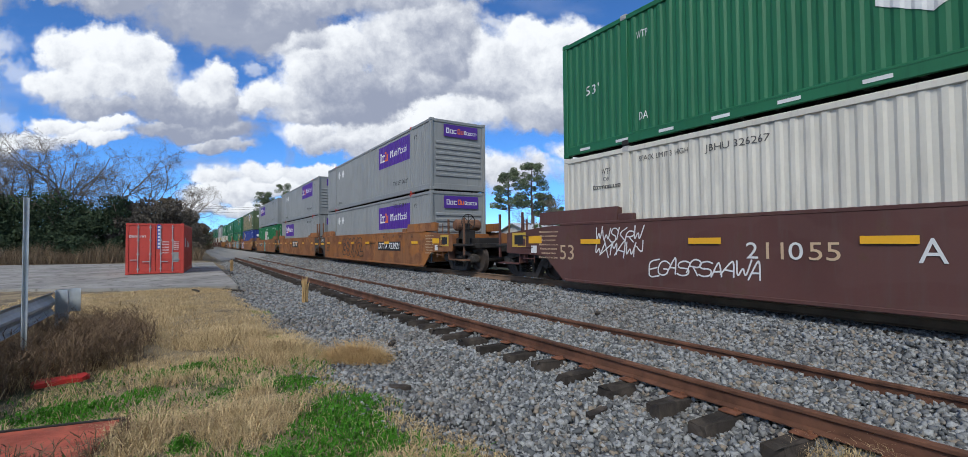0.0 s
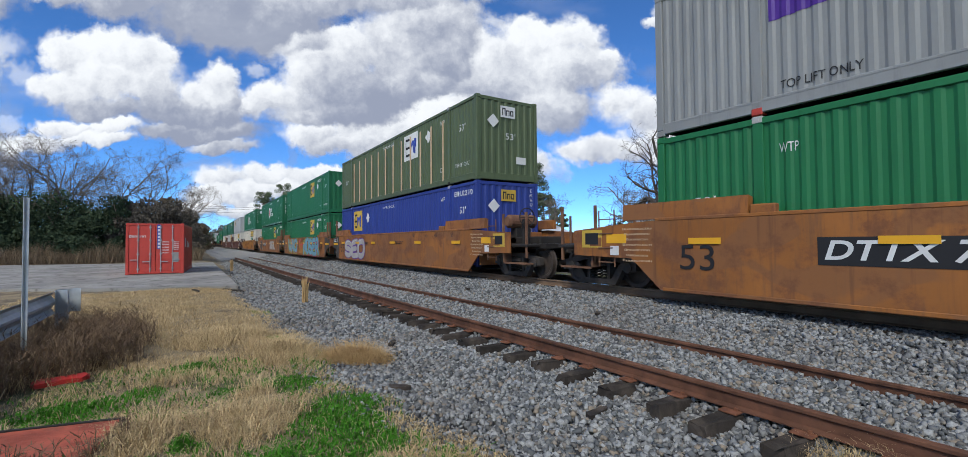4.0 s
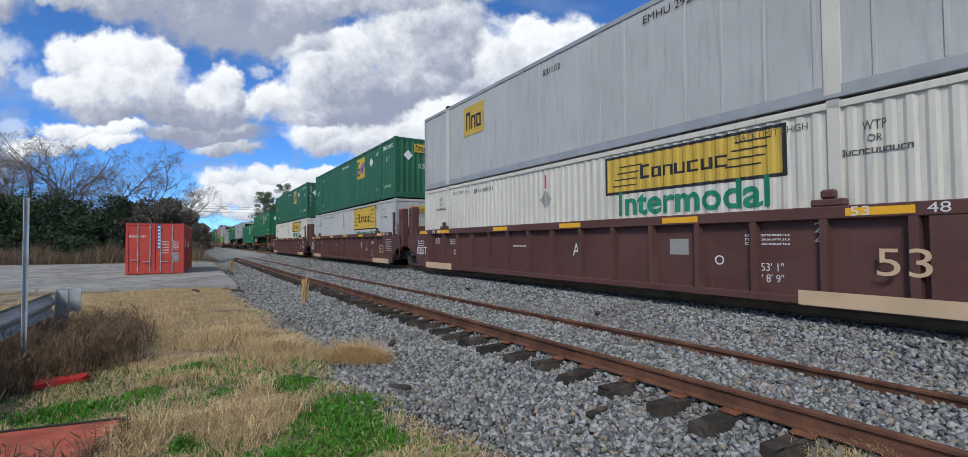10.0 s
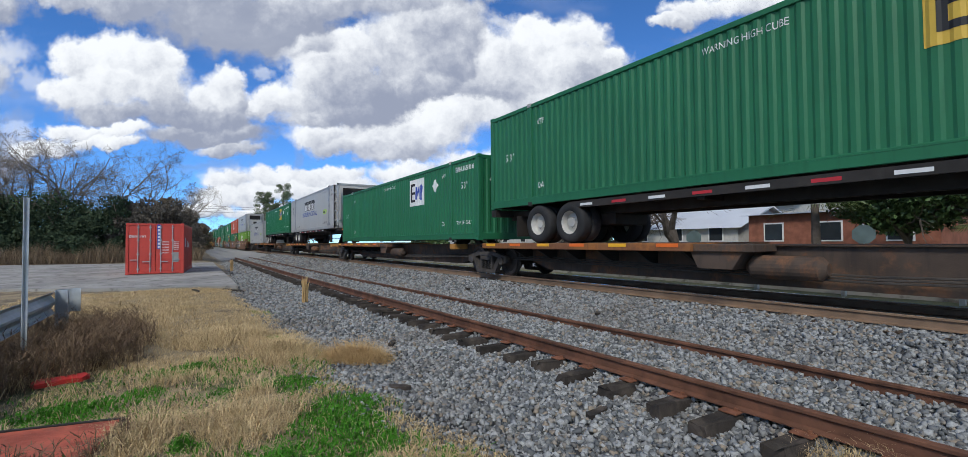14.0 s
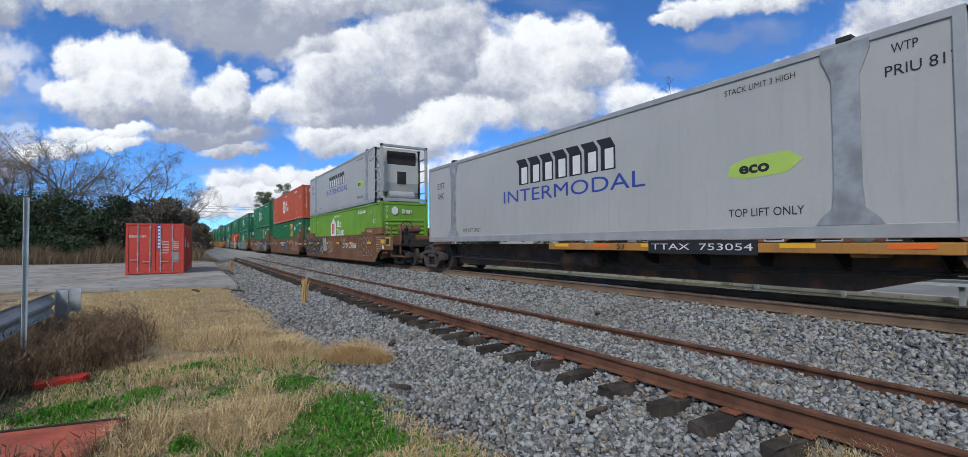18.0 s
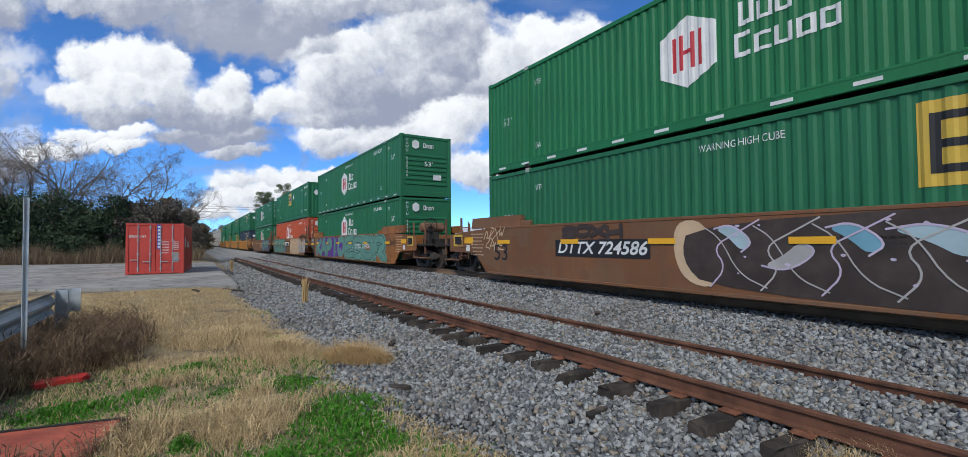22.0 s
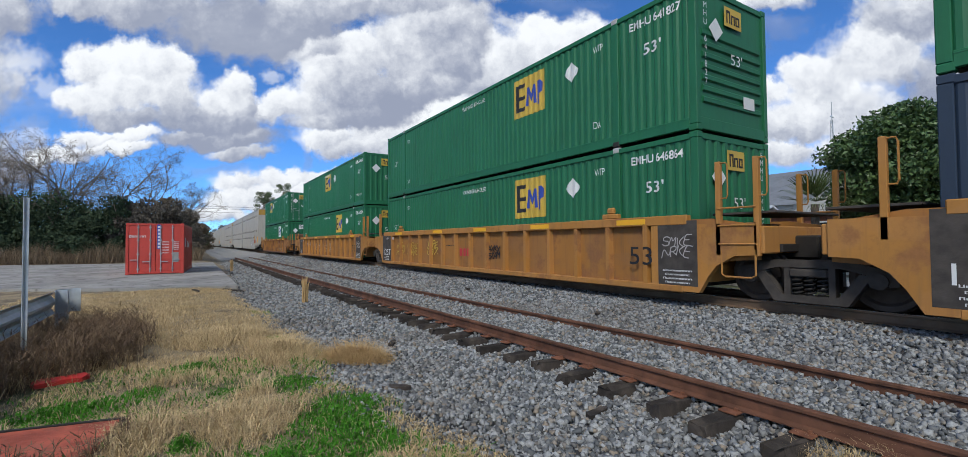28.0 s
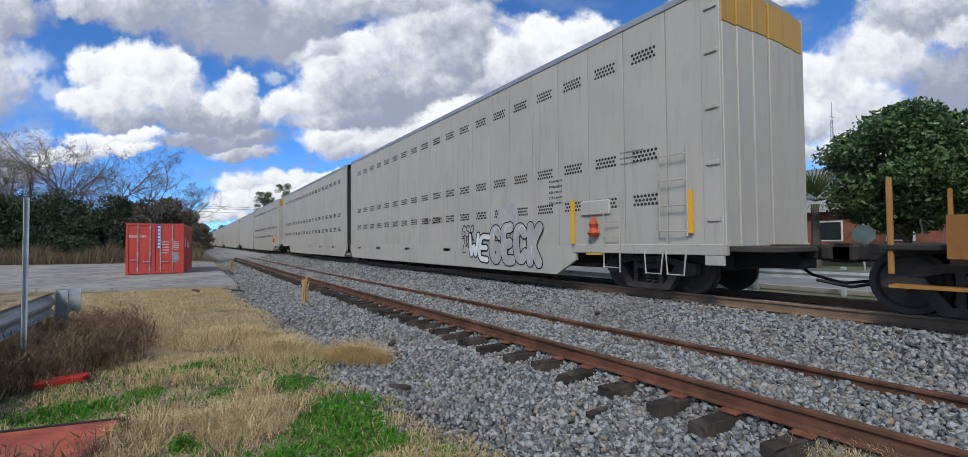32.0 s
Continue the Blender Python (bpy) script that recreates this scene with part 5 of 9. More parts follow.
# ---------------- spine cars, trailers, refrigerated boxes ----------------
DECK_Z = 1.02
SPINE_RUST = surf("rusty_spine_steel", (0.085, 0.060, 0.045), 0.8, 0.1, var=0.3, scale=1.2, fine=25, bump=0.3, rust=0.6, rust_color=(0.15, 0.075, 0.04), dirt=0.6, streak=True, dirt_color=(0.035, 0.03, 0.027))
def spine_car(u, L, label, front="art", back="art", deck=None):
    """Articulated spine car: a deep centre sill, a plank deck under the trailer's wheels and a hitch stand. y runs from its leading end."""
    c = thing("spine_car", label, "rail car", group="rail cars of the train")
    sill = [(.9, .72), (2.6, .25), (L - 2.6, .25), (L - .9, .72), (L - .1, .74), (L - .1, .96), (.1, .96), (.1, .74)]
    part("centre_sill", M().prism(sill, -.55, .55, 0), SPINE_RUST, c, "rusty soot-stained deep centre sill")
    part("sill_flange", M().box(-.62, .62, .2, L - .2, .955, .985), SPINE_RUST, c)
    d0, d1 = (1.2, 8.9) if deck else (L * .55, L - .35)
    dk = part("deck", M().box(-1.45, 1.45, d0, d1, .86, DECK_Z, .01), deck or DTTX, c, "orange-brown wheel deck")
    for i in range(7):
        y = d0 + .3 + i * (d1 - d0 - .6) / 6
        part("deck_bracket", M().prism([(-1.42, .93), (-.55, .93), (-.55, .55), (-.8, .6)], y - .03, y + .03, 1), BLACK, c)
    for i in range(6):
        part("reflector", plate(.5, .075), REFLECT if i % 2 else P_ORANGE, c, "orange reflective strip", on_side(-1.455, d0 + .5 + i * (d1 - d0 - 1) / 5, .975))
    hitch = M().prism([(1.5, .98), (1.9, .98), (2.75, 1.72), (2.55, 1.78)], -.35, -.22, 0).prism([(1.5, .98), (1.9, .98), (2.75, 1.72), (2.55, 1.78)], .22, .35, 0)
    hitch.box(-.45, .45, 2.3, 3.0, 1.72, 1.82, .02).prism([(3.6, .98), (3.8, .98), (2.8, 1.72), (2.65, 1.72)], -.3, .3, 0)
    part("hitch_stand", hitch, DARKST, c, "raised trailer hitch stand")
    for s in (-1, 1):
        part("pedestal", M().box(*sorted((s * 1.2, s * .62)), L * .12, L * .12 + .35, .80, 1.0, .02), YELLOW, c, "yellow container pedestal")
    part("air_reservoir", M().lathe([(0, L * .43), (.1, L * .43), (.2, L * .436), (.2, L * .496), (.1, L * .502), (0, L * .502)], (-.95, .60), 1, 20), SPINE_RUST, c, "brown air-brake reservoir")
    part("jack_bracket", M().prism([(d0 - .9, .86), (d0 + .1, .86), (d0 - .05, .55), (d0 - .7, .55)], -1.3, -.56, 0).box(-1.36, -.56, d0 - 1.1, d0, .86, 1.0, .01), SPINE_RUST, c, "rusty side bracket")
    for k_ in range(3):
        part("pipe", M().tube([(-.7 - .06 * k_, .8, .66 - .05 * k_), (-.72 - .06 * k_, L * .4, .5 - .04 * k_), (-.7 - .06 * k_, L - .8, .64 - .05 * k_)], .02, 5), DARKST, c)
    if front == "end":
        truck(c, 1.0, u)
        part("coupler", COUPLER, BLACK, c, "black knuckle coupler with air hose", pose(0, -.1, 0))
        part("ladder", ladder(.45, 2.4, .45, 5), YELLOW, c, "", pose(-1.4, .2, 0))
        part("ladder", ladder(.45, 2.0, .45, 4), DARKST, c, "", pose(-1.4, 1.5, 0))
    truck(c, L if back == "art" else L - 1.0, u)
    return rolls(c, u)

TYRE = surf("tyre_rubber", (0.025, 0.025, 0.026), 0.85, var=0.15, fine=40, bump=0.2, dirt=0.5, dirt_color=(0.07, 0.065, 0.06))
RIM = surf("white_rim", (0.55, 0.53, 0.48), 0.5, 0.2, var=0.15, fine=30, bump=0.1, rust=0.3)
def tyre_mesh():
    return M().lathe([(.29, -.14), (.30, -.155), (.42, -.165), (.50, -.14), (.52, -.10), (.52, .10), (.50, .14), (.42, .165), (.30, .155), (.29, .14), (.29, -.14)], (0, 0), 0, 28).mesh("tyre", True)
TYREM = tyre_mesh()
def rim_mesh():
    m = M().lathe([(.0, -.06), (.10, -.06), (.11, -.02), (.16, -.01), (.25, .0), (.27, -.10), (.295, -.15), (.30, -.13), (.29, .05), (0, .08)], (0, 0), 0, 24)
    for k in range(10):
        t = k * .628
        m.cyl((.135 * math.cos(t), .135 * math.sin(t)), .016, -.05, -.01, 0, 6)
    return m.mesh("rim")
RIMM = rim_mesh()
def chassis(u, z, label):
    """Trailer chassis; y from the leading (kingpin) end."""
    c = thing("trailer_chassis", label, "trailer chassis", group="trailers on the train")
    for s in (-1, 1):
        part("beam", M().box(s * .5 - .06, s * .5 + .06, .1, CL - .1, .72, 1.0, .01), BLACK, c)
        part("side_rail", M().box(*sorted((s * 1.2, s * 1.27)), 3.6, CL - 3.6, .88, 1.04), BLACK, c, "black side rail with red and white markers")
    for a_, b_, x_ in ((0, .25, 1.28), (CL - .25, CL, 1.28), (3.5, 3.65, 1.2), (9, 9.15, 1.2)):
        part("crossbeam", M().box(-x_, x_, a_, b_, .82, 1.03, .01), BLACK, c)
    for x_ in (-.95, .95):
        part("tail_lamp", M().cyl((x_, .93), .05, -.02, .01, 1, 12), P_ORANGE, c, "orange round tail lamp")
    for i in range(9):
        y = 4.0 + i
        part("marker", plate(.4, .06), P_RED if i % 2 else P_WHITE, c, "red or white reflective marker", on_side(-1.275, y, .95))
    for s in (-1, 1):
        part("landing_leg", M().box(s * .9 - .07, s * .9 + .07, 3.0, 3.16, .12, .85, .01).box(s * .9 - .15, s * .9 + .15, 2.95, 3.2, .1, .14), BLACK, c)
    part("landing_brace", M().box(-.9, .9, 3.05, 3.1, .35, .4), BLACK, c)
    part("bogie_frame", M().box(-.6, .6, 11.7, 14.9, .45, .75, .02), BLACK, c)
    for y in (12.6, 13.85):
        part("axle", M().cyl((y, .52), .07, -1.05, 1.05, 0, 10), BLACK, c)
        for s in (-1, 1):
            for a in (1.12, .79):
                t = part("tyre", TYREM, TYRE, c, "black dual tyre", pose(s * a, y, .525))
                if a > 1:
                    part("rim", RIMM, RIM, t, "dusty white steel rim", pose(-.0, 0, 0, 0, 0, 0 if s < 0 else 180))
    for x_ in (-.9, .9):
        part("mudflap", M().box(x_ - .3, x_ + .3, 14.9, 14.92, .2, .8), BLACK, c)
    return rolls(c, u, 0, z)

ZINC = surf("mottled_zinc", (0.33, 0.345, 0.36), 0.55, 0.25, var=0.25, scale=2.5, fine=18, bump=0.1, dirt=0.6, dirt_color=(0.46, 0.46, 0.45))
REEF = surf("white_reefer_panel", (0.46, 0.455, 0.43), 0.42, 0.05, var=0.05, scale=0.5, fine=15, bump=0.03, dirt=0.35, streak=True, dirt_color=(0.34, 0.33, 0.31))
def panel_container(u, z, mat, label, posts=None, seams=14, reefer=False, bare=False):
    """A smooth sheet-and-post box."""
    c = thing("refrigerated_container" if reefer else "shipping_container", label, "shipping container", group="containers on the train")
    y0 = 0.95 if reefer else 0.0
    part("body", M().box(-1.27, 1.27, y0, CL, .12, CH - .06, .015), mat, c)
    part("roof_edge", M().box(-1.295, 1.295, y0, CL, CH - .12, CH, .01), ALU, c, "aluminium roof rail")
    part("bottom_rail", M().box(-1.295, 1.295, y0, CL, 0, .2, .01), ALU, c, "riveted aluminium bottom rail")
    posts = posts or ZINC
    for i in range(1, seams):
        y = y0 + (CL - y0) * i / seams
        for s in (-1, 1):
            part("panel_seam", M().box(*sorted((s * 1.272, s * 1.27)), y - .012, y + .012, .2, CH - .12) if not bare else M().box(*sorted((s * 1.288, s * 1.27)), y - .03, y + .03, .2, CH - .12, .008), mat, c)
    for y in ((2.22, CL - 2.0) if reefer else LIFTS):
        for s in (-1, 1):
            h = M().prism([(y - .42, .2), (y + .42, .2), (y + .36, .3), (y + .2, .45), (y + .17, .8), (y + .17, CH - .55), (y + .3, CH - .2), (y + .3, CH - .06), (y - .3, CH - .06), (y - .3, CH - .2), (y - .17, CH - .55), (y - .17, .8), (y - .2, .45), (y - .36, .3)], *sorted((s * 1.297, s * 1.271)), 0)
            if bare:
                h = M().box(*sorted((s * 1.297, s * 1.271)), y - .12, y + .12, .05, CH - .05, .01)
            part("lift_post", h, posts, c, "galvanised lifting post")
            part("lift_casting", M().box(*sorted((s * 1.31, s * 1.15)), y - .1, y + .1, CH - .02, CH + .06, .01), BLACK, c)
    for yy in ((y0, y0 + .14), (CL - .14, CL)):
        for s in (-1, 1):
            part("corner_post", M().box(*sorted((s * 1.297, s * 1.16)), *yy, 0, CH, .012), ALU, c)
    if reefer:
        f = M()
        for s in (-1, 1):
            f.box(*sorted((s * 1.29, s * 1.17)), 0, .14, 0, CH, .01)
            for zz in (.5, 1.1, 1.7, 2.3):
                f.box(*sorted((s * 1.27, s * 1.21)), .14, y0, zz, zz + .05)
        f.box(-1.29, 1.29, 0, .14, CH - .12, CH, .01).box(-1.29, 1.29, 0, .14, 0, .16, .01)
        part("nose_frame", f, ALU, c, "open aluminium nose frame")
        un = part("cooling_unit", M().prism([(.55, .55), (.42, 1.0), (.42, 2.1), (.6, 2.78), (.95, 2.78), (.95, .55)], -.95, .95, 0), REEF, c, "white refrigeration unit")
        part("grille", M().box(-.8, .8, .40, .5, 1.95, 2.65, .03), BLACK, un, "black condenser grille")
        part("vent", M().box(-.25, .25, .40, .43, .95, 1.6, .01), BLACK, un)
        part("fuel_tank", M().lathe([(0, -.7), (.2, -.7), (.24, -.66), (.24, .66), (.2, .7), (0, .7)], (.5, .33), 0, 14), ALU, c)
    else:
        part("end_wall", M().box(-1.18, 1.18, -.004, .02, .2, CH - .12), mat, c)
    return rolls(c, u, 0, z)

# ---------------- autoracks ----------------
RL = 22.0
def rack_panel_mesh():
    return M().box(-1.535, -1.50, 0, 1.0, .0, 1.0).mesh("panel")
def holes_mesh():
    """A group of small dark perforations."""
    m = M()
    for r in range(3):
        for k in range(7 - (r % 2)):
            m.cyl((-.27 + k * .09 + (r % 2) * .045, -.085 + r * .085), .034, -.002, .002, 2, 6)
    return m.mesh("perforation")
HOLES = holes_mesh()
TOPZ = 5.85
COVER = surf("red_orange_cover", (0.50, 0.085, 0.03), 0.7, var=0.3, scale=6, fine=25, bump=0.4)
def autorack(u, label, lead, mark_no, near):
    """One body of an articulated two-unit autorack; lead: it carries the doors at its leading end."""
    c = thing("autorack", label, "rail car", group="autoracks of the train")
    n = 21
    for s in (-1, 1):
        for i in range(n):
            y0, y1 = RL * i / n, RL * (i + 1) / n
            z0 = .62
            zb = .98 if (lead and i < 4) or (not lead and i >= n - 4) else .62
            me = cached(("rackp", zb), lambda: M().box(-1.53, -1.505, .012, RL / n - .012, zb, TOPZ - .28, .006).mesh("panel" + ("_short" if zb > .7 else "")))
            part("panel", me if s < 0 else mirrored(me, "x"), RACK, c, "", pose(0, y0, 0))
    for s in (-1, 1):
        x0, x1 = sorted((s * 1.505, s * 1.47))
        part("rack_frame", M().box(x0, x1, 0, RL, 1.0, TOPZ - .2), RACKROOF, c)
        a, b = (4.3, .4) if lead else (.4, 4.3)
        part("side_sill", M().prism([(a - .7 if lead else .0, .62), (a, .24), (RL - b, .24), (RL - b + .7 if not lead else RL, .62)] + ([(RL - b + .7, .98), (a if lead else 0, .98)] if not lead else [(RL, .98), (a - .7, .98)]), *sorted((s * 1.545, s * 1.46)), 0), RACK, c)
        part("end_beam", M().box(*sorted((s * 1.56, s * 1.44)), *((-.1, 3.7) if lead else (RL - 3.7, RL)), .80, 1.0, .01), RACK, c)
        part("top_rail", M().box(*sorted((s * 1.55, s * 1.44)), 0, RL, TOPZ - .28, TOPZ - .14, .01), RACKROOF, c)
    part("roof", M().prism([(-1.5, TOPZ - .14), (-1.1, TOPZ - .03), (-.4, TOPZ), (.4, TOPZ), (1.1, TOPZ - .03), (1.5, TOPZ - .14)], 0, RL, 1), RACKROOF, c, "grey ridged roof")
    part("underframe", M().box(-.6, .6, .3, RL - .3, .5, .85), BLACK, c)
    if near:
        for i in range(1, n - 1):
            y = RL * (i + .5) / n
            for z in (1.9, 2.81, 4.87):
                if i % 1 == 0:
                    part("perforation", HOLES, BLACK, c, "", on_side(-1.534, y, z))
    if lead:
        truck(c, 1.9, u)
        for s in (-1, 1):
            for k, (xa, xb, yo) in enumerate(((.04, .55, 0.0), (.555, 1.05, .02), (1.055, 1.48, .05))):
                d = part("end_door", M().box(*sorted((s * xa, s * xb)), -.12 + yo, -.05 + yo, .95, TOPZ - .9, .015), RACK, c, "cream folding end door")
                part("end_door", M().box(*sorted((s * xa, s * xb)), -.118 + yo, -.05 + yo, TOPZ - .898, TOPZ - .2, .015), ENDYEL, c, "yellow upper door panel")
            part("door_post", M().box(*sorted((s * 1.485, s * 1.55)), -.06, .3, .62, TOPZ - .15, .01), RACK, c)
            for zz in (1.4, 2.4, 3.4, 4.4, 5.2):
                part("hinge", M().box(*sorted((s * 1.54, s * 1.58)), -.02, .22, zz, zz + .08, .01), RACK, c)
        part("end_frame", M().box(-1.46, 1.46, .32, .36, .9, TOPZ - .2), RACK, c)
        part("end_platform", M().box(-1.3, 1.3, -.9, .3, .86, .95, .01), DARKST, c)
        part("draft_sill", M().box(-.35, .35, -.7, 4.0, .55, .86, .02), BLACK, c)
        for ys in (.65, 1.15):
            part("step", M().tube([(-1.56, ys, .9), (-1.58, ys + .05, .42), (-1.58, ys + .4, .42), (-1.56, ys + .45, .9)], .02, 6), RACK, c, "pale bent step")
        part("coupler", COUPLER, BLACK, c, "black knuckle coupler with air hose", pose(0, -.1, 0))
        part("ladder", ladder(1.15, 2.9, .6, 4), RACK, c, "cream side ladder", pose(-1.6, .6, 0))
        part("ladder", ladder(.4, 1.7, .45, 4), RACK, c, "cream side ladder", pose(-1.6, 2.2, 0))
        part("handrail", M().box(-1.6, -1.55, 3.6, 3.7, 1.0, 2.05), REFLECT, c, "yellow grab bar")
        part("handrail", M().box(-1.6, -1.55, .5, .58, 1.2, 2.0), REFLECT, c, "yellow grab bar")
        part("tarp_bundle", M().lathe([(0, 1.15), (.1, 1.17), (.15, 1.25), (.08, 1.36), (.12, 1.45), (.04, 1.6), (0, 1.62)], (-1.60, 2.95), 2, 9), COVER, c, "red-orange cover over the hand brake")
        part("brake_housing", M().box(-1.58, -1.5, 2.5, 3.4, 1.65, 2.0, .03), RACK, c)
    else:
        part("joint_bellows", M().box(-1.4, 1.4, -.9, 0, .7, TOPZ - .4), BLACK, c, "dark rubber joint between the bodies")
        truck(c, -.45, u)
        truck(c, RL - 1.9, u)
        part("coupler", COUPLER, BLACK, c, "black knuckle coupler with air hose", pose(0, RL + .1, 0, 0, 0, 180))
    return rolls(c, u)
# ---------------- the train, from its head to its tail ----------------
LOW, HIGH = FLOOR_Z, FLOOR_Z + CH + 0.02
LBL = {
    "hub": "green corrugated 53-foot container with white badge",
    "emp": "green corrugated 53-foot container with yellow sign",
    "jb": "white corrugated container with yellow sign, in the well",
    "fed": "grey corrugated container with purple sign",
}
def hub(u, z, end="ribs", code="", mat=None, house=False, label=None, fill=None):
    c = corr_container(u, z, mat or GREEN, end, label or LBL["hub"])
    std_marks(c, code, yn=3.1, yw=1.55)
    sign_hex(c, 9.15, 1.75 if house else 1.55, .82, True, fill, house)
    end_mark(c, polygon([(.17, -.1), (0, -.2), (-.17, -.1), (-.17, .14), (0, .24), (.17, .14)]), P_WHITE, -.55, 2.42, "emblem")
    end_mark(c, bars(.55, .22, 4, 5), P_WHITE, .1, 2.42, "emblem")
    end_code(c, code)
    end_mark(c, plate(.42, .25), P_WHITE, .55, .95, "data_plate", .0)
    for k in range(14):
        part("reflector", plate(.34, .06), P_WHITE, c, "white reflective dash", on_side(-1.297, .7 + k * 1.13, .13))
    return c

def emp(u, z, end="ribs", code="", mat=None, white=False, y=5.15, zz=2.05, label=None, yn=.95, yw=2.5):
    c = corr_container(u, z, mat or GREEN, end, label or LBL["emp"])
    std_marks(c, code, yn=yn, yw=yw)
    sign_emp(c, y, zz, white=white)
    placard(c, y - 1.75, zz + .1)
    if end == "vert" or mat is GREEN3:
        mark(c, letters("TOP LIFT ONLY", .13, 1.05), P_WHITE, 1.0, .62)
    end_mark(c, plate(.62, .4), P_WHITE if white else P_YELLOW, 0.0, 2.42, "sign_panel", .0)
    end_mark(c, bars(.5, .26, 3, 7), P_BLACK, 0.0, 2.42, "emblem", -.006)
    end_mark(c, polygon([(0, -.24), (.24, 0), (0, .24), (-.24, 0)]), P_WHITE, -.62, 2.05, "placard_holder")
    end_code(c, code, .98 if end == "vert" else -.98)
    end_mark(c, plate(.42, .25), P_WHITE, .55, .75, "data_plate", .0)
    return c

def hunt(u, z, code="", mat=None, big=False):
    c = corr_container(u, z, mat or WHITE, "smooth", LBL["jb"])
    mark(c, letters("STACK LIMIT 3 HIGH", .11, 1.15), P_STENCIL, 2.9, 2.58)
    mark(c, letters("WTP", .14, .28), P_STENCIL, 1.5, 2.42)
    mark(c, letters("OR", .10, .16), P_STENCIL, 1.5, 2.24)
    mark(c, letters("STACK LIMIT 3 HIGH", .11, 1.15), P_STENCIL, CL - 2.9, 2.56)
    mark(c, letters("WTP", .14, .28), P_STENCIL, CL - 1.4, 2.42)
    mark(c, letters("OR", .10, .16), P_STENCIL, CL - 1.4, 2.24)
    mark(c, bars(.85, .10, 11, 12), P_STENCIL, CL - 1.4, 2.08, "stencil")
    mark(c, bars(.85, .10, 11, 13), P_STENCIL, 1.5, 2.08, "stencil")
    placard(c, 8.6, 1.95, P_GREY, .24)
    mark(c, plate(.05, .36), P_RED, 8.6, 2.42, "stripe")
    if code:
        mark(c, letters(code, .13, 1.15), P_STENCIL, CL - 4.4, 2.52)
    sign_yellow(c, 4.55, 2.16 if big else 2.28, 3.85, 1.25 if big else .86)
    end_mark(c, plate(.8, .3), P_YELLOW, -.1, 2.4, "sign_panel", .0)
    end_mark(c, bars(.6, .16, 6, 6), P_BLACK, -.1, 2.4, "emblem", -.006)
    end_mark(c, letters("Intermodal", .14, .8), P_GREEN, -.1, 2.12)
    return c

def fedex(u, z, y, end="ribs", code="", zz=2.05):
    c = corr_container(u, z, GREY, end, LBL["fed"], cast=RED)
    sign_purple(c, y, zz)
    mark(c, letters("TOP LIFT ONLY", .2, 1.7), P_BLACK, 3.2, .62)
    mark(c, letters("WTP", .18, .36), P_BLACK, 1.5, 2.35)
    mark(c, letters("TOP LIFT ONLY", .14, 1.1), P_BLACK, CL - 2.9, .4)
    if code:
        mark(c, letters(code, .17, 1.5), P_BLACK, 3.3, 2.5)
    for k in (0, .85):
        placard(c, CL - 3.6 + k, 2.2, None, .24)
    part("sign_panel", plate(1.6, .5), P_PURPLE, c, "purple sign panel", on_end(.1, -.004, 2.45))
    end_mark(c, bars(.5, .22, 3, 8), P_WHITE, -.35, 2.45, "emblem", -.008)
    end_mark(c, bars(.3, .22, 2, 9), P_ORANGE, .08, 2.45, "emblem", -.008)
    end_mark(c, bars(.6, .16, 6, 2), P_WHITE, .55, 2.43, "emblem", -.008)
    return c

def car_text(c, s, h, w, mat, y, z, x=-1.545, shear=0.0, fat=0.0, back=None):
    if back:
        part("lettering", plate(w + .16, h + .14), back, c, "black number panel", on_side(x + .002, y, z))
    part("lettering", letters(s, h, w, fat, shear), mat, c, "", on_side(x - .003, y, z))

def well_text(c, mat, x=-1.541, marks=True):
    for y, s in ((1.3, "53"), (2.6, "48"), (3.4, "45"), (4.6, "40")):
        if marks:
            car_text(c, s, .13, .2, mat, y, 1.32, x)
    for i, y in enumerate((6.2, 10.8)):
        part("stencil", bars(.9, .05, 9, i + 1), mat, c, "", on_side(x - .002, y, 1.1))
        part("stencil", bars(.7, .05, 7, i + 2), mat, c, "", on_side(x - .002, y, 1.02))

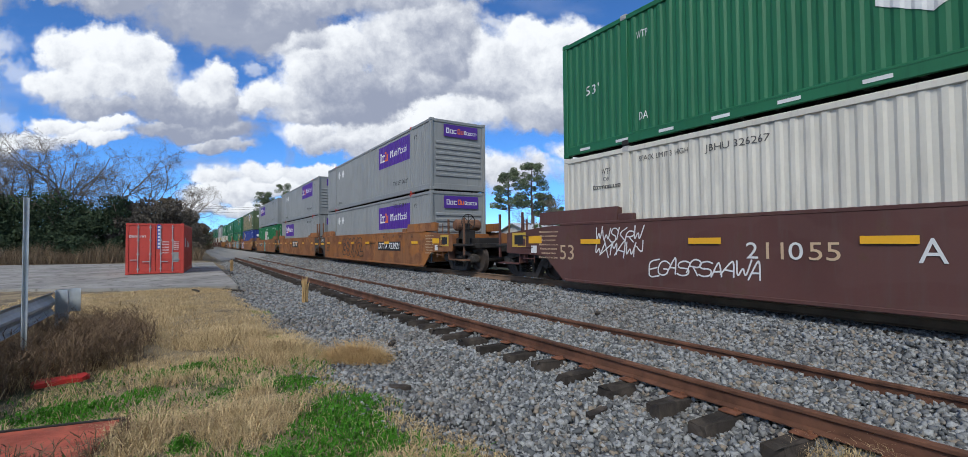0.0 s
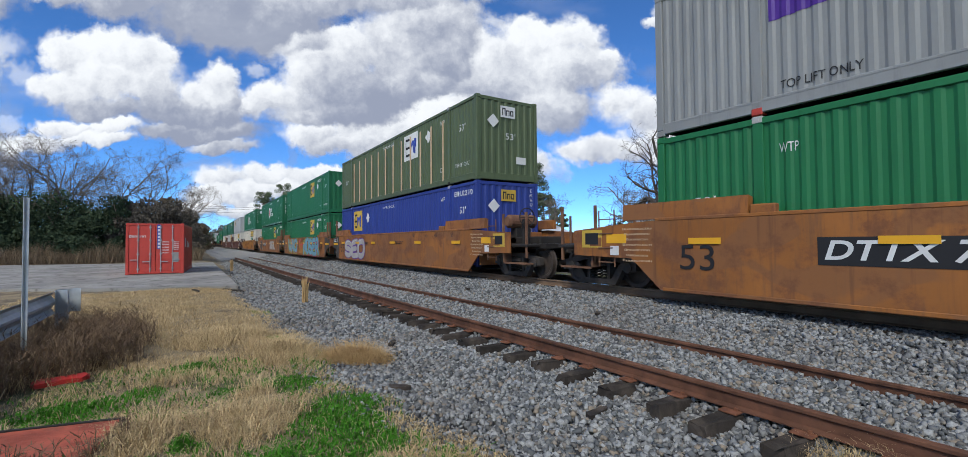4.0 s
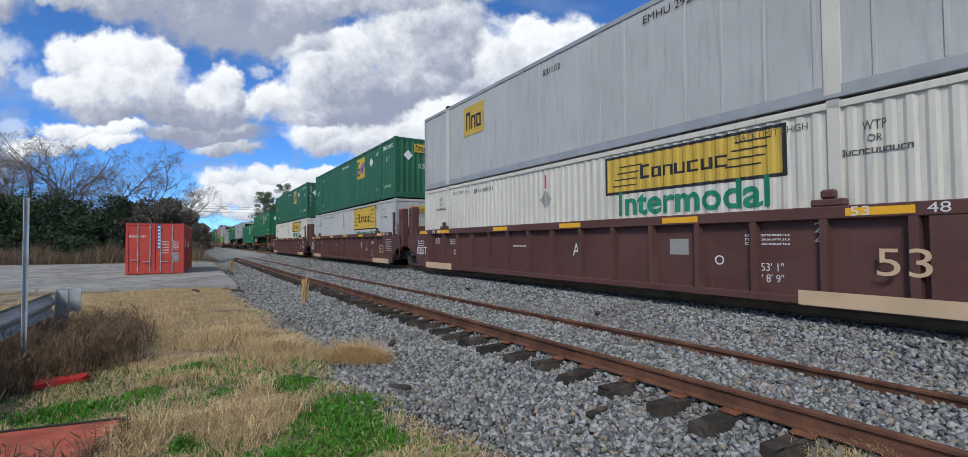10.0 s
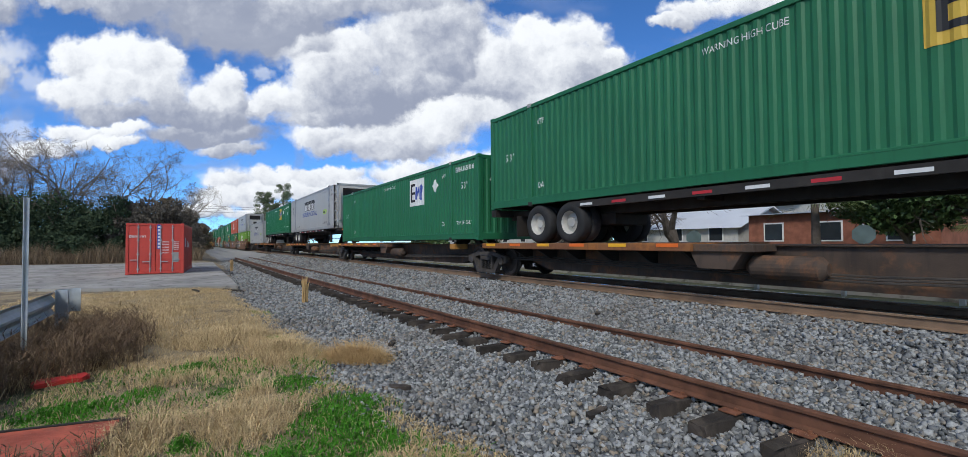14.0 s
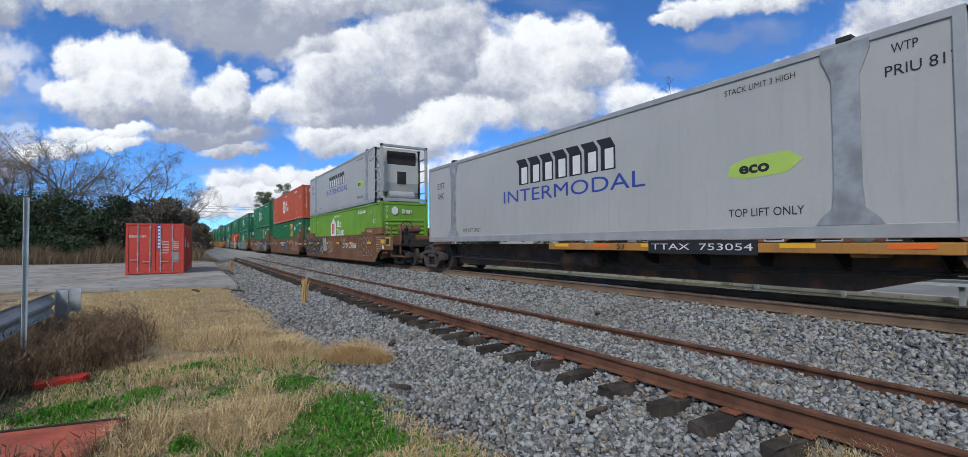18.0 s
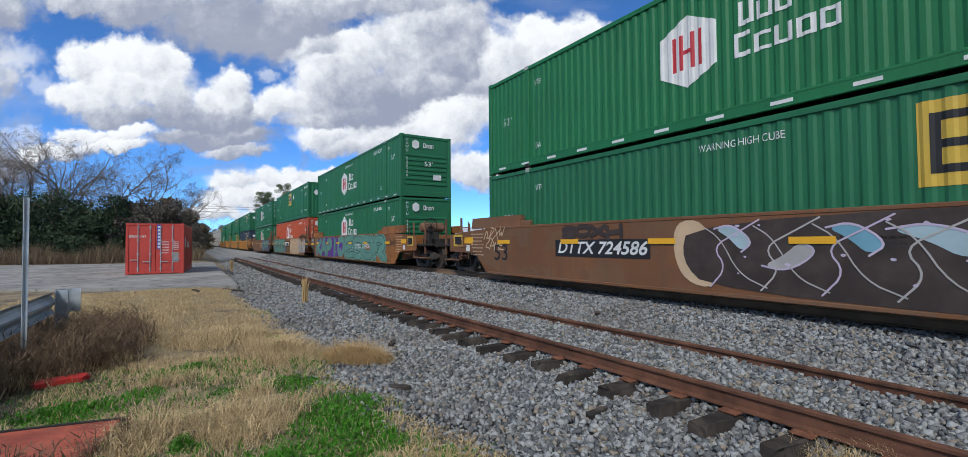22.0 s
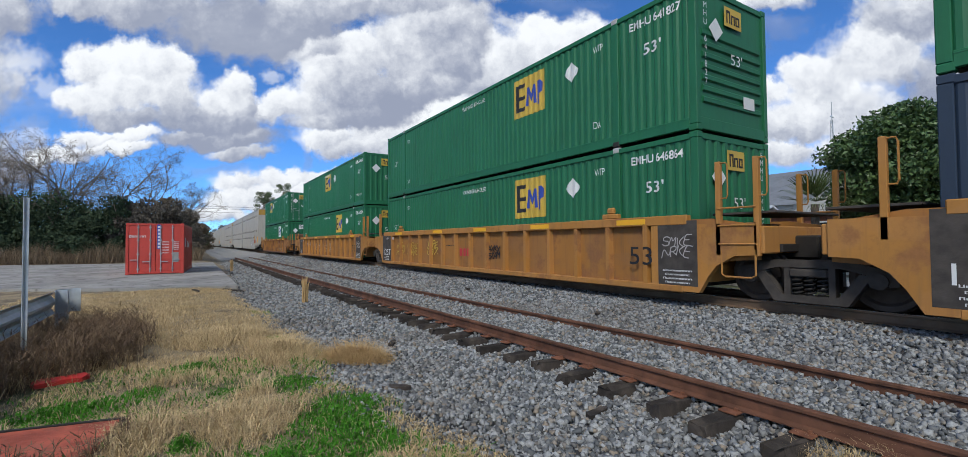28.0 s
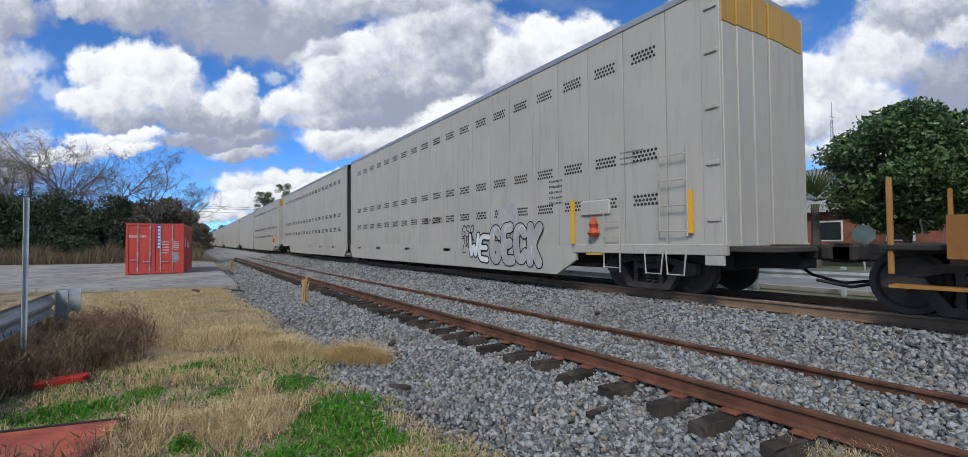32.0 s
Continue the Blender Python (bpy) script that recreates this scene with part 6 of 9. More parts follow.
# wells --------------------------------------------------------------
def maroon_head():
    c = smooth_well(-7.3, MAROON, "art", "end", MAROON, "maroon smooth-sided well car with white numbers")
    car_text(c, "53", .36, .5, P_PEACH, 15.8, .78)
    car_text(c, "2", .27, .19, P_WHITE, 11.37, .88)
    car_text(c, "11", .27, .26, P_PEACH, 11.02, .88)
    car_text(c, "0", .27, .2, P_WHITE, 10.72, .88)
    car_text(c, "55", .27, .4, P_PEACH, 10.34, .88)
    car_text(c, "A", .32, .28, P_WHITE, 9.17, .9)
    return c
maroon_car = maroon_head()
UNITS = [
    # start, paint, leading end, trailing end
    (16.6, DTTX, "end", "art", "orange-brown smooth-sided well car, rusty, tagged with black spray"),
    (35.6, DTTX, "art", "art", "orange-brown smooth-sided well car with faded patches"),
    (54.7, DTTX, "art", "end", "orange-brown smooth-sided well car with black numbers"),
    (77.9, DTTX, "end", "art", "orange-brown smooth-sided well car with silver bubble tags"),
    (97.4, DTTX, "art", "art", "orange-brown smooth-sided well car under blue graffiti"),
    (116.4, DTTX, "art", "end", "orange-brown smooth-sided well car with silver bubble tag"),
    (313.9, DTTX_DULL, "end", "art", "faded brown smooth-sided well car with outline graffiti"),
    (333.1, DTTX_DULL, "art", "art", "faded brown smooth-sided well car with silver tags"),
    (352.6, DTTX_DULL, "art", "end", "faded brown smooth-sided well car with dark graffiti"),
    (376.1, DTTX, "end", "art", "orange-brown smooth-sided well car under teal graffiti"),
    (395.7, DTTX, "art", "art", "orange-brown smooth-sided well car covered in pale tags"),
    (415.3, DTTX_DULL, "art", "end", "faded brown smooth-sided well car with teal graffiti"),
]
WELLS = {}
for u, mt, fr, bk, lb in UNITS:
    c = WELLS[u] = smooth_well(u, mt, fr, bk, BROWN, lb)
    well_text(c, P_BLACK)
    car_text(c, "53", .46, .68, P_BLACK, CL - 1.0, .73)
RIBS = [
    (139.7, BROWN, BROWN_RIB, "end", "end", None, False, "rusty brown ribbed well car with orange ribs"),
    (163.0, MAROON, MAROON, "end", "art", None, False, "maroon ribbed well car with white stencils"),
    (182.4, MAROON, MAROON, "art", "art", None, False, "maroon ribbed well car with white stencils"),
    (201.7, MAROON, MAROON, "art", "end", None, False, "maroon ribbed well car with white stencils"),
    (439.3, YELLOW, YELLOW, "end", "art", YELLOW, True, "yellow ribbed well car with dark end panels"),
    (458.75, YELLOW, YELLOW, "art", "art", YELLOW, True, "yellow ribbed well car with dark end panels"),
    (478.5, YELLOW, YELLOW, "art", "end", YELLOW, True, "yellow ribbed well car, scratched and tagged"),
    (501.8, BROWN, BROWN_RIB, "end", "end", YELLOW, False, "rusty brown ribbed well car with cyan tags"),
]
for u, mt, rb, fr, bk, tr, dk, lb in RIBS:
    c = WELLS[u] = rib_well(u, mt, rb, fr, bk, tr or (MAROON if mt is MAROON else BLACK), lb, 14, False)
    car_text(c, "53", .37, .56, P_PEACH if mt is MAROON else P_BLACK, 2.58 if mt is BROWN else 1.15, .86 if mt is BROWN else .74, -1.424 if mt is BROWN else -1.54)

# containers -----------------------------------------------------------
hunt(-7.3, LOW, "JBHU 326267")
hub(-7.3, HIGH, "ribs", "HGIU 642767")
fedex(16.6, LOW, 4.05, "ribs", "FDXU 537814", 2.0); fedex(16.6, HIGH, 4.05, "ribs", "", 2.1)
fedex(35.6, LOW, 11.8, "doors", "FDXU 537871"); fedex(35.6, HIGH, 4.05, "ribs", "", 2.15)
hub(54.7, LOW, "ribs", "HGIU 511936", GREEN2, True); fedex(54.7, HIGH, 12.0, "doors", "FDXU 537730", 2.05)
emp(77.9, LOW, "vert", "EMHU 225170", BLUE, y=13.0, label="blue corrugated container with yellow sign"); emp(77.9, HIGH, "vert", "", OLIVE, True, 5.5, label="olive container with pale posts and worn panels"); OLIVE_BOX = MOVING[-1][0]
emp(97.4, LOW, "vert", "EMHU 278153", yn=2.85, yw=1.2); emp(97.4, HIGH, "vert", "EMHU 275977", yn=2.85, yw=1.2)
emp(116.4, LOW, "vert", "EMHU 648596", y=5.1); hub(116.4, HIGH, "ribs", "HGIU 500950")
hunt(139.7, LOW, "JBHU 293055"); hub(139.7, HIGH, "ribs", "HGIU 520830")
hunt(163.0, LOW, "JBHU 265001")
pc = panel_container(163.0, HIGH, COOLWHITE, "white sheet-and-post container with rust streaks", WHITE, 22, False, True)
part("sign_panel", plate(1.3, 1.0), P_YELLOW, pc, "weathered yellow sign panel", on_side(-1.29, 12.3, 2.05))
part("emblem", bars(1.0, .6, 3, 7), P_BLACK, pc, "", on_side(-1.294, 12.3, 2.05))
part("lettering", letters("EMHU 292675", .17, 1.5), P_BLACK, pc, "", on_side(-1.292, 4.6, 2.55))
part("lettering", letters("53/102", .16, .7), P_BLACK, pc, "", on_side(-1.292, 8.3, 2.45))
part("sign_panel", plate(.8, .42), P_YELLOW, pc, "weathered yellow sign panel", on_end(.1, -.006, 2.35))
part("emblem", bars(.6, .25, 3, 7), P_BLACK, pc, "", on_end(.1, -.011, 2.35))
rust_edge = surf("rusty_edge", (0.28, 0.10, 0.06), .8, var=.3, scale=3, fine=20, bump=.3)
part("edge_post", M().box(1.16, 1.30, -.012, .06, .0, CH, .01), rust_edge, pc, "rusty red edge post")
for x_ in (-.45, .45):
    part("lock_rod", M().cyl((x_, -.03), .02, .1, CH - .1, 2, 8), ALU, pc, "galvanised locking rod")
    part("rust_streak", plate(.12, 2.3), rust_edge if x_ < 0 else WHITE, pc, "rust-stained door seam", on_end(x_ * .2, -.006, 1.3))
hunt(182.4, LOW, "JBHU 238116", COOLWHITE, True); emp(182.4, HIGH, "vert", "EMHU 264310", GREEN3)
hunt(201.7, LOW, "JBHU 269229"); emp(201.7, HIGH, "ribs", "EMHU 646756", GREEN3)
hub(313.9, LOW, "ribs", "HGIU 640348", LIME, True, "lime green corrugated container with white badge")
REEFERS = []
REEFERS.append(panel_container(313.9, HIGH, REEF, "white refrigerated container with grey lift posts", None, 13, True))
emp(333.1, LOW, "vert", "EMHU 649151"); hub(333.1, HIGH, "vert", "HGIU 637289", ORANGE, False, "orange-red corrugated container with white badge")
emp(352.6, LOW, "vert", "EMHU 644871"); hub(352.6, HIGH, "ribs", "HGIU 654012", GREEN2)
hub(376.1, LOW, "ribs", "HGIU 643760", None, True); hub(376.1, HIGH, "ribs", "HGWU 652570")
hub(395.7, LOW, "ribs", "HGIU 631201", ORANGE, True, "orange-red corrugated container with white badge"); emp(395.7, HIGH, "vert", "EMHU 261893", None, False, 8.0)
hub(415.3, LOW, "ribs", "HGIU 642129", None, True); hub(415.3, HIGH, "ribs", "HGIU 645377")
emp(439.3, LOW, "vert", "EMHU 208811", NAVY, label="navy corrugated container with yellow sign"); emp(439.3, HIGH, "vert", "EMHU 300410")
emp(458.75, LOW, "vert", "EMHU 646864"); emp(458.75, HIGH, "ribs", "EMHU 641827")
emp(478.5, LOW, "vert", "EMHU 651584"); emp(478.5, HIGH, "vert", "EMHU 260650", None, False, 7.95)
emp(501.8, LOW, "vert", "EMHU 644224", None, True, 5.1); emp(501.8, HIGH, "doors", "EMHU 278291", None, False, 11.2)

for k_ in range(12):
    part("pale_post", M().box(-1.30, -1.27, 2.4 + k_ * 1.02, 2.5 + k_ * 1.02, .2, 2.5, .006), P_PEACH, OLIVE_BOX, "pale worn vertical post")
# spine cars -----------------------------------------------------------
SPINES = []
SPINE = [(222.9, 17.0, "end", "art"), (239.8, 17.3, "art", "art"), (257.2, 17.3, "art", "art"), (274.5, 17.5, "art", "art"), (292.2, 17.6, "art", "end")]
for k, (u, L, fr, bk) in enumerate(SPINE):
    SPINES.append(spine_car(u - .2, L, "black spine car with an orange-brown wheel deck", fr, bk, YELLOW if k == 4 else None))
ON_CHASSIS = DECK_Z + 1.04
chassis(222.9, DECK_Z, "black container chassis on dual tyres")
emp(222.9, ON_CHASSIS, "vert", "EMHU 653052")
emp(239.8, DECK_Z + .1, "vert", "EMHU 651016", None, True, 5.0)
chassis(257.2, DECK_Z, "black container chassis on dual tyres")
REEFERS.append(panel_container(257.2, ON_CHASSIS, REEF, "white refrigerated container with grey lift posts", None, 13, True))
chassis(274.5, DECK_Z, "black container chassis on dual tyres")
emp(274.5, ON_CHASSIS, "vert", "EMHU 300139")
REEFERS.append(panel_container(292.2, DECK_Z + .06, REEF, "white refrigerated container with grey lift posts", None, 13, True))

# autoracks --------------------------------------------------------------
RACKS = []
ru = 523.0
for k in range(7):
    RACKS.append(autorack(ru, "cream perforated autorack with yellow-topped end doors", True, k, k < 2))
    RACKS.append(autorack(ru + RL + .9, "cream perforated autorack, rear half of a pair", False, k, k < 1))
    ru += 2 * RL + .9 + 2.6
# ---------------- lettering and graffiti on the cars ----------------
def number_panel(u, s, y, z=.9, w=2.7, h=.27, back=None):
    car_text(WELLS[u], s, h, w, P_WHITE, y, z, -1.543, .25, .008, P_BLACK if back is None else back)
def emblem_plate(u, y, z=.97, w=2.5, h=.55, fg=None, x=-1.543, ground=True):
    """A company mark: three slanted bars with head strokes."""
    c = WELLS[u]
    if ground:
        part("emblem", plate(w, h), P_BLACK, c, "dark company plate", on_side(x, y, z))
    for k in (-.3, 0, .3):
        a = w * .05
        part("emblem", polygon([(w * k - .14 * w + .04, h * .2), (w * k + .14 * w + .04, h * .2), (w * k + .14 * w + .06, h * .38), (w * k - .14 * w + .06, h * .38)]), fg or P_WHITE, c, "", on_side(x - .0085, y, z))
        part("emblem", polygon([(w * k - a - .06, -h * .3), (w * k + a - .06, -h * .3), (w * k + a + .06, h * .3), (w * k - a + .06, h * .3)]), fg or P_WHITE, c, "", on_side(x - .005, y, z))
number_panel(16.6, "DTTX 723921", 4.0)
number_panel(54.7, "DTTX 723921", 11.8)
number_panel(116.4, "DTTX 732621", 11.7, .95, 2.6)
number_panel(313.9, "DTTX 724586", 4.6, .88, 2.7, .27, DTTX_DULL)
number_panel(352.6, "DTTX 724586", 11.3, .9, 2.7)
car_text(WELLS[376.1], "DTTX  724376", .22, 2.5, P_WHITE, 4.8, .86, -1.562, .15, .004)
emblem_plate(35.6, 7.7)
emblem_plate(333.1, 8.3)
emblem_plate(395.7, 8.05)
car_text(WELLS[16.6], "B", .28, .22, P_BLACK, 6.5, .9)
car_text(WELLS[35.6], "C", .26, .22, P_BLACK, 10.2, .95)

STROKES = {
    "A": (((0, 0), (.42, 1), (.62, 1), (1, 0)), ((.2, .36), (.82, .36))), "B": (((0, 0), (0, 1), (.75, .98), (.8, .6), (.15, .53), (.9, .46), (.95, .05), (0, 0)),),
    "C": (((1, .8), (.6, 1), (.05, .85), (.05, .15), (.6, 0), (1, .2)),), "E": (((1, 1), (.1, 1), (.05, .5), (.1, 0), (1, 0)), ((.1, .5), (.8, .52))),
    "G": (((1, .8), (.6, 1), (.05, .85), (.05, .15), (.6, 0), (1, .15), (1, .45), (.55, .45)),), "H": (((.05, 0), (.05, 1)), ((.95, 0), (.95, 1)), ((.05, .5), (.95, .5))),
    "I": (((.5, 0), (.5, 1)),), "J": (((.8, 1), (.8, .15), (.4, 0), (.05, .2)),), "K": (((.08, 0), (.08, 1)), ((1, 1), (.2, .5), (1, 0))), "L": (((.1, 1), (.05, 0), (1, 0)),),
    "M": (((0, 0), (.1, 1), (.5, .3), (.9, 1), (1, 0)),), "N": (((0, 0), (.08, 1), (.92, 0), (1, 1)),), "O": (((.5, 1), (.05, .95), (0, .05), (.95, .02), (1, .95), (.5, 1), (.3, 1)),),
    "P": (((.1, 0), (.1, 1), (.95, .98), (.95, .48), (.15, .45)),), "R": (((.1, 0), (.1, 1), (.92, .98), (.92, .5), (.15, .47)), ((.45, .45), (1, 0))),
    "S": (((1, .82), (.6, 1), (.02, .92), (.05, .55), (.95, .47), (.98, .06), (.4, 0), (0, .18)),), "T": (((0, 1), (1, 1)), ((.5, 1), (.5, 0))),
    "U": (((.05, 1), (.05, .1), (.5, 0), (.95, .1), (.95, 1)),), "W": (((0, 1), (.22, 0), (.5, .7), (.78, 0), (1, 1)),), "X": (((0, 0), (1, 1)), ((0, 1), (1, 0))),
    "Z": (((0, 1), (1, 1), (0, 0), (1, 0)),), "*": (((0, .3), (1, .7)), ((0, .7), (1, .3)), ((.5, .05), (.5, .95)))}
def rounded(pts):
    """Cuts the corners of an open line twice; the ends stay."""
    for k in range(2):
        out = [pts[0]]
        for (ax, ay), (bx, by) in zip(pts, pts[1:]):
            out += [(ax * .75 + bx * .25, ay * .75 + by * .25), (ax * .25 + bx * .75, ay * .25 + by * .75)]
        pts = out + [pts[-1]]
    return pts
def ribbon(m, pts, width, z=0.0):
    """A round-ended painted stroke; each piece lies a hair over the last."""
    for k, ((ax, ay), (bx, by)) in enumerate(zip(pts, pts[1:])):
        dx, dy = bx - ax, by - ay
        L = math.hypot(dx, dy) or 1
        nx, ny = -dy / L * width / 2, dx / L * width / 2
        b = len(m.v)
        zz = z + .00002 * k
        a0 = math.atan2(dy, dx)
        ring = [(bx + width / 2 * math.cos(a0 + t), by + width / 2 * math.sin(a0 + t), zz) for t in (-1.571, -1.0, -.5, 0, .5, 1.0, 1.571)]
        ring += [(ax + width / 2 * math.cos(a0 + t), ay + width / 2 * math.sin(a0 + t), zz) for t in (1.571, 2.14, 2.64, 3.142, 3.64, 4.14, 4.712)]
        m.v += ring
        m.f.append(tuple(range(b, b + 14)))
def spray(u, s, y, w, z=.78, h=1.0, fill=None, rim=None, halo=None, shear=.12, fat=.10, x=-1.545, line=.05, shine=True, shadow=None):
    """Painted letters, each one over its neighbour: a dark rim under a lighter fill, on an optional coloured halo."""
    c = WELLS[u]
    t = max(.04, h * 2.9 * fat)
    cell = w / len(s)
    r = random.Random(sum(ord(q) for q in s) + int(w * 10))
    halos = M()
    top = 1.47 - z
    for k, ch in enumerate(s):
        bw, bh = max(.08, cell * (1.12 if fat > .05 else .9) - t), max(.1, h - t) * r.uniform(.92, 1.04)
        cx, cy = -w / 2 + cell * (k + .5), r.uniform(-.03, .03)
        tilt = r.uniform(-.08, .08)
        rims, fills, glints, drops = M(), M(), M(), M()
        for j, st in enumerate(STROKES.get(ch, STROKES["O"])):
            pts = []
            for px, py in rounded(list(st)):
                qx, qy = (px - .5) * bw, (py - .5) * bh
                pts.append((cx + qx + (shear + tilt) * qy, cy + qy - tilt * qx))
            ribbon(halos, pts, t + .34, .0004 * k)
            ribbon(rims, pts, t + 2 * line, .0003 * j)
            ribbon(drops, [(a + .06, b - .045) for a, b in pts], t + 2 * line + .02, .0001 * j)
            ribbon(fills, pts, t, .0003 * j)
            if j == 0 and fat > .05:
                ribbon(glints, [(a + t * .26, b + t * .26) for a, b in pts[2:2 + len(pts) // 3]], .028)
        d = .0014 * k
        if shadow:
            part("graffiti", drops, shadow, c, "coloured shadow of a painted letter", on_side(x - .002 - d, y, z))
        if rim:
            part("graffiti", rims, rim, c, "dark rim of a painted letter", on_side(x - .003 - d, y, z))
        if fill:
            part("graffiti", fills, fill, c, "painted bubble letter", on_side(x - .0045 - d, y, z))
        if fill and rim and shine and fat > .05:
            part("graffiti", glints, P_WHITE, c, "white glint on a painted letter", on_side(x - .0058 - d, y, z))
    if halo:
        halos.v = [(a, max(.12 - z, min(top, b)), q) for a, b, q in halos.v]
        part("graffiti", halos, halo, c, "colour behind the painted letters", on_side(x, y, z))

def scribble(u, y, w, z, h, mat, seed, width=.022, n=26, x=-1.546, name="graffiti"):
    """A hasty sprayed tag of crooked, overlapping letter strokes."""
    r = random.Random(seed)
    c = WELLS[u] if not isinstance(u, bpy.types.Object) else u
    m = M()
    rows = 2 if h > .38 and w < 2.5 else 1
    hh = h / rows
    k = max(3, round(w / (hh * .75)))
    for row in range(rows):
        for i in range(k):
            bw, bh = w / k * r.uniform(.8, 1.15), hh * r.uniform(.75, 1.1)
            cx, cy = -w / 2 + w * (i + .5) / k, h / 2 - hh * (row + .5) + r.uniform(-.04, .04)
            tilt = r.uniform(-.25, .25)
            for j, st in enumerate(STROKES[r.choice("SKENZMRWAGX")]):
                pts = [(cx + (p - .5) * bw + (.25 + tilt) * (q - .5) * bh, cy + (q - .5) * bh - tilt * (p - .5) * bw) for p, q in rounded(list(st))]
                ribbon(m, pts, width * 1.15, .0002 * (i + j))
    part(name, m, mat, c, "hasty sprayed tag", on_side(x, y, z))

def star_tags(u, mat, spots, seed):
    for k, (y, z, w, h) in enumerate(spots):
        scribble(u, y, w, z, h, mat, seed + k, .02, 10)

# car by car, from the head of the train
HEAD = maroon_car
scribble(HEAD, 14.2, 1.3, 1.05, .6, P_WHITE, 1, .025, 22)
scribble(HEAD, 12.3, 2.2, .55, .30, P_WHITE, 2, .025, 24)
spray(16.6, "GSKKZ", 9.75, 3.9, .82, 1.0, DTTX, P_BLACK, None, .0, .07, line=.055, shine=False)
part("graffiti", polygon([(-.35, .45), (-.1, .62), (.3, .5), (.38, .1), (.2, -.05), (.5, -.6), (-.5, -.6), (-.2, -.25), (-.48, .1)]), P_CYAN, WELLS[54.7], "cyan painted blob", on_side(-1.545, 8.0, .72))
spray(77.9, "SEO", 12.8, 3.6, .72, 1.1, P_SILVER, P_VIOLET, None, .0, .09)
def round_shape(u, pts, mat, label, x=-1.546, rounds=2):
    """A painted field with rounded corners; pts are places along and up the car's side."""
    c = WELLS[u] if not isinstance(u, bpy.types.Object) else u
    for k in range(rounds):
        out = []
        for (ax, ay), (bx, by) in zip(pts, pts[1:] + pts[:1]):
            out += [(ax * .75 + bx * .25, ay * .75 + by * .25), (ax * .25 + bx * .75, ay * .25 + by * .75)]
        pts = out
    part("graffiti", polygon([(-py, pz) for py, pz in pts], .001), mat, c, label, on_side(x, 0, 0))
def line_on(u, pts, mat, width=.03, x=-1.55, label="painted line"):
    """A sprayed line through places along and up the car's side."""
    m = M()
    ribbon(m, rounded([(-py, pz) for py, pz in pts]), width)
    part("graffiti", m, mat, WELLS[u], label, on_side(x, 0, 0))
def blotches(u, y0, y1, z0, z1, n, mat, seed, size=.1, x=-1.558):
    """Small uneven splashes of paint."""
    r = random.Random(seed)
    for k in range(n):
        cy, cz, q = r.uniform(y0, y1), r.uniform(z0, z1), size * r.uniform(.5, 1.3)
        pts = [(cy + q * r.uniform(.6, 1.3) * math.cos(t * .785), cz + q * r.uniform(.4, .9) * math.sin(t * .785)) for t in range(8)]
        round_shape(u, pts, mat, "splash of paint", x - .0002 * k, 1)

round_shape(97.4, [(9.1, .24), (6.7, .24), (6.7, 1.12), (9.1, 1.12)], YELLOW, "newer orange patch of paint", -1.540, 0)
emblem_plate(97.4, 7.8, .79, 2.1, .62, P_RED, -1.541, False)
blotches(97.4, 8.9, 8.4, 1.15, 1.4, 3, P_PINK, 4, .16, -1.5405)
spray(97.4, "NOSER", 4.5, 5.3, .80, 1.36, P_SKY, P_BLACK, P_LIME, .0, .078, line=.034, shine=False, shadow=P_PINK)
spray(97.4, "WAO", 11.75, 4.1, .84, 1.26, P_SKY, P_BLACK, P_LIME, .0, .09, line=.032, shine=False, shadow=P_PINK)
blotches(97.4, 10.0, 13.5, .4, 1.3, 16, P_YELLOW, 5, .09)
scribble(97.4, 1.3, .95, .85, .6, P_BLACK, 6, .03, 12)
scribble(97.4, 9.35, .75, .95, .8, P_BLACK, 66, .025, 12)
scribble(97.4, 7.2, .6, 1.33, .14, P_BLACK, 67, .02, 8)
spray(116.4, "SUEAL", 5.2, 3.7, .84, 1.0, P_SILVER, P_GREY, None, .05, .085, line=.022, shine=False)
star_tags(116.4, P_BLACK, [(1.2, .6, .9, .25), (.9, 1.1, .7, .3), (1.3, 1.6, .8, .22)], 8)
round_shape(116.4, [(15.4, .9), (15.3, 1.3), (14.9, 1.4), (14.3, 1.45), (13.8, 1.3), (13.5, .95), (13.8, .55), (14.2, .3), (14.7, .5), (15.0, .7)], P_UMBER, "dark sprayed field", -1.5445)
spray(116.4, "JNE*", 14.4, 1.9, .85, 1.0, P_UMBER, P_SILVER, None, .05, .07, line=.018, shine=False)
scribble(116.4, 13.4, .8, .45, .35, P_SILVER, 9, .02, 10)
round_shape(313.9, [(15.8, 1.44), (10.9, 1.45), (10.7, .8), (10.9, .26), (15.6, .2), (15.9, .7)], P_UMBER, "dark brown sprayed field", -1.5435)
spray(313.9, "UESOB", 13.3, 5.1, .84, 1.16, P_UMBER, P_SILVER, None, .0, .088, line=.028, shine=False)
scribble(313.9, 11.2, .7, .62, .5, P_SILVER, 90, .03, 10, -1.556)
spray(313.9, "SS", 10.35, .95, .98, 1.0, P_SILVER, P_BLACK, P_UMBER, -.3, .085, line=.03, shine=False)
spray(313.9, "ABK", 1.8, 2.3, .85, .95, DTTX_DULL, P_SILVER, None, 0, .09, line=.018, shine=False)
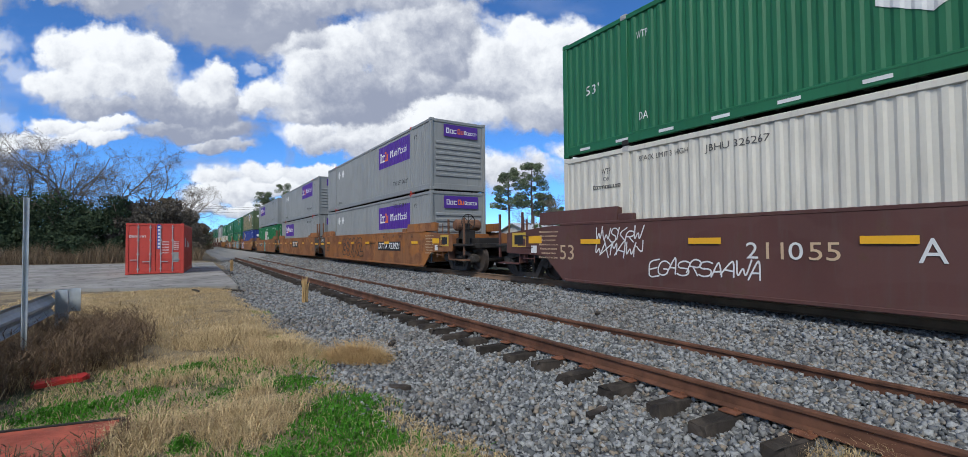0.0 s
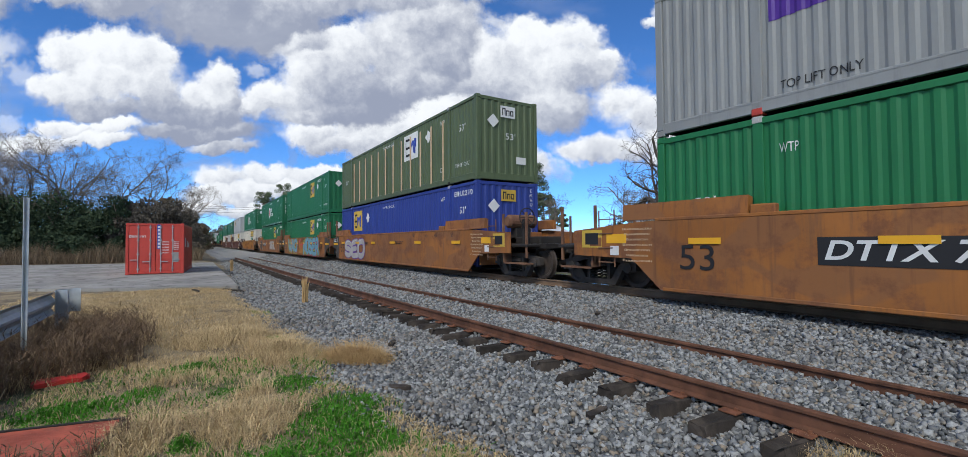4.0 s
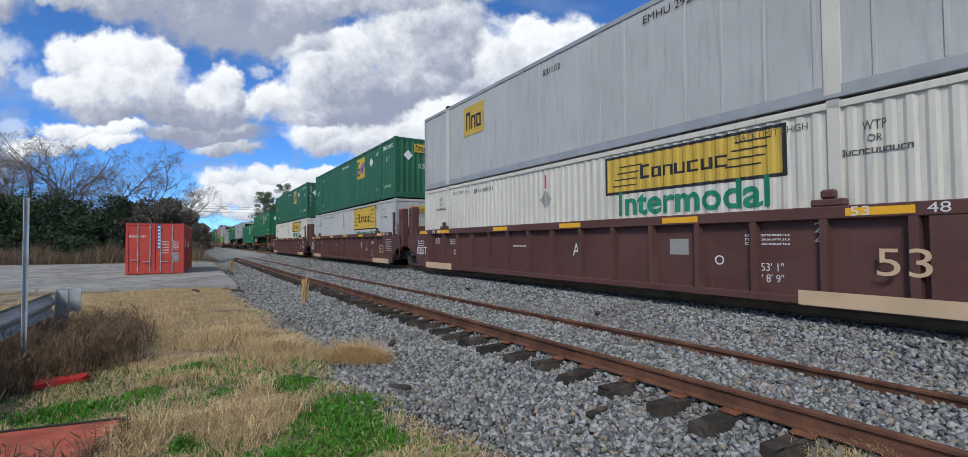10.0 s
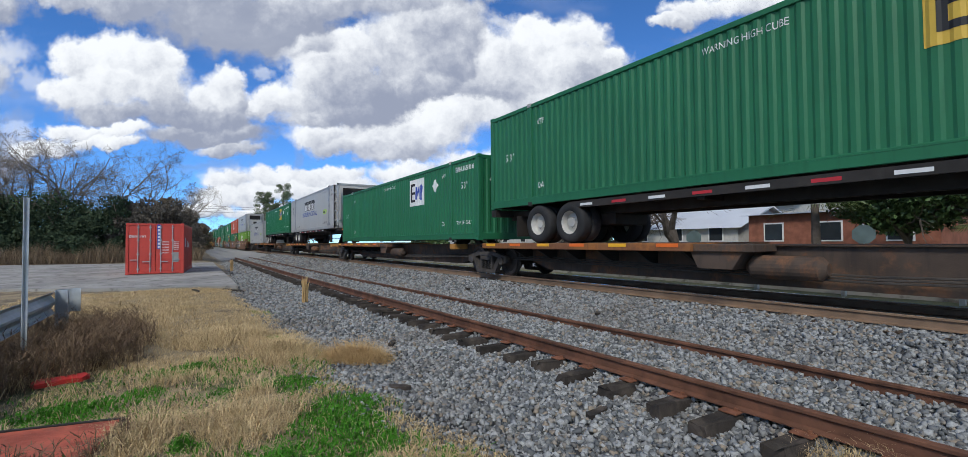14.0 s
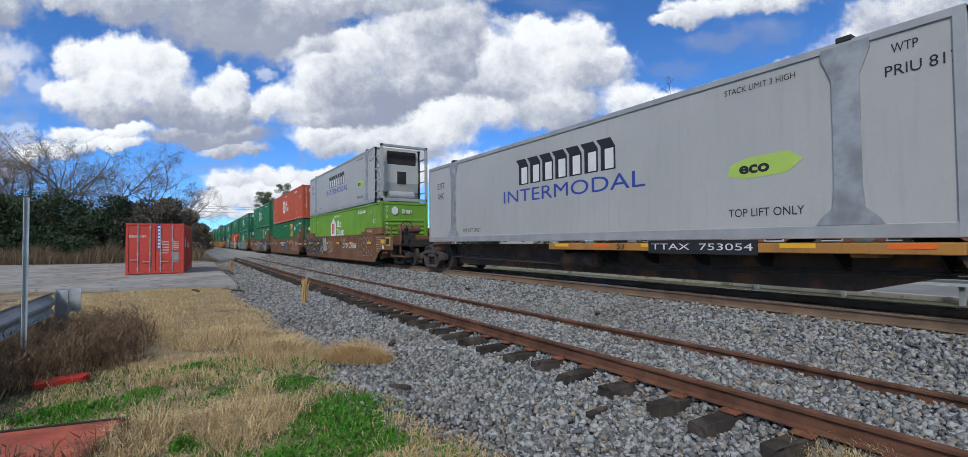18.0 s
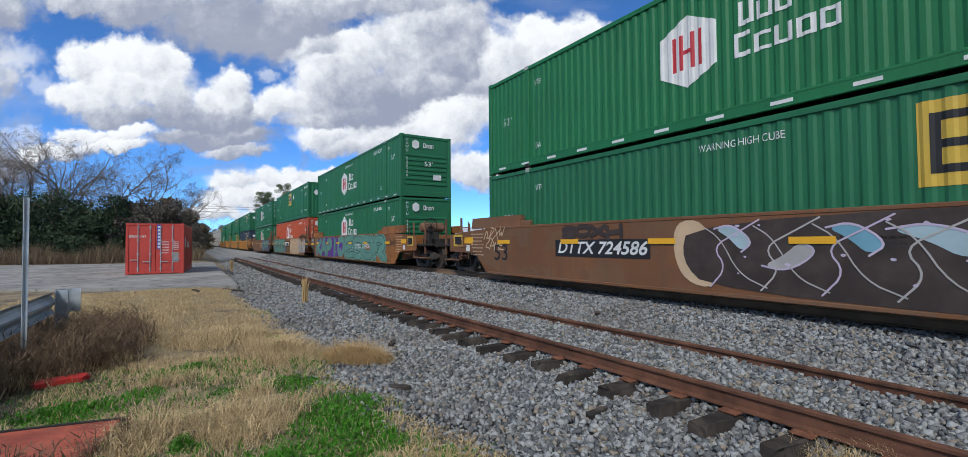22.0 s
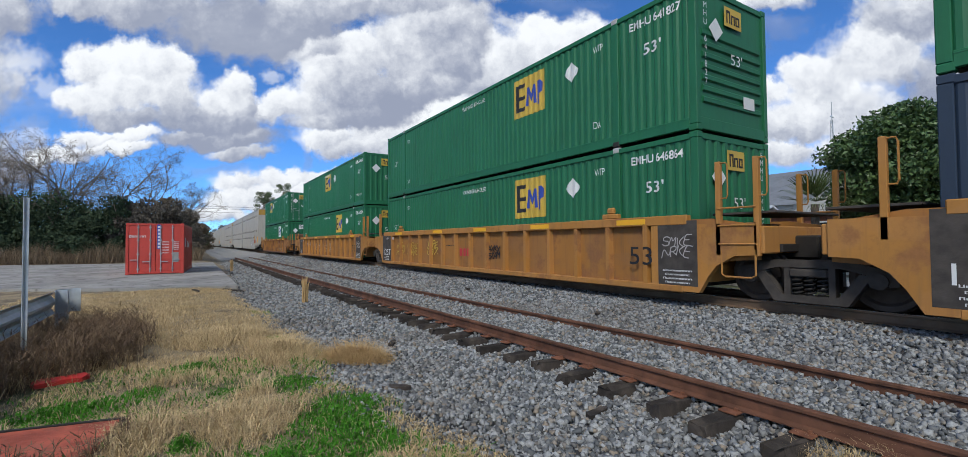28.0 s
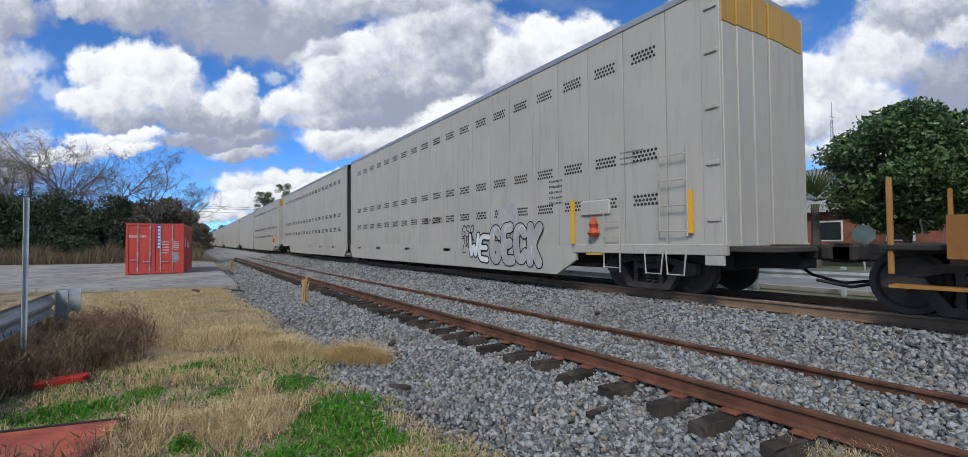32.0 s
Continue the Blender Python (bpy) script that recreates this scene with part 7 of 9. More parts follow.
star_tags(313.9, P_PEACH, [(5.9, 1.2, 1.0, .3), (1.0, 1.66, .9, .16), (9.0, .8, 1.4, .8)], 14)
star_tags(333.1, P_SILVER, [(2.4, .8, 1.9, .85), (1.0, .75, 1.4, .7)], 17)
for pts in (((8.0, 1.40), (8.45, .95), (8.35, .5), (7.9, .32)), ((7.45, 1.18), (7.85, .78), (7.55, .5), (7.2, .6), (7.5, 1.18)), ((6.9, 1.5), (6.55, 1.2), (6.6, .7), (6.75, .3)), ((6.6, 1.3), (6.2, 1.1), (5.6, 1.12)), ((6.3, .85), (5.75, .8), (5.5, .45), (5.9, .5), (6.3, .85))):
    line_on(333.1, list(pts), P_AZURE, .075, -1.552, "azure sprayed line")
scribble(333.1, 4.2, 2.9, 1.22, .22, P_PEACH, 19, .022, 8)
scribble(333.1, 13.5, 1.6, 1.15, .35, P_PEACH, 20, .02, 8)
# a dark field with pale flame-like letters
round_shape(352.6, [(9.0, 1.44), (1.2, 1.46), (1.0, .9), (1.3, .16), (8.6, .16), (9.2, .7)], P_UMBER, "dark painted field", -1.543)
round_shape(352.6, [(9.3, 1.44), (8.7, 1.44), (8.55, .8), (8.5, .2), (9.1, .3), (9.35, .8)], P_PEACH, "pale paint at the field's rim", -1.5425)
rf = random.Random(52)
for k in range(9):
    y0, z0 = 8.2 - k * .86, rf.uniform(.55, 1.0)
    L, up = rf.uniform(.5, .85), rf.choice((-1, 1))
    pts = [(y0 + L * .6, z0 + up * .28), (y0, z0 + up * .36), (y0 - L * .7, z0 + up * .05), (y0 - L * .3, z0 - up * .12), (y0 + L * .1, z0 + up * .12)]
    round_shape(352.6, pts, (P_ICE, P_SILVER, P_SKY)[k % 3], "pale flame shape", -1.5455 - .0003 * k)
    line_on(352.6, pts[:4], P_LILAC, .03, -1.552, "lilac rim line")
    line_on(352.6, [(y0 + .4, .25), (y0 + .1, .6), (y0 + .35, .95), (y0 - .1, 1.2), (y0 - .45, 1.4)], (P_LILAC, P_SILVER)[k % 2], .026, -1.553, "pale curved line")
    line_on(352.6, [(y0 + .5, 1.3), (y0 + .2, 1.1), (y0 - .1, .5), (y0 - .55, .3)], P_SILVER, .022, -1.5535, "pale curved line")
blotches(352.6, 1.4, 8.4, .25, 1.4, 22, P_LILAC, 53, .035, -1.554)
round_shape(352.6, [(1.9, .14), (2.0, .6), (1.2, .9), (.2, 1.2), (.3, .7), (1.0, .3)], P_ICE, "pale blue painted field", -1.548)
line_on(352.6, [(1.1, .16), (1.25, .55), (.8, .75), (.3, .9), (.1, 1.2)], P_BLACK, .06, -1.551, "black outline")
scribble(352.6, 15.5, 1.0, 1.15, .62, P_PEACH, 24, .03, 14)
spray(352.6, "SOXH", 11.5, 1.9, 1.28, .34, P_UMBER, None, None, .0, .11)
# teal letters edge to edge
round_shape(376.1, [(15.4, .16), (8.2, .16), (8.1, 1.44), (15.0, 1.45), (15.6, .8)], P_VIOLET, "violet painted field", -1.541)
spray(376.1, "KAPIO", 11.8, 7.2, .80, 1.3, P_TEAL, P_UMBER, None, .1, .105, line=.014, shine=False)
spray(376.1, "ESOR", 4.75, 6.8, .80, 1.3, P_TEAL, P_BLACK, P_TEAL, .05, .085, line=.03, shine=False)
blotches(376.1, 1.6, 15.0, .3, 1.35, 26, P_ICE, 54, .06)
scribble(376.1, .3, .8, 1.05, .25, P_UMBER, 55, .02, 6)
round_shape(395.7, [(16.0, .3), (9.0, .2), (8.4, .3), (9.4, 1.1), (15.6, 1.45), (16.2, .9)], P_VIOLET, "violet paint behind the letters", -1.5415)
spray(395.7, "ESOR", 12.5, 6.4, .80, 1.3, P_TEAL, P_BLACK, P_TEAL, .05, .085, line=.035, shine=False)
for y_ in (14.6, 13.1, 11.4, 9.9):
    round_shape(395.7, [(y_ + .5, .78), (y_ + .1, .98), (y_ - .4, .9), (y_ - .1, .72), (y_ - .2, .5), (y_ + .15, .62)], P_UMBER, "dark crescent in a letter", -1.5575)
    line_on(395.7, [(y_ + .6, 1.3), (y_ + .7, .9), (y_ + .5, .45), (y_ + .2, .25)], P_BLACK, .035, -1.5585, "black outline")
blotches(395.7, 9.8, 15.5, .3, 1.35, 30, P_ICE, 56, .09)
spray(395.7, "OPTERS", 7.75, 2.3, .44, .34, P_DKGREEN, None, None, .1, .06)
scribble(395.7, 6.4, .55, 1.15, .6, P_BLACK, 57, .02, 10)
spray(395.7, "BSERK", 4.15, 3.9, .80, 1.24, P_PEACH, P_BLACK, P_PEACH, 0, .085, line=.014, shine=False)
spray(395.7, "SIMO", 1.15, 2.7, .80, 1.22, P_SILVER, P_BLACK, None, .0, .09, line=.05, shine=False)
scribble(395.7, 1.0, 2.6, 1.62, .14, P_BLACK, 29, .03, 12)
spray(415.3, "KAPX", 3.5, 5.6, .80, 1.28, P_TEAL, P_BLACK, P_VIOLET, .1, .09, line=.03, shine=False)
blotches(415.3, 1.2, 6.0, .4, 1.35, 16, P_ICE, 58, .07)
scribble(415.3, 7.2, 1.6, .8, .7, P_PEACH, 31, .03, 14)
# ribbed cars
def RM(i):
    """Middle of the i-th panel between two ribs."""
    return 1.05 + (CL - 2.1) * (i + .5) / 14
def rib_text(u, s, h, w, mat, y, z):
    car_text(WELLS[u], s, h, w, mat, y, z, -1.422)
rib_text(139.7, "DTTX", .2, .7, P_WHITE, RM(12), .92)
rib_text(139.7, "657350", .2, .76, P_WHITE, RM(11), .92)
for u in (163.0, 182.4, 201.7):
    rib_text(u, ("A", "C", "B")[(163.0, 182.4, 201.7).index(u)], .3, .24, P_WHITE, 7.3, .85)
    rib_text(u, "IL 53' 1\"", .13, .5, P_WHITE, 2.9, .62)
    rib_text(u, "IW 8' 9\"", .13, .5, P_WHITE, 2.9, .44)
    rib_text(u, "20", .15, .22, P_WHITE, 2.1, 1.24)
    rib_text(u, "40", .15, .22, P_WHITE, 2.1, 1.05)
    for y, s in ((1.0, "53"), (.2, "48"), (-.3, "45")):
        car_text(WELLS[u], s, .13, .22, P_WHITE, y + .6, 1.455, -1.548)
    part("stain_strip", plate(2.2, .22), P_PEACH, WELLS[u], "pale dusty patch", on_side(-1.549, 1.3, .2))
    for k in range(6):
        part("stencil", bars(.7, .045, 8, k + 1), P_WHITE, WELLS[u], "", on_side(-1.540, .2, 1.2 - .1 * k))
    part("stencil", bars(.6, .05, 7, 3), P_WHITE, WELLS[u], "", on_side(-1.425, 9.6, .95))
    part("stain_strip", plate(2.1, .22), P_PEACH, WELLS[u], "pale dusty patch", on_side(-1.549, 14.5, .2))
    for k in range(6):
        part("stencil", bars(.6, .045, 9, k + 11), P_WHITE, WELLS[u], "", on_side(-1.540, CL - .15, 1.12 - .09 * k))
    for y, s in ((.75, "53"), (1.3, "48"), (1.75, "45")):
        car_text(WELLS[u], s, .13, .22, P_WHITE, CL - y, 1.455, -1.550)
    for y in (.35, 2.25):
        part("reflector", plate(.6, .11), REFLECT, WELLS[u], "yellow reflective strip", on_side(-1.550, CL - y, 1.455))
    for y in (13.4, 2.9):
        for k in range(3):
            part("stencil", bars(.7, .04, 9, k + 21), P_WHITE, WELLS[u], "", on_side(-1.424, y, 1.15 - .07 * k))
    for y in (13.4, 3.7):
        part("stencil", cached("disc", lambda: M().lathe([(.085, -.002), (.085, .002), (.06, .002), (.06, -.002), (.085, -.002)], (0, 0), 2, 18).mesh("ring")), P_WHITE, WELLS[u], "white stencilled ring", on_side(-1.425, y, .72))
    part("stencil", plate(.4, .3), P_GREY, WELLS[u], "grey inspection stencil", on_side(-1.423, 4.5, .95))
rib_text(201.7, "WRWK", .24, .78, P_WHITE, RM(11), 1.0)
rib_text(201.7, "120554", .24, .8, P_WHITE, RM(11), .68)
for u in (163.0, 182.4):
    car_text(WELLS[u], "125T", .3, .9, P_WHITE, CL - .2, .72, -1.539)
    rib_text(u, "53", .2, .3, P_WHITE, CL - 1.4, 1.1)
for k, u in enumerate((439.3, 458.75, 478.5)):
    for y in (.32, CL - .5):
        part("end_field", plate(.84 if y < 1 else 1.1, 1.22), DARKST, WELLS[u], "dark grey painted end field", on_side(-1.538, y, .83))
    if k < 2:
        car_text(WELLS[u], "125T", .27, .85, P_WHITE, CL - .52, .62, -1.544)
    for y, s in ((.6, "53"), (1.25, "48")):
        car_text(WELLS[u], s, .12, .2, P_WHITE, CL - y, 1.25, -1.544)
    for y in (.32, CL - .5):
        for j in range(4):
            part("stencil", bars(.62 - .1 * (j % 2), .035, 10, j + 31), P_WHITE, WELLS[u], "", on_side(-1.544, y, .50 - .075 * j))
    scribble(u, .32, .6, .95, .4, P_SILVER, 80 + k, .016, 6, -1.545)
    rib_text(u, "20", .15, .22, P_BLACK, 2.1, 1.1)
    rib_text(u, "40", .15, .22, P_BLACK, 2.1, .9)
    part("stencil", bars(.6, .05, 7, 3), P_BLACK, WELLS[u], "", on_side(-1.425, 9.6, .95))
scribble(439.3, 13.0, .9, .85, .5, P_YELLOW, 41, .03, 9, -1.45)
scribble(439.3, 12.0, .8, .85, .5, P_YELLOW, 42, .03, 9, -1.45)
rib_text(439.3, "REPS", .3, .8, P_BLACK, RM(7), .95)
rib_text(439.3, "KYT", .3, .65, P_BLACK, RM(7), .55)
for k_ in (-.24, 0, .24):
    part("emblem", plate(.16, .26), P_RED, WELLS[458.75], "red company mark", on_side(-1.426, RM(7) + k_, .72))
scribble(458.75, 11.0, .9, .85, .55, P_YELLOW, 43, .03, 9, -1.45)
scribble(458.75, 6.8, .8, .75, .4, P_BLACK, 44, .03, 8, -1.45)
scribble(458.75, 14.2, .9, .8, .5, P_YELLOW, 45, .018, 8, -1.45)
scribble(458.75, 12.9, 1.0, .8, .5, P_YELLOW, 46, .018, 8, -1.45)
rib_text(478.5, "DTTX", .2, .7, P_WHITE, RM(12), .98)
rib_text(478.5, "721411", .2, .76, P_WHITE, RM(11), .98)
for k, y in enumerate((11.0, 9.6, 8.2, 6.9)):
    scribble(478.5, y, .8, .75, .6, P_PEACH, 50 + k, .02, 4, -1.426)
rib_text(501.8, "DTTX", .17, .6, P_WHITE, RM(12), .95)
rib_text(501.8, "657148", .17, .7, P_WHITE, RM(11), .95)
scribble(501.8, 12.4, .7, .9, .4, P_WHITE, 61, .03, 8, -1.426)
spray(501.8, "WEDGE", 3.6, .85, .42, .3, P_CYAN, None, None, .1, -.02, -1.428)
spray(501.8, "LAW", 2.72, .62, .42, .3, P_CYAN, None, None, .1, -.02, -1.428)
emblem_plate(501.8, 4.1, .9, 1.6, .36, P_PEACH, -1.424, False)
emblem_plate(139.7, 3.95, .9, 1.5, .34, P_PEACH, -1.424, False)

# refrigerated boxes
def reefer_marks(c):
    def put(s, h, w, mat, y, z, fat=0.0):
        part("lettering", letters(s, h, w, fat), mat, c, "", on_side(-1.276, y, z))
    put("INTERMODAL", .36, 5.2, P_BLUE, 8.4, 1.30)
    # a company mark of slanted dark blocks
    for k in range(7):
        part("emblem", polygon([(-.24, -.32), (.2, -.32), (.2, .2 + .04 * (k % 2)), (.06, .42), (-.38, .42), (-.24, .25)]), P_BLACK, c, "dark block of the company mark", on_side(-1.274, 9.95 - k * .53, 1.94))
        part("emblem", plate(.26, .46), P_WHITE, c, "", on_side(-1.280, 9.93 - k * .53, 1.88))
    part("emblem", polygon([(-.6, -.10), (-.32, -.18), (.36, -.15), (.6, .04), (.4, .2), (-.24, .18), (-.56, .08)]), P_PALEGREEN, c, "green leaf mark", on_side(-1.274, 3.4, 1.22))
    put("eco", .19, .5, P_BLACK, 3.55, 1.22, .01)
    put("TOP LIFT ONLY", .14, 1.2, P_BLACK, 3.4, .45)
    put("TOP LIFT ONLY", .13, 1.2, P_BLACK, 12.9, .38)
    put("STACK LIMIT 3 HIGH", .10, 1.15, P_BLACK, 3.45, 2.6)
    put("WTP", .13, .28, P_BLACK, 1.55, 2.58)
    put("53FT", .24, .6, P_BLACK, CL - 1.0, 2.1)
    put("XHC", .24, .52, P_BLACK, CL - 1.0, 1.72)
    put("PRIU 81755", .15, .93, P_BLACK, 1.3, 2.28)
for c in REEFERS:
    reefer_marks(c)

# autorack
WELLS["rack"] = RACKS[0]
spray("rack", "GECK", 6.1, 2.5, 1.0, 1.25, P_SILVER, P_BLACK, None, .0, .08, -1.552, line=.035)
part("graffiti", polygon([(.55 * math.cos(k * .5236), .5 * math.sin(k * .5236)) for k in range(12)]), P_SILVER, RACKS[0], "grey painted dome", on_side(-1.548, 6.4, 1.75))
spray("rack", "WE", 8.0, 1.2, .9, .9, P_WHITE, P_BLACK, None, .1, .06, -1.552)
scribble(RACKS[0], 8.7, .8, 1.2, .9, P_BLACK, 73, .03, 10, -1.546)
car_text(RACKS[0], "UCRY 503770", .2, 1.7, P_BLACK, 11.4, 1.86, -1.536)
part("stencil", bars(.8, .07, 7, 2), P_BLACK, RACKS[0], "", on_side(-1.536, 4.3, .75))
for k in range(5):
    part("stencil", bars(.5, .06, 5, k + 1), P_BLACK, RACKS[0], "", on_side(-1.536, 4.3, 2.6 - .14 * k))
for k in range(3):
    part("stencil", bars(.6, .04, 10, k + 2), P_STENCIL, RACKS[0], "", on_side(-1.536, 1.9, 2.95 - .12 * k))
for c in RACKS[:4]:
    for y in (3.0, 6.6, 10.2, 13.8, 17.4, 20.4):
        part("reflector", plate(.5, .09), REFLECT, c, "yellow reflective strip", on_side(-1.545, y, .8))
# spine cars: numbers on the yellow deck
car_text(SPINES[4], "53", .12, .2, P_BLACK, 6.5, .945, -1.458)
car_text(SPINES[4], "TTAX  753054", .12, 2.0, P_WHITE, 4.7, .945, -1.458, 0, 0, P_BLACK)
# ---------------- yard ----------------
slab = part("pavement", M().prism([(1.5, 19.2), (1.62, 44.0), (-14, 50.5), (-34, 52), (-34, 30.0), (-5.6, 22.9), (-1.9, 20.3)], -0.66, -0.45, 2), concrete)
tagged(slab, "stained pale concrete loading slab", "pavement", kind="structure")
galv = surf("galvanised_steel", (0.42, 0.46, 0.49), 0.5, 0.2, var=0.15, scale=3, fine=25, bump=0.1, dirt=0.3, dirt_color=(0.2, 0.2, 0.19))

def yard_container():
    L, W, H = 6.06, 2.44, 2.59
    c = thing("shipping_container", "red 20-foot shipping container standing on the concrete slab", "shipping container", pose(-1.475, 28.85, -0.446, 0, 0, -3.5))
    def sheet(x, s):
        m = M()
        n = 60
        for i in range(n + 1):
            y = .16 + (L - .32) * i / n
            d = .03 * (1 if (i // 2) % 2 else 0) * s
            m.v += [(x - d, y, .18), (x - d, y, H - .12), (x - .05 * s, y, H - .12), (x - .05 * s, y, .18)]
        for i in range(n):
            a, b = 4 * i, 4 * i + 4
            m.f += [(a, a + 1, b + 1, b), (a + 1, a + 2, b + 2, b + 1), (a + 2, a + 3, b + 3, b + 2), (a + 3, a, b, b + 3)]
        return m
    part("side_wall", sheet(W / 2 - .01, 1), RED, c)
    part("side_wall", sheet(-W / 2 + .01, -1), RED, c)
    part("roof", M().box(-W / 2 + .04, W / 2 - .04, .05, L - .05, H - .06, H - .02), RED, c)
    part("end_wall", M().box(-W / 2 + .1, W / 2 - .1, L - .08, L - .03, .16, H - .1), RED, c)
    part("floor", M().box(-W / 2 + .05, W / 2 - .05, .05, L - .05, .06, .16), BLACK, c)
    for x in (-1, 1):
        for y0, y1 in ((0, .16), (L - .16, L)):
            part("corner_post", M().box(*sorted((x * W / 2, x * (W / 2 - .12))), y0, y1, .12, H - .12, .01), RED, c)
            for z in (0, H - .12):
                part("corner_casting", M().box(*sorted((x * (W / 2 + .002), x * (W / 2 - .16))), y0 - .002, y1 + .012, z, z + .12, .01), RED, c)
        part("top_rail", M().box(*sorted((x * W / 2, x * (W / 2 - .07))), .16, L - .16, H - .12, H - .03, .01), RED, c)
        part("bottom_rail", M().box(*sorted((x * W / 2, x * (W / 2 - .07))), .16, L - .16, .03, .18, .01), RED, c)
    part("end_header", M().box(-W / 2 + .12, W / 2 - .12, .01, .1, H - .13, H - .02, .01), RED, c)
    part("end_sill", M().box(-W / 2 + .12, W / 2 - .12, .01, .1, .03, .16, .01), RED, c)
    for s in (-1, 1):
        d = part("door", M().box(*sorted((s * .01, s * 1.1)), .03, .08, .16, H - .13, .01), RED, c)
        for z in (.75, 1.35, 1.95):
            part("door_rib", M().box(*sorted((s * .08, s * 1.02)), .015, .03, z, z + .05), RED, d)
        for x in (.22, .72):
            rod = M().cyl((s * x, .0), .02, .1, H - .08, 2, 8)
            for z in (.25, 1.0, 1.7, 2.35):
                rod.box(s * x - .05, s * x + .05, -.012, .03, z, z + .06)
            rod.box(*sorted((s * x, s * (x + .32))), -.03, -.012, .62 + .1 * (x > .5), .66 + .1 * (x > .5))
            part("lock_rod", rod, ALU, d, "galvanised locking rod")
    part("lettering", bars(.7, .13, 6, 3), P_WHITE, c, "", on_end(-.75, .012, 1.93))
    part("code_strip", plate(.16, 1.25), P_BLUE, c, "blue vertical code strip", on_end(.14, .0, 1.9))
    for i in range(7):
        part("lettering", plate(.09, .1), P_WHITE, c, "", on_end(.14, -.005, 2.4 - i * .17))
    for i in range(5):
        part("lettering", bars(.3, .07, 5, i + 1), P_WHITE, c, "", on_end(.42, .012, 1.65 - i * .14))
        part("lettering", bars(.28, .07, 4, i + 4), P_WHITE, c, "", on_end(.86, .012, 1.65 - i * .1))
    part("data_plate", plate(.25, .5), P_GREY, c, "grey data plate", on_end(.86, .012, .85))
    part("lettering", bars(1.6, .35, 4, 5), P_WHITE, c, "", Matrix(((0, 0, 1, W / 2 + .004), (1, 0, 0, 2.8), (0, 1, 0, 1.5), (0, 0, 0, 1))))
    part("lettering", plate(.5, .5), P_WHITE, c, "", Matrix(((0, 0, 1, W / 2 + .004), (1, 0, 0, .9), (0, 1, 0, 1.6), (0, 0, 0, 1))))
    return c
yard_container()

def guardrail():
    """A W-beam seen from behind, its posts on the near side."""
    c = thing("guardrail", "galvanised steel W-beam guardrail with a bent end shoe", "guardrail", pose(-2.03, 11.0, -.58))
    prof = [(.03, .0), (-.02, .02), (-.045, .06), (-.02, .10), (.03, .14), (.03, .17), (-.02, .21), (-.045, .25), (-.02, .29), (.03, .31)]
    m = M()
    n = 24
    for i in range(n + 1):
        y = .12 - 8.4 * i / n
        m.v += [(px, y, .45 + pz * 1.25) for px, pz in prof] + [(px - .005, y, .45 + pz * 1.25) for px, pz in prof[::-1]]
    k = 2 * len(prof)
    for i in range(n):
        for j in range(k):
            m.f.append((i * k + j, i * k + (j + 1) % k, (i + 1) * k + (j + 1) % k, (i + 1) * k + j))
    part("beam", m, galv, c)
    shoe = M()
    for i in range(9):
        t = 2.6 * i / 8
        px, py = .03 + .17 * (1 - math.cos(t)), .12 + .13 * math.sin(t)
        for q in (0, .012):
            shoe.v += [(px, py + q, .44), (px, py + q, .86)]
    for i in range(8):
        a, b = 4 * i, 4 * i + 4
        shoe.f += [(a, a + 1, b + 1, b), (a + 2, b + 2, b + 3, a + 3), (a + 1, a + 3, b + 3, b + 1), (a, b, b + 2, a + 2)]
    part("end_shoe", shoe, galv, c, "bent end shoe")
    for y in (0.0, -3.8, -7.6):
        part("post", M().box(.04, .2, y - .006, y + .006, -.3, .86).box(.034, .044, y - .06, y + .06, -.3, .86).box(.196, .206, y - .06, y + .06, -.3, .86), galv, c, "galvanised I-beam post")
    for y in (0.04, -3.76):
        for z in (.55, .74):
            part("bolt", M().cyl((y, z), .018, .03, .06, 0, 8), galv, c)
    return c
guardrail()

def street_rail():
    c = thing("guardrail", "blue-grey steel guardrail between the line and the street", "guardrail", pose(14.3, 0, -.5))
    part("beam", M().prism([(-.03, .50), (.02, .50), (.05, .57), (.02, .64), (.05, .71), (.02, .78), (-.03, .78), (0, .71), (-.03, .64), (0, .57)], -2.0, 8.2, 1), galv, c)
    for y in (-1.4, .8, 3.0, 5.2, 7.4):
        part("post", M().box(.05, .17, y - .05, y + .05, -.1, .84, .008), galv, c, "steel post")
street_rail()

sp = thing("sign_post", "bare galvanised channel post standing in the weeds", "post", pose(-1.71, 7.88, -.6))
part("channel", M().prism([(-.03, -.015), (-.022, -.015), (-.012, .012), (.012, .012), (.022, -.015), (.03, -.015), (.018, .02), (-.018, .02)], 0, 2.27, 2), galv, sp, "", pose(0, 0, 0, 0, 0, -10))

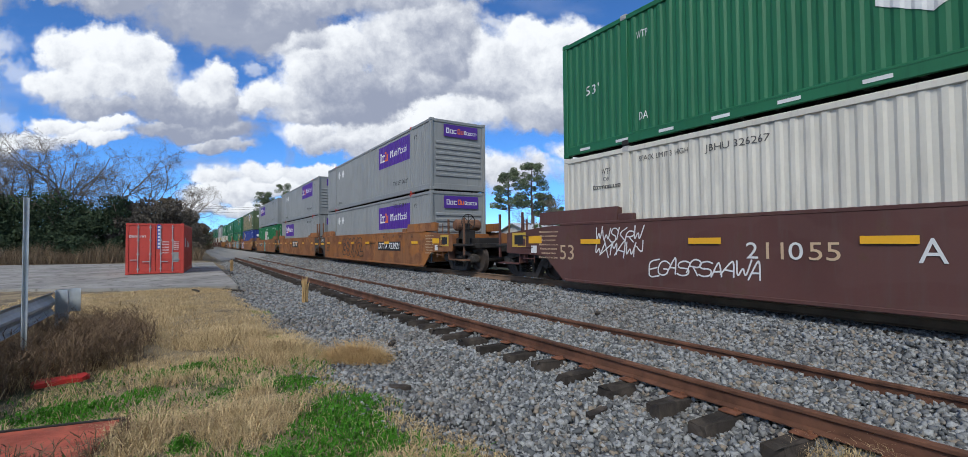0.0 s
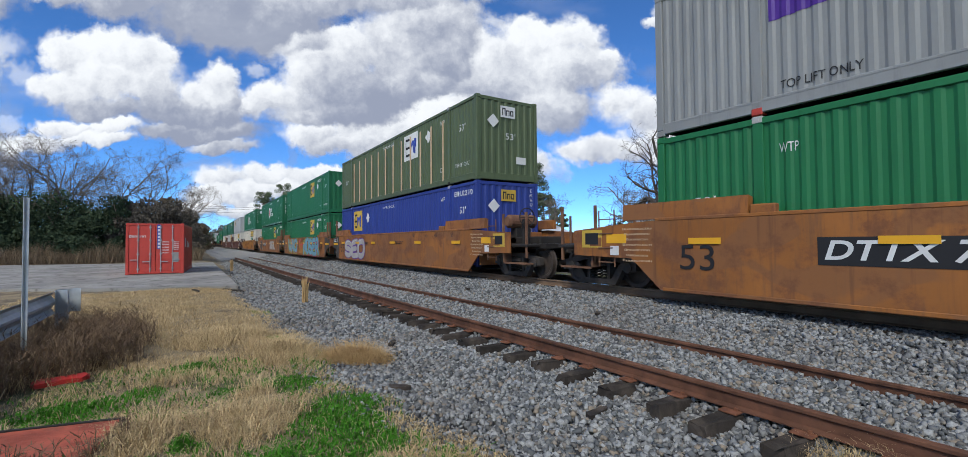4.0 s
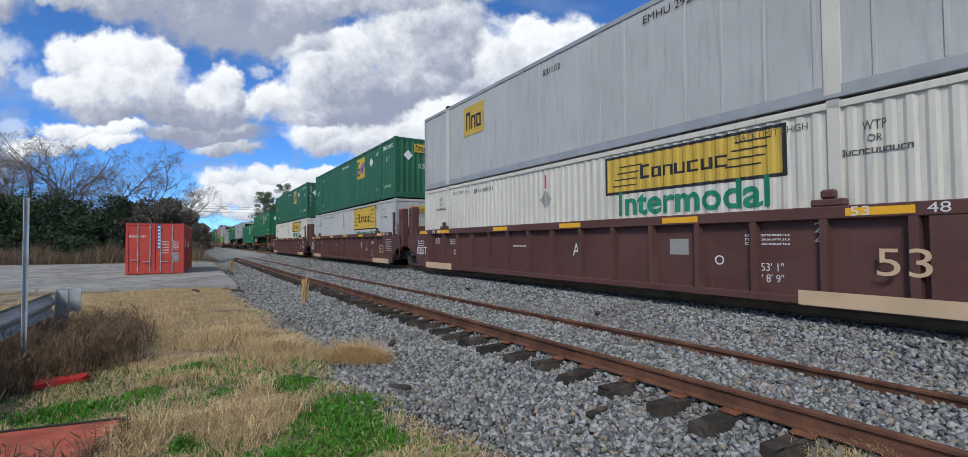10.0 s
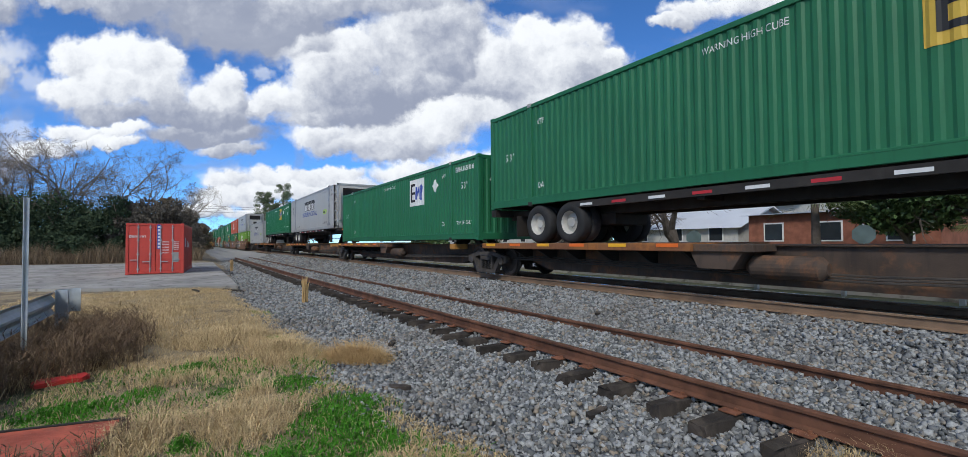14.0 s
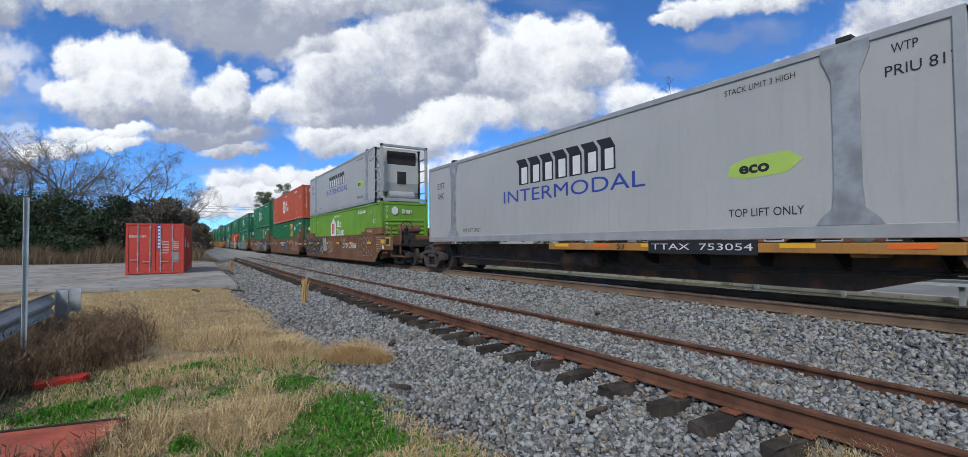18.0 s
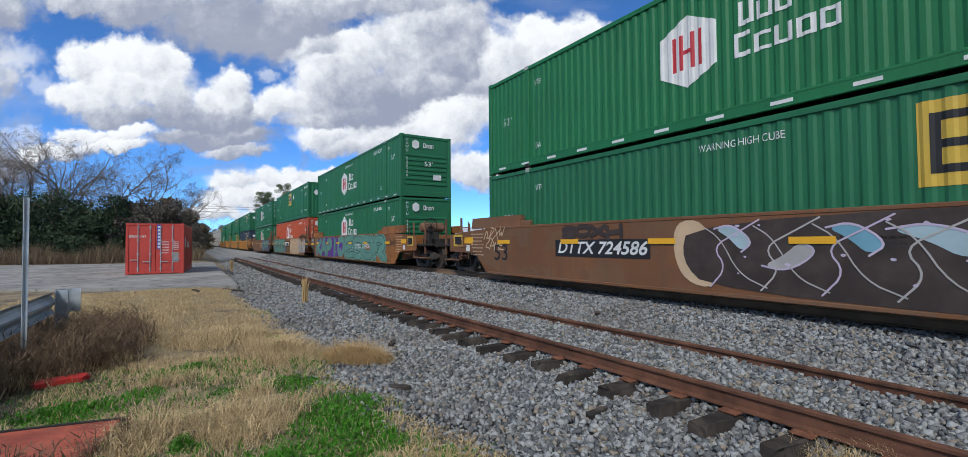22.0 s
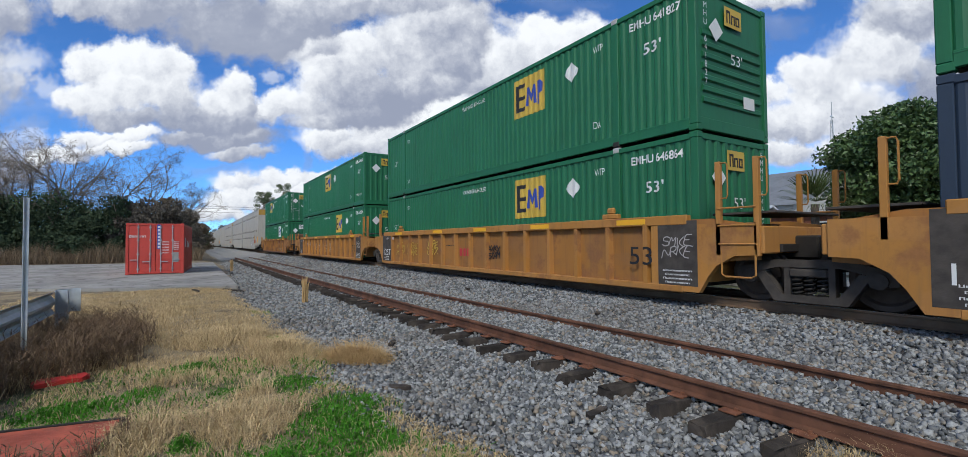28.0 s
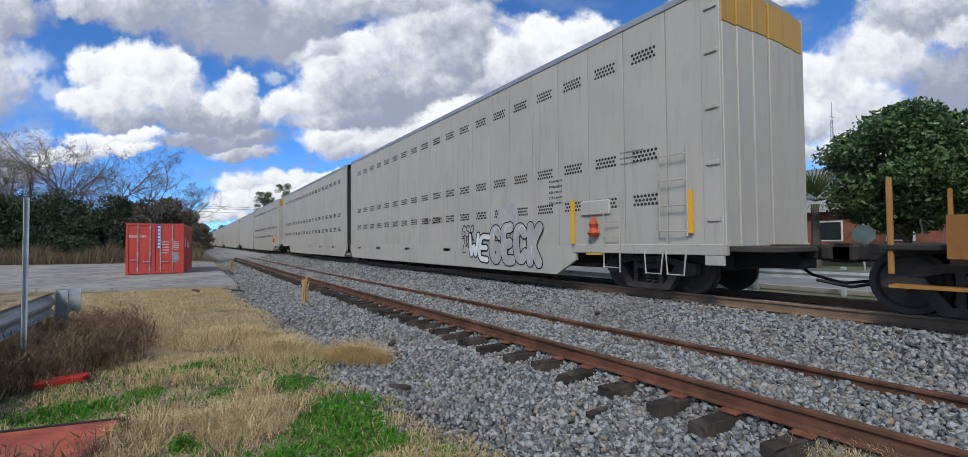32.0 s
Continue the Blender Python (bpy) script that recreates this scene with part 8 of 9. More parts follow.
red_plastic = surf("faded_red_plastic", (0.50, 0.035, 0.03), 0.5, var=0.15, scale=3, fine=20, bump=0.1, dirt=0.4, dirt_color=(0.2, 0.1, 0.07))
red_board = surf("faded_red_board", (0.42, 0.10, 0.06), 0.85, var=0.35, scale=4, fine=60, bump=0.6, rust=.55, rust_color=(0.22, 0.10, 0.06), dirt=0.9, dirt_color=(0.16, 0.10, 0.07))
rb = thing("plastic_scrap", "red plastic strip lying in the grass", "debris", pose(-1.25, 7.15, -.50, 8, -2, 7))
part("strip", M().prism([(-.24, -.02), (-.2, -.09), (.05, -.07), (.2, -.10), (.25, -.01), (.22, .07), (-.05, .06), (-.2, .09)], 0, .05, 2), red_plastic, rb)
part("end_cap", M().cyl((.22, 0), .05, -.005, .035, 2, 10), red_plastic, rb, "white-edged round end")
bd = thing("fallen_board", "faded red warning board with a black edge lying in the grass", "debris", pose(-1.0, 4.93, -.50, 3, 3, -3))
part("panel", M().prism([(-.62, -.5), (.36, -.46), (.40, -.2), (.46, .38), (.1, .385), (-.62, .37)], 0, .02, 2), red_board, bd)
part("frame_strip", M().box(-.66, .5, .38, .41, -.005, .03), BLACK, bd, "black edge strip")

# ---------------- grass and weeds ----------------
def blade_material(name, c0, c1, rough=0.8):
    mat = bpy.data.materials.new(name)
    g = G(nodes_of(mat))
    rnd = g.n("NewGeometry").outputs["Random Per Island"]
    co = g.n("TexCoord").outputs["Object"]
    col = g.mix(rnd, c0, c1)
    col = g.mix(g.math("MULTIPLY", g.noise(co, 1.7, 4), 0.5), col, tint(c0, 0.7))
    g.out(g.bsdf(col, rough, 0.0, None, spec=0.2))
    return mat

def blades(x, y, z, h, w, lean, seed):
    """Bent grass blades, two quads each."""
    r = np.random.RandomState(seed)
    n = len(x)
    a = r.uniform(0, 2 * np.pi, n)
    b = r.uniform(0, 2 * np.pi, n)
    l = lean * r.uniform(0.3, 1.3, n) * h
    side = np.stack([np.cos(a), np.sin(a), np.zeros(n)], 1) * (w / 2)[:, None]
    tip = np.stack([np.cos(b) * l, np.sin(b) * l, np.zeros(n)], 1)
    base = np.stack([x, y, z], 1)
    mid = base + tip * 0.3 + np.stack([0 * x, 0 * x, h * 0.6], 1)
    top = base + tip + np.stack([0 * x, 0 * x, h * (1 - 0.25 * lean)], 1)
    pts = np.stack([base - side, base + side, mid - side * .8, mid + side * .8, top], 1)
    f4 = np.array([0, 1, 3, 2])[None] + 5 * np.arange(n)[:, None]
    f3 = np.array([2, 3, 4])[None] + 5 * np.arange(n)[:, None]
    loops = np.concatenate([f4, f3], 1).ravel()
    me = bpy.data.meshes.new("blades")
    me.vertices.add(n * 5)
    me.vertices.foreach_set("co", pts.astype(np.float32).ravel())
    me.loops.add(n * 7)
    me.loops.foreach_set("vertex_index", loops.astype(np.int32))
    me.polygons.add(n * 2)
    st = np.stack([7 * np.arange(n), 7 * np.arange(n) + 4], 1).ravel()
    me.polygons.foreach_set("loop_start", st.astype(np.int32))
    me.update(calc_edges=True)
    me.materials.append(None)
    return me

def patch(n, spots, seed):
    """Random points in soft-edged ellipses (x, y, rx, ry, weight)."""
    r = np.random.RandomState(seed)
    wts = np.array([s[4] for s in spots], float)
    k = r.choice(len(spots), n, p=wts / wts.sum())
    s = np.array([q[:4] for q in spots])[k]
    t, d = r.uniform(0, 2 * np.pi, n), np.sqrt(r.uniform(0, 1, n)) * r.uniform(.6, 1.15, n)
    x, y = s[:, 0] + s[:, 2] * d * np.cos(t), s[:, 1] + s[:, 3] * d * np.sin(t)
    # tufts: pull the points towards random centres
    j = r.randint(0, n, n)
    c = r.randint(0, max(1, n // 14), n)
    cx, cy = x[c], y[c]
    near = np.hypot(cx - x, cy - y) < 0.5
    x, y = np.where(near, x * .45 + cx * .55, x), np.where(near, y * .45 + cy * .55, y)
    z = np.array([ground_z(p, q) for p, q in zip(x, y)])
    return x, y, z, r

def grass(name, label, n, spots, h, w, lean, mat, seed):
    x, y, z, r = patch(n, spots, seed)
    hh = h * r.uniform(.35, 1.2, n)
    ob = part(name, blades(x, y, z - .02, hh, w * r.uniform(.6, 1.4, n) * (1 + .05 * y), lean, seed + 1), mat)
    return tagged(ob, label, "grass", kind="stuff")

straw = blade_material("dry_straw", (0.44, 0.315, 0.155), (0.88, 0.69, 0.40))
straw_red = blade_material("tawny_straw", (0.50, 0.32, 0.14), (0.74, 0.53, 0.26))
greenb = blade_material("green_weed", (0.045, 0.165, 0.010), (0.11, 0.33, 0.028))
brownw = blade_material("dead_weed", (0.11, 0.075, 0.05), (0.33, 0.225, 0.135))
GREENS = [(1.1, 4.2, .55, .8), (-.42, 6.25, .25, .35), (-1.05, 5.95, .6, .4), (-.29, 6.95, .22, .3), (.31, 5.8, .34, .22), (.9, 5.75, .42, .4), (.0, 4.55, .22, .25), (.6, 3.75, .4, .35), (1.55, 4.9, .3, .3), (.1, 7.3, .25, .2), (1.2, 8.6, .3, .2)]
CLUMPS = [(.42, 4.75, .5, .55), (-.3, 4.8, .3, .45), (.62, 5.5, .25, .2), (1.15, 7.6, .55, .8), (.5, 9.0, .8, .9), (-.3, 6.6, .3, .2)]
def inside(spots, px, py):
    return max(1 - math.hypot((px - a) / c, (py - b) / d) for a, b, c, d in spots)
def yard_grass():
    """Straw, tawny and green blades spread by noise, so that the patches have ragged edges."""
    r = np.random.RandomState(11)
    n = 260000
    y = 2.9 + 17 * r.uniform(0, 1, n) ** 1.9
    x = r.uniform(-4.2, 2.6, n)
    q = r.uniform(0, 1, n)
    out = {"straw": [], "tawny": [], "green": []}
    for px, py, k in zip(x, y, q):
        e = gravel_edge(py) + .28 * noise.noise((px * 1.7, py * 1.7, 3)) + .12 * noise.noise((px * 6, py * 6, 9))
        if px > e + .05 or (px < -1.3 and 6.9 < py < 11.5):
            continue
        rag = .35 * noise.noise((px * 2.6, py * 2.3, 2)) + .3 * noise.noise((px * 8, py * 8, 4))
        dry = inside(CLUMPS, px, py) + rag
        g1 = inside(GREENS, px, py) + .8 * rag
        if dry < .1 and g1 > 0:
            if k < .8:
                out["green"].append((px, py, .055 * (1 + .8 * g1)))
            elif k < .87:
                out["straw"].append((px, py, .10))
            continue
        d = noise.noise((px * 1.1, py * .9, 7)) + .5 * noise.noise((px * 3.4, py * 3.0, 8))
        if px > 1.3 and py < 4.6:
            d -= .45
        if dry > .05:
            out["straw"].append((px, py, .12 + .19 * min(.8, dry)))
        elif d > -.5 or k < .4:
            out["straw" if k < .86 or py > 7.5 else "green"].append((px, py, .075 + .09 * max(0, d)))
    for k in range(4200):
        a, q = r.uniform(0, 6.28), math.sqrt(r.uniform())
        px, py = 2.15 + .55 * q * math.cos(a), 6.95 + .5 * q * math.sin(a)
        px += .1 * noise.noise((px * 5, py * 5, 1))
        out["tawny"].append((px, py, .38 * (1.1 - .8 * q)))
    for k in range(2200):
        a, q = r.uniform(0, 6.28), math.sqrt(r.uniform())
        out["tawny"].append((1.2 + .75 * q * math.cos(a), 7.9 + 1.1 * q * math.sin(a), .17 * (1.2 - q)))
    for k in range(1500):
        a, q = r.uniform(0, 6.28), math.sqrt(r.uniform())
        out["green"].append((1.55 + .35 * q * math.cos(a), 12.4 + .3 * q * math.sin(a), .05))
    return out
YARD = yard_grass()
for nm, key, lb, mt, w_, lean_ in (("dry_grass", "straw", "flattened dry straw-coloured grass across the yard", straw, .0038, 1.25), ("tawny_grass", "tawny", "tawny clump of dry grass at the gravel's edge", straw_red, .0036, 1.3), ("green_grass", "green", "fresh green clover and grass in the yard", greenb, .010, .9)):
    a = np.array(YARD[key])
    rz = np.random.RandomState(len(a))
    zz = np.array([ground_z(p_, q_) for p_, q_ in a[:, :2]])
    ob = part(nm, blades(a[:, 0], a[:, 1], zz - .02, a[:, 2] * rz.uniform(.35, 1.5, len(a)), w_ * rz.uniform(.6, 1.5, len(a)) * (1 + .05 * a[:, 1]), lean_, 31), mt)
    tagged(ob, lb, "grass", kind="stuff")
WEEDS = [(-1.5, 7.7, .5, .8, 3), (-1.0, 8.2, .45, .7, 2.2), (-2.0, 7.0, .45, .6, 2), (-.95, 9.6, .5, .8, 1.6), (-1.75, 9.4, .65, 1.6, 4), (-1.35, 10.6, .7, .9, 3), (-1.9, 7.6, .5, .7, 2), (-2.3, 11.6, .5, .8, 1), (-1.05, 8.9, .4, .7, 1.2)]
def forbs(n, spots, h, seed, twigs=11):
    """Dead branching weeds: a thin stem with short side twigs, all narrow strips."""
    x, y, z, r = patch(n, spots, seed)
    H = h * r.uniform(.45, 1.25, n)
    base = np.stack([x, y, z - .02], 1)
    lean = r.normal(0, .22, (n, 2)) * H[:, None]
    top = base + np.concatenate([lean, H[:, None]], 1)
    a, b, w = [base], [top], [np.full(n, .004)]
    for k in range(twigs):
        f = r.uniform(.2, .98, n)[:, None]
        s = base + (top - base) * f
        t = r.uniform(0, 6.283, n)
        L = H * r.uniform(.10, .34, n)
        up = r.uniform(.0, 1.1, n)
        a.append(s)
        b.append(s + np.stack([np.cos(t), np.sin(t), up], 1) * L[:, None])
        w.append(r.uniform(.0018, .0045, n))
    a, b, w = np.concatenate(a), np.concatenate(b), np.concatenate(w)
    m = len(a)
    t = r.uniform(0, 6.283, m)
    side = np.stack([np.cos(t), np.sin(t), np.zeros(m)], 1) * w[:, None]
    mid = (a + b) / 2 + r.normal(0, .012, (m, 3))
    pts = np.stack([a - side, a + side, mid - side, mid + side, b - side * .4, b + side * .4], 1)
    f4 = np.array([[0, 1, 3, 2], [2, 3, 5, 4]])[None] + 6 * np.arange(m)[:, None, None]
    me = bpy.data.meshes.new("weeds")
    me.vertices.add(m * 6)
    me.vertices.foreach_set("co", pts.astype(np.float32).ravel())
    me.loops.add(m * 8)
    me.loops.foreach_set("vertex_index", f4.astype(np.int32).ravel())
    me.polygons.add(m * 2)
    me.polygons.foreach_set("loop_start", np.arange(0, m * 8, 4, dtype=np.int32))
    me.update(calc_edges=True)
    me.materials.append(None)
    return me
grass("pale_weeds", "pale dry stems among the weeds by the guardrail", 3000, WEEDS, .30, .005, 1.0, straw, 16)
tagged(part("dead_weeds", forbs(2700, WEEDS, .42, 14), brownw), "brown dead branching weeds around the guardrail", "weeds", kind="stuff")
tagged(part("board_weeds", forbs(90, [(-1.0, 4.55, .45, .25, 1), (-.45, 4.7, .12, .35, .6)], .22, 19, 8), brownw), "brown stems growing over the fallen board", "weeds", kind="stuff")
grass("trackside_weeds", "dry weeds growing beside the siding rail", 900, [(4.3, 1.75, .25, .25, 1), (4.5, 1.35, .3, .2, 1), (4.2, 1.3, .3, .2, 1)], .2, .004, .9, straw, 15)
tall_straw = blade_material("tall_reed", (0.15, 0.11, 0.07), (0.36, 0.27, 0.175))
def reeds():
    r = np.random.RandomState(21)
    n = 26000
    x = r.uniform(-34, 1.0, n)
    y = 50.5 - .28 * x * 0 + r.uniform(0, 5, n) + np.where(x > -3, 1, 0) * r.uniform(0, 6, n)
    keep = (x < -1.5) | (y > 52)
    x, y = x[keep], y[keep]
    z = np.full(len(x), -.55)
    return blades(x, y, z, 1.55 * r.uniform(.3, 1.25, len(x)) * (1 + .35 * np.sin(x * 1.3) * np.sin(x * .37 + y)), r.uniform(.012, .04, len(x)), .6, 22)
tagged(part("reeds", reeds(), tall_straw), "tall dry reeds along the edge of the slab", "reeds", kind="stuff")

tuft = thing("dry_stalks", "upright bundle of dry stalks beside the siding", "weed", pose(2.79, 14.05, -.62))
r0 = random.Random(5)
m = M()
for i in range(46):
    a, d = r0.uniform(0, 6.28), r0.uniform(0, .09)
    h = r0.uniform(.4, .74)
    m.tube([(d * math.cos(a), d * math.sin(a), 0), (d * 1.1 * math.cos(a) + r0.uniform(-.02, .02), d * math.sin(a), h * .6), (d * math.cos(a) + r0.uniform(-.05, .05), d * math.sin(a) + r0.uniform(-.05, .05), h)], [.012, .011, .006], 4)
part("stalk_bundle", m, straw_red, tuft)
tuft2 = copy_thing(tuft, Matrix.Translation((2.2, 33.0, -.62)))
for nm, x, y, L, rz in (("timber_scrap", 2.1, 5.27, .34, -32), ("timber_scrap", 3.1, 8.0, .4, 60), ("timber_scrap", 7.1, 6.8, .3, 20), ("timber_scrap", 7.3, 12.5, .45, 75), ("timber_scrap", 3.55, 3.45, .38, 12), ("timber_scrap", 1.3, 18.3, 1.6, -70), ("timber_scrap", .2, 18.7, .9, -78)):
    t = thing(nm, "dark splintered piece of old tie on the gravel", "debris", pose(x, y, ground_z(x, y) + .01, 0, 0, rz))
    part("splinter", M().prism([(-L / 2, -.04), (-L / 4, -.055), (L / 3, -.045), (L / 2, -.01), (L / 3, .035), (-L / 3, .05)], 0, .05, 2), tie_dark, t)

# ---------------- trees ----------------
bark = surf("grey_bark", (0.105, 0.085, 0.068), 0.9, var=0.25, scale=3, fine=18, bump=0.6)
bark_pale = surf("pale_bark", (0.20, 0.165, 0.135), 0.9, var=0.25, scale=3, fine=18, bump=0.6)

def branch_tree(h, seed, spread=0.8, levels=5, droop=0.0, lean=(0, 0), r0=None, first=.3, rmin=.006):
    """A leafless tree: a tapered trunk, long crooked limbs, and side shoots along them down to twigs."""
    r = random.Random(seed)
    trunk, limbs = M(), M()
    tips = []
    def turned(d, ang):
        a = d.orthogonal().normalized()
        a = Matrix.Rotation(r.uniform(0, 6.283), 3, d) @ a
        return (d * math.cos(ang) + a * math.sin(ang)).normalized()
    def grow(p, d, L, rad, lev, m):
        n = (3, 8, 6, 4, 3, 2)[min(lev, 5)]
        wig = (.08, .34, .42, .45, .4, .3)[min(lev, 5)]
        pts, rr = [p], [rad]
        for i in range(n):
            d = (d + Vector((r.uniform(-1, 1), r.uniform(-1, 1), r.uniform(-.85, .95))) * wig).normalized()
            p = p + d * (L / n)
            pts.append(p)
            rr.append(max(rmin, rad * (1 - .62 * (i + 1) / n) if lev else rad * (1 - .2 * (i + 1) / n)))
        m.tube(pts, rr, 8 if lev == 0 else 6 if lev == 1 else 4 if lev == 2 else 3)
        if lev >= levels:
            tips.append(p)
            return
        if lev == 0:
            k = r.choice((4, 5))
            a0 = r.uniform(0, 6.283)
            for i in range(k):
                a = a0 + 6.283 * i / k + r.uniform(-.4, .4)
                s = spread * r.uniform(.35, 1.4)
                e = (d + Vector((math.cos(a), math.sin(a), 0)) * s).normalized()
                grow(pts[-1 if i < 3 else -2], e, h * r.uniform(.55, .78), rr[-1] * r.uniform(.55, .78), 1, limbs)
            return
        for i in range(2 if lev == 1 else 1, n + 1):
            if i < n and r.random() > .9:
                continue
            f = 1 - .45 * i / n
            grow(pts[i], turned((pts[i] - pts[i - 1]).normalized(), r.uniform(.5, 1.05)), L * r.uniform(.34, .62) * f + .02 * h, rr[i] * r.uniform(.5, .72), lev + 1, limbs)
    grow(Vector((0, 0, 0)), Vector((lean[0], lean[1], 1)).normalized(), h * first, r0 or h * .022, 0, trunk)
    return trunk, limbs, tips

def bare_tree(x, y, h, seed, spread=.8, label="leafless tree with forking grey branches", levels=5, lean=(0, 0), mat=None, first=.2, thin=.010, stout=.026):
    t = thing("bare_tree", label, "tree", pose(x, y, -.6), "bare trees")
    trunk, limbs, tips = branch_tree(h, seed, spread, levels, 0, lean, h * stout, first, thin)
    k = h / max(v[2] for v in limbs.v)
    for mm in (trunk, limbs):
        mm.v = [(a * k, b * k, c * k) for a, b, c in mm.v]
    part("trunk", trunk, mat or bark, t)
    part("branch_work", limbs, mat or bark, t)
    return t

def leaf_cloud(centres, radii, n, size, seed, flat=.7):
    """Leaves, single bent quads, gathered round the given centres with gaps between the clumps."""
    r = np.random.RandomState(seed)
    c = np.array(centres, float)
    k = r.randint(0, len(c), n)
    d = r.normal(size=(n, 3))
    d /= np.linalg.norm(d, axis=1)[:, None]
    rad = np.array(radii)[k] * r.uniform(.35, 1.05, n) ** .5
    p = c[k] + d * rad[:, None] * np.array([1, 1, flat])
    a = r.normal(size=(n, 3))
    a /= np.linalg.norm(a, axis=1)[:, None]
    b = np.cross(a, r.normal(size=(n, 3)))
    b /= np.linalg.norm(b, axis=1)[:, None]
    s = size * r.uniform(.6, 1.4, n)
    a, b = a * s[:, None], b * (s * .55)[:, None]
    nrm = np.cross(a, b)
    nrm = nrm / np.linalg.norm(nrm, axis=1)[:, None] * (s * .15)[:, None]
    pts = np.stack([p - a, p + b + nrm, p + a, p - b + nrm], 1)
    me = bpy.data.meshes.new("leaves")
    me.vertices.add(n * 4)
    me.vertices.foreach_set("co", pts.astype(np.float32).ravel())
    f = np.array([(0, 1, 2), (0, 2, 3)])[None] + 4 * np.arange(n)[:, None, None]
    me.loops.add(n * 6)
    me.loops.foreach_set("vertex_index", f.astype(np.int32).ravel())
    me.polygons.add(n * 2)
    me.polygons.foreach_set("loop_start", np.arange(0, n * 6, 3, dtype=np.int32))
    me.update(calc_edges=True)
    me.materials.append(None)
    return me

def leaf_material(name, c0, c1, gloss=.5):
    mat = bpy.data.materials.new(name)
    g = G(nodes_of(mat))
    rnd = g.n("NewGeometry").outputs["Random Per Island"]
    co = g.n("TexCoord").outputs["Object"]
    col = g.mix(rnd, c0, c1)
    col = g.mix(g.math("MULTIPLY", g.noise(co, .8, 3), .55), col, tint(c0, .55))
    g.out(g.bsdf(col, gloss, 0.0, None, spec=.35))
    return mat
leaf_dark = leaf_material("evergreen_leaf", (0.042, 0.085, 0.028), (0.15, 0.23, 0.08), .4)
leaf_hedge = leaf_material("thicket_leaf", (0.034, 0.058, 0.030), (0.078, 0.115, 0.056), .85)
leaf_brown = leaf_material("brown_leaf", (0.10, 0.075, 0.05), (0.19, 0.15, 0.095), .8)
leaf_grey = leaf_material("grey_twig_haze", (0.11, 0.095, 0.078), (0.22, 0.19, 0.15), .9)
needle = leaf_material("pine_needle", (0.11, 0.145, 0.075), (0.23, 0.28, 0.15), .7)

def bush(x, y, w, h, seed, mat, name="bush", label="dense dark evergreen bush at the wood's edge", leaf=.2, n=2600, base=-.6):
    t = thing(name, label, "bush", pose(x, y, base), "thicket")
    r = random.Random(seed)
    cs, rs = [], []
    for i in range(26):
        a, d = r.uniform(0, 6.28), math.sqrt(r.random()) * w * .5
        z = r.uniform(.12, .95) * h * (1 - .45 * (d / (w * .5)) ** 2)
        cs.append((d * math.cos(a), d * math.sin(a) * .8, z))
        rs.append(r.uniform(.5, .95) * min(w, h) * .3)
    stem = M()
    for i in range(5):
        stem.tube([(r.uniform(-.2, .2), r.uniform(-.2, .2), 0), (r.uniform(-.6, .6), r.uniform(-.5, .5), h * .4), (r.uniform(-1.2, 1.2), r.uniform(-1, 1), h * .75)], [.07, .05, .02], 5)
    part("stem_work", stem, bark, t)
    part("crown", leaf_cloud(cs, rs, n, leaf, seed), mat, t)
    return t
rr = random.Random(33)
# the thicket behind the reeds, then the wooded edge along the line into the distance
for i in range(15):
    x = -26 + i * 1.75
    h = lerp_rows([(-26, 8.6), (-12, 7.5), (-6, 6.6), (-1, 6.3)], x) * rr.uniform(.85, 1.1)
    bush(x, 56.5 + rr.uniform(-1, 2.5), rr.uniform(4.2, 5.6), h, 100 + i, leaf_grey if i > 11 else leaf_hedge if i % 4 else leaf_dark, n=12500, leaf=.105)
for i in range(9):
    bush(-24 + i * 2.6, 54.2 + rr.uniform(-.8, .8), rr.uniform(2.4, 3.6), rr.uniform(2.4, 3.6), 160 + i, leaf_hedge, n=3500, leaf=.11)
for i in range(14):
    y = 64 + i * 12
    bush(lerp_rows([(64, -2.6), (100, -.2), (150, 2.4), (230, 3.8)], y) + rr.uniform(-.6, .2), y, rr.uniform(4.6, 6), rr.uniform(6.6, 9.0), 130 + i, (leaf_brown, leaf_grey, leaf_hedge)[i % 3], "roadside_tree", "brownish winter tree at the edge of the wood", .17, 4500)
for x, y, h, sd, sp_, ln in ((-15.0, 60, 11.8, 36, .55, (0, 0)), (-12.4, 59, 12.9, 3, .5, (0, 0)), (-9.2, 58.5, 13.0, 8, .9, (-.12, 0)), (-6.7, 58.5, 12.0, 5, 1.0, (0, 0)), (-4.3, 58.2, 12.3, 21, 1.15, (.2, 0)), (-10.6, 62, 10.0, 29, .8, (0, 0)), (-2.0, 64, 9.4, 31, .9, (.1, 0)), (-18.5, 61, 11.0, 33, .7, (0, 0))):
    bare_tree(x, y, h, sd, sp_, "leafless winter tree above the thicket", 5, ln, bark_pale, .34, .011, .017)

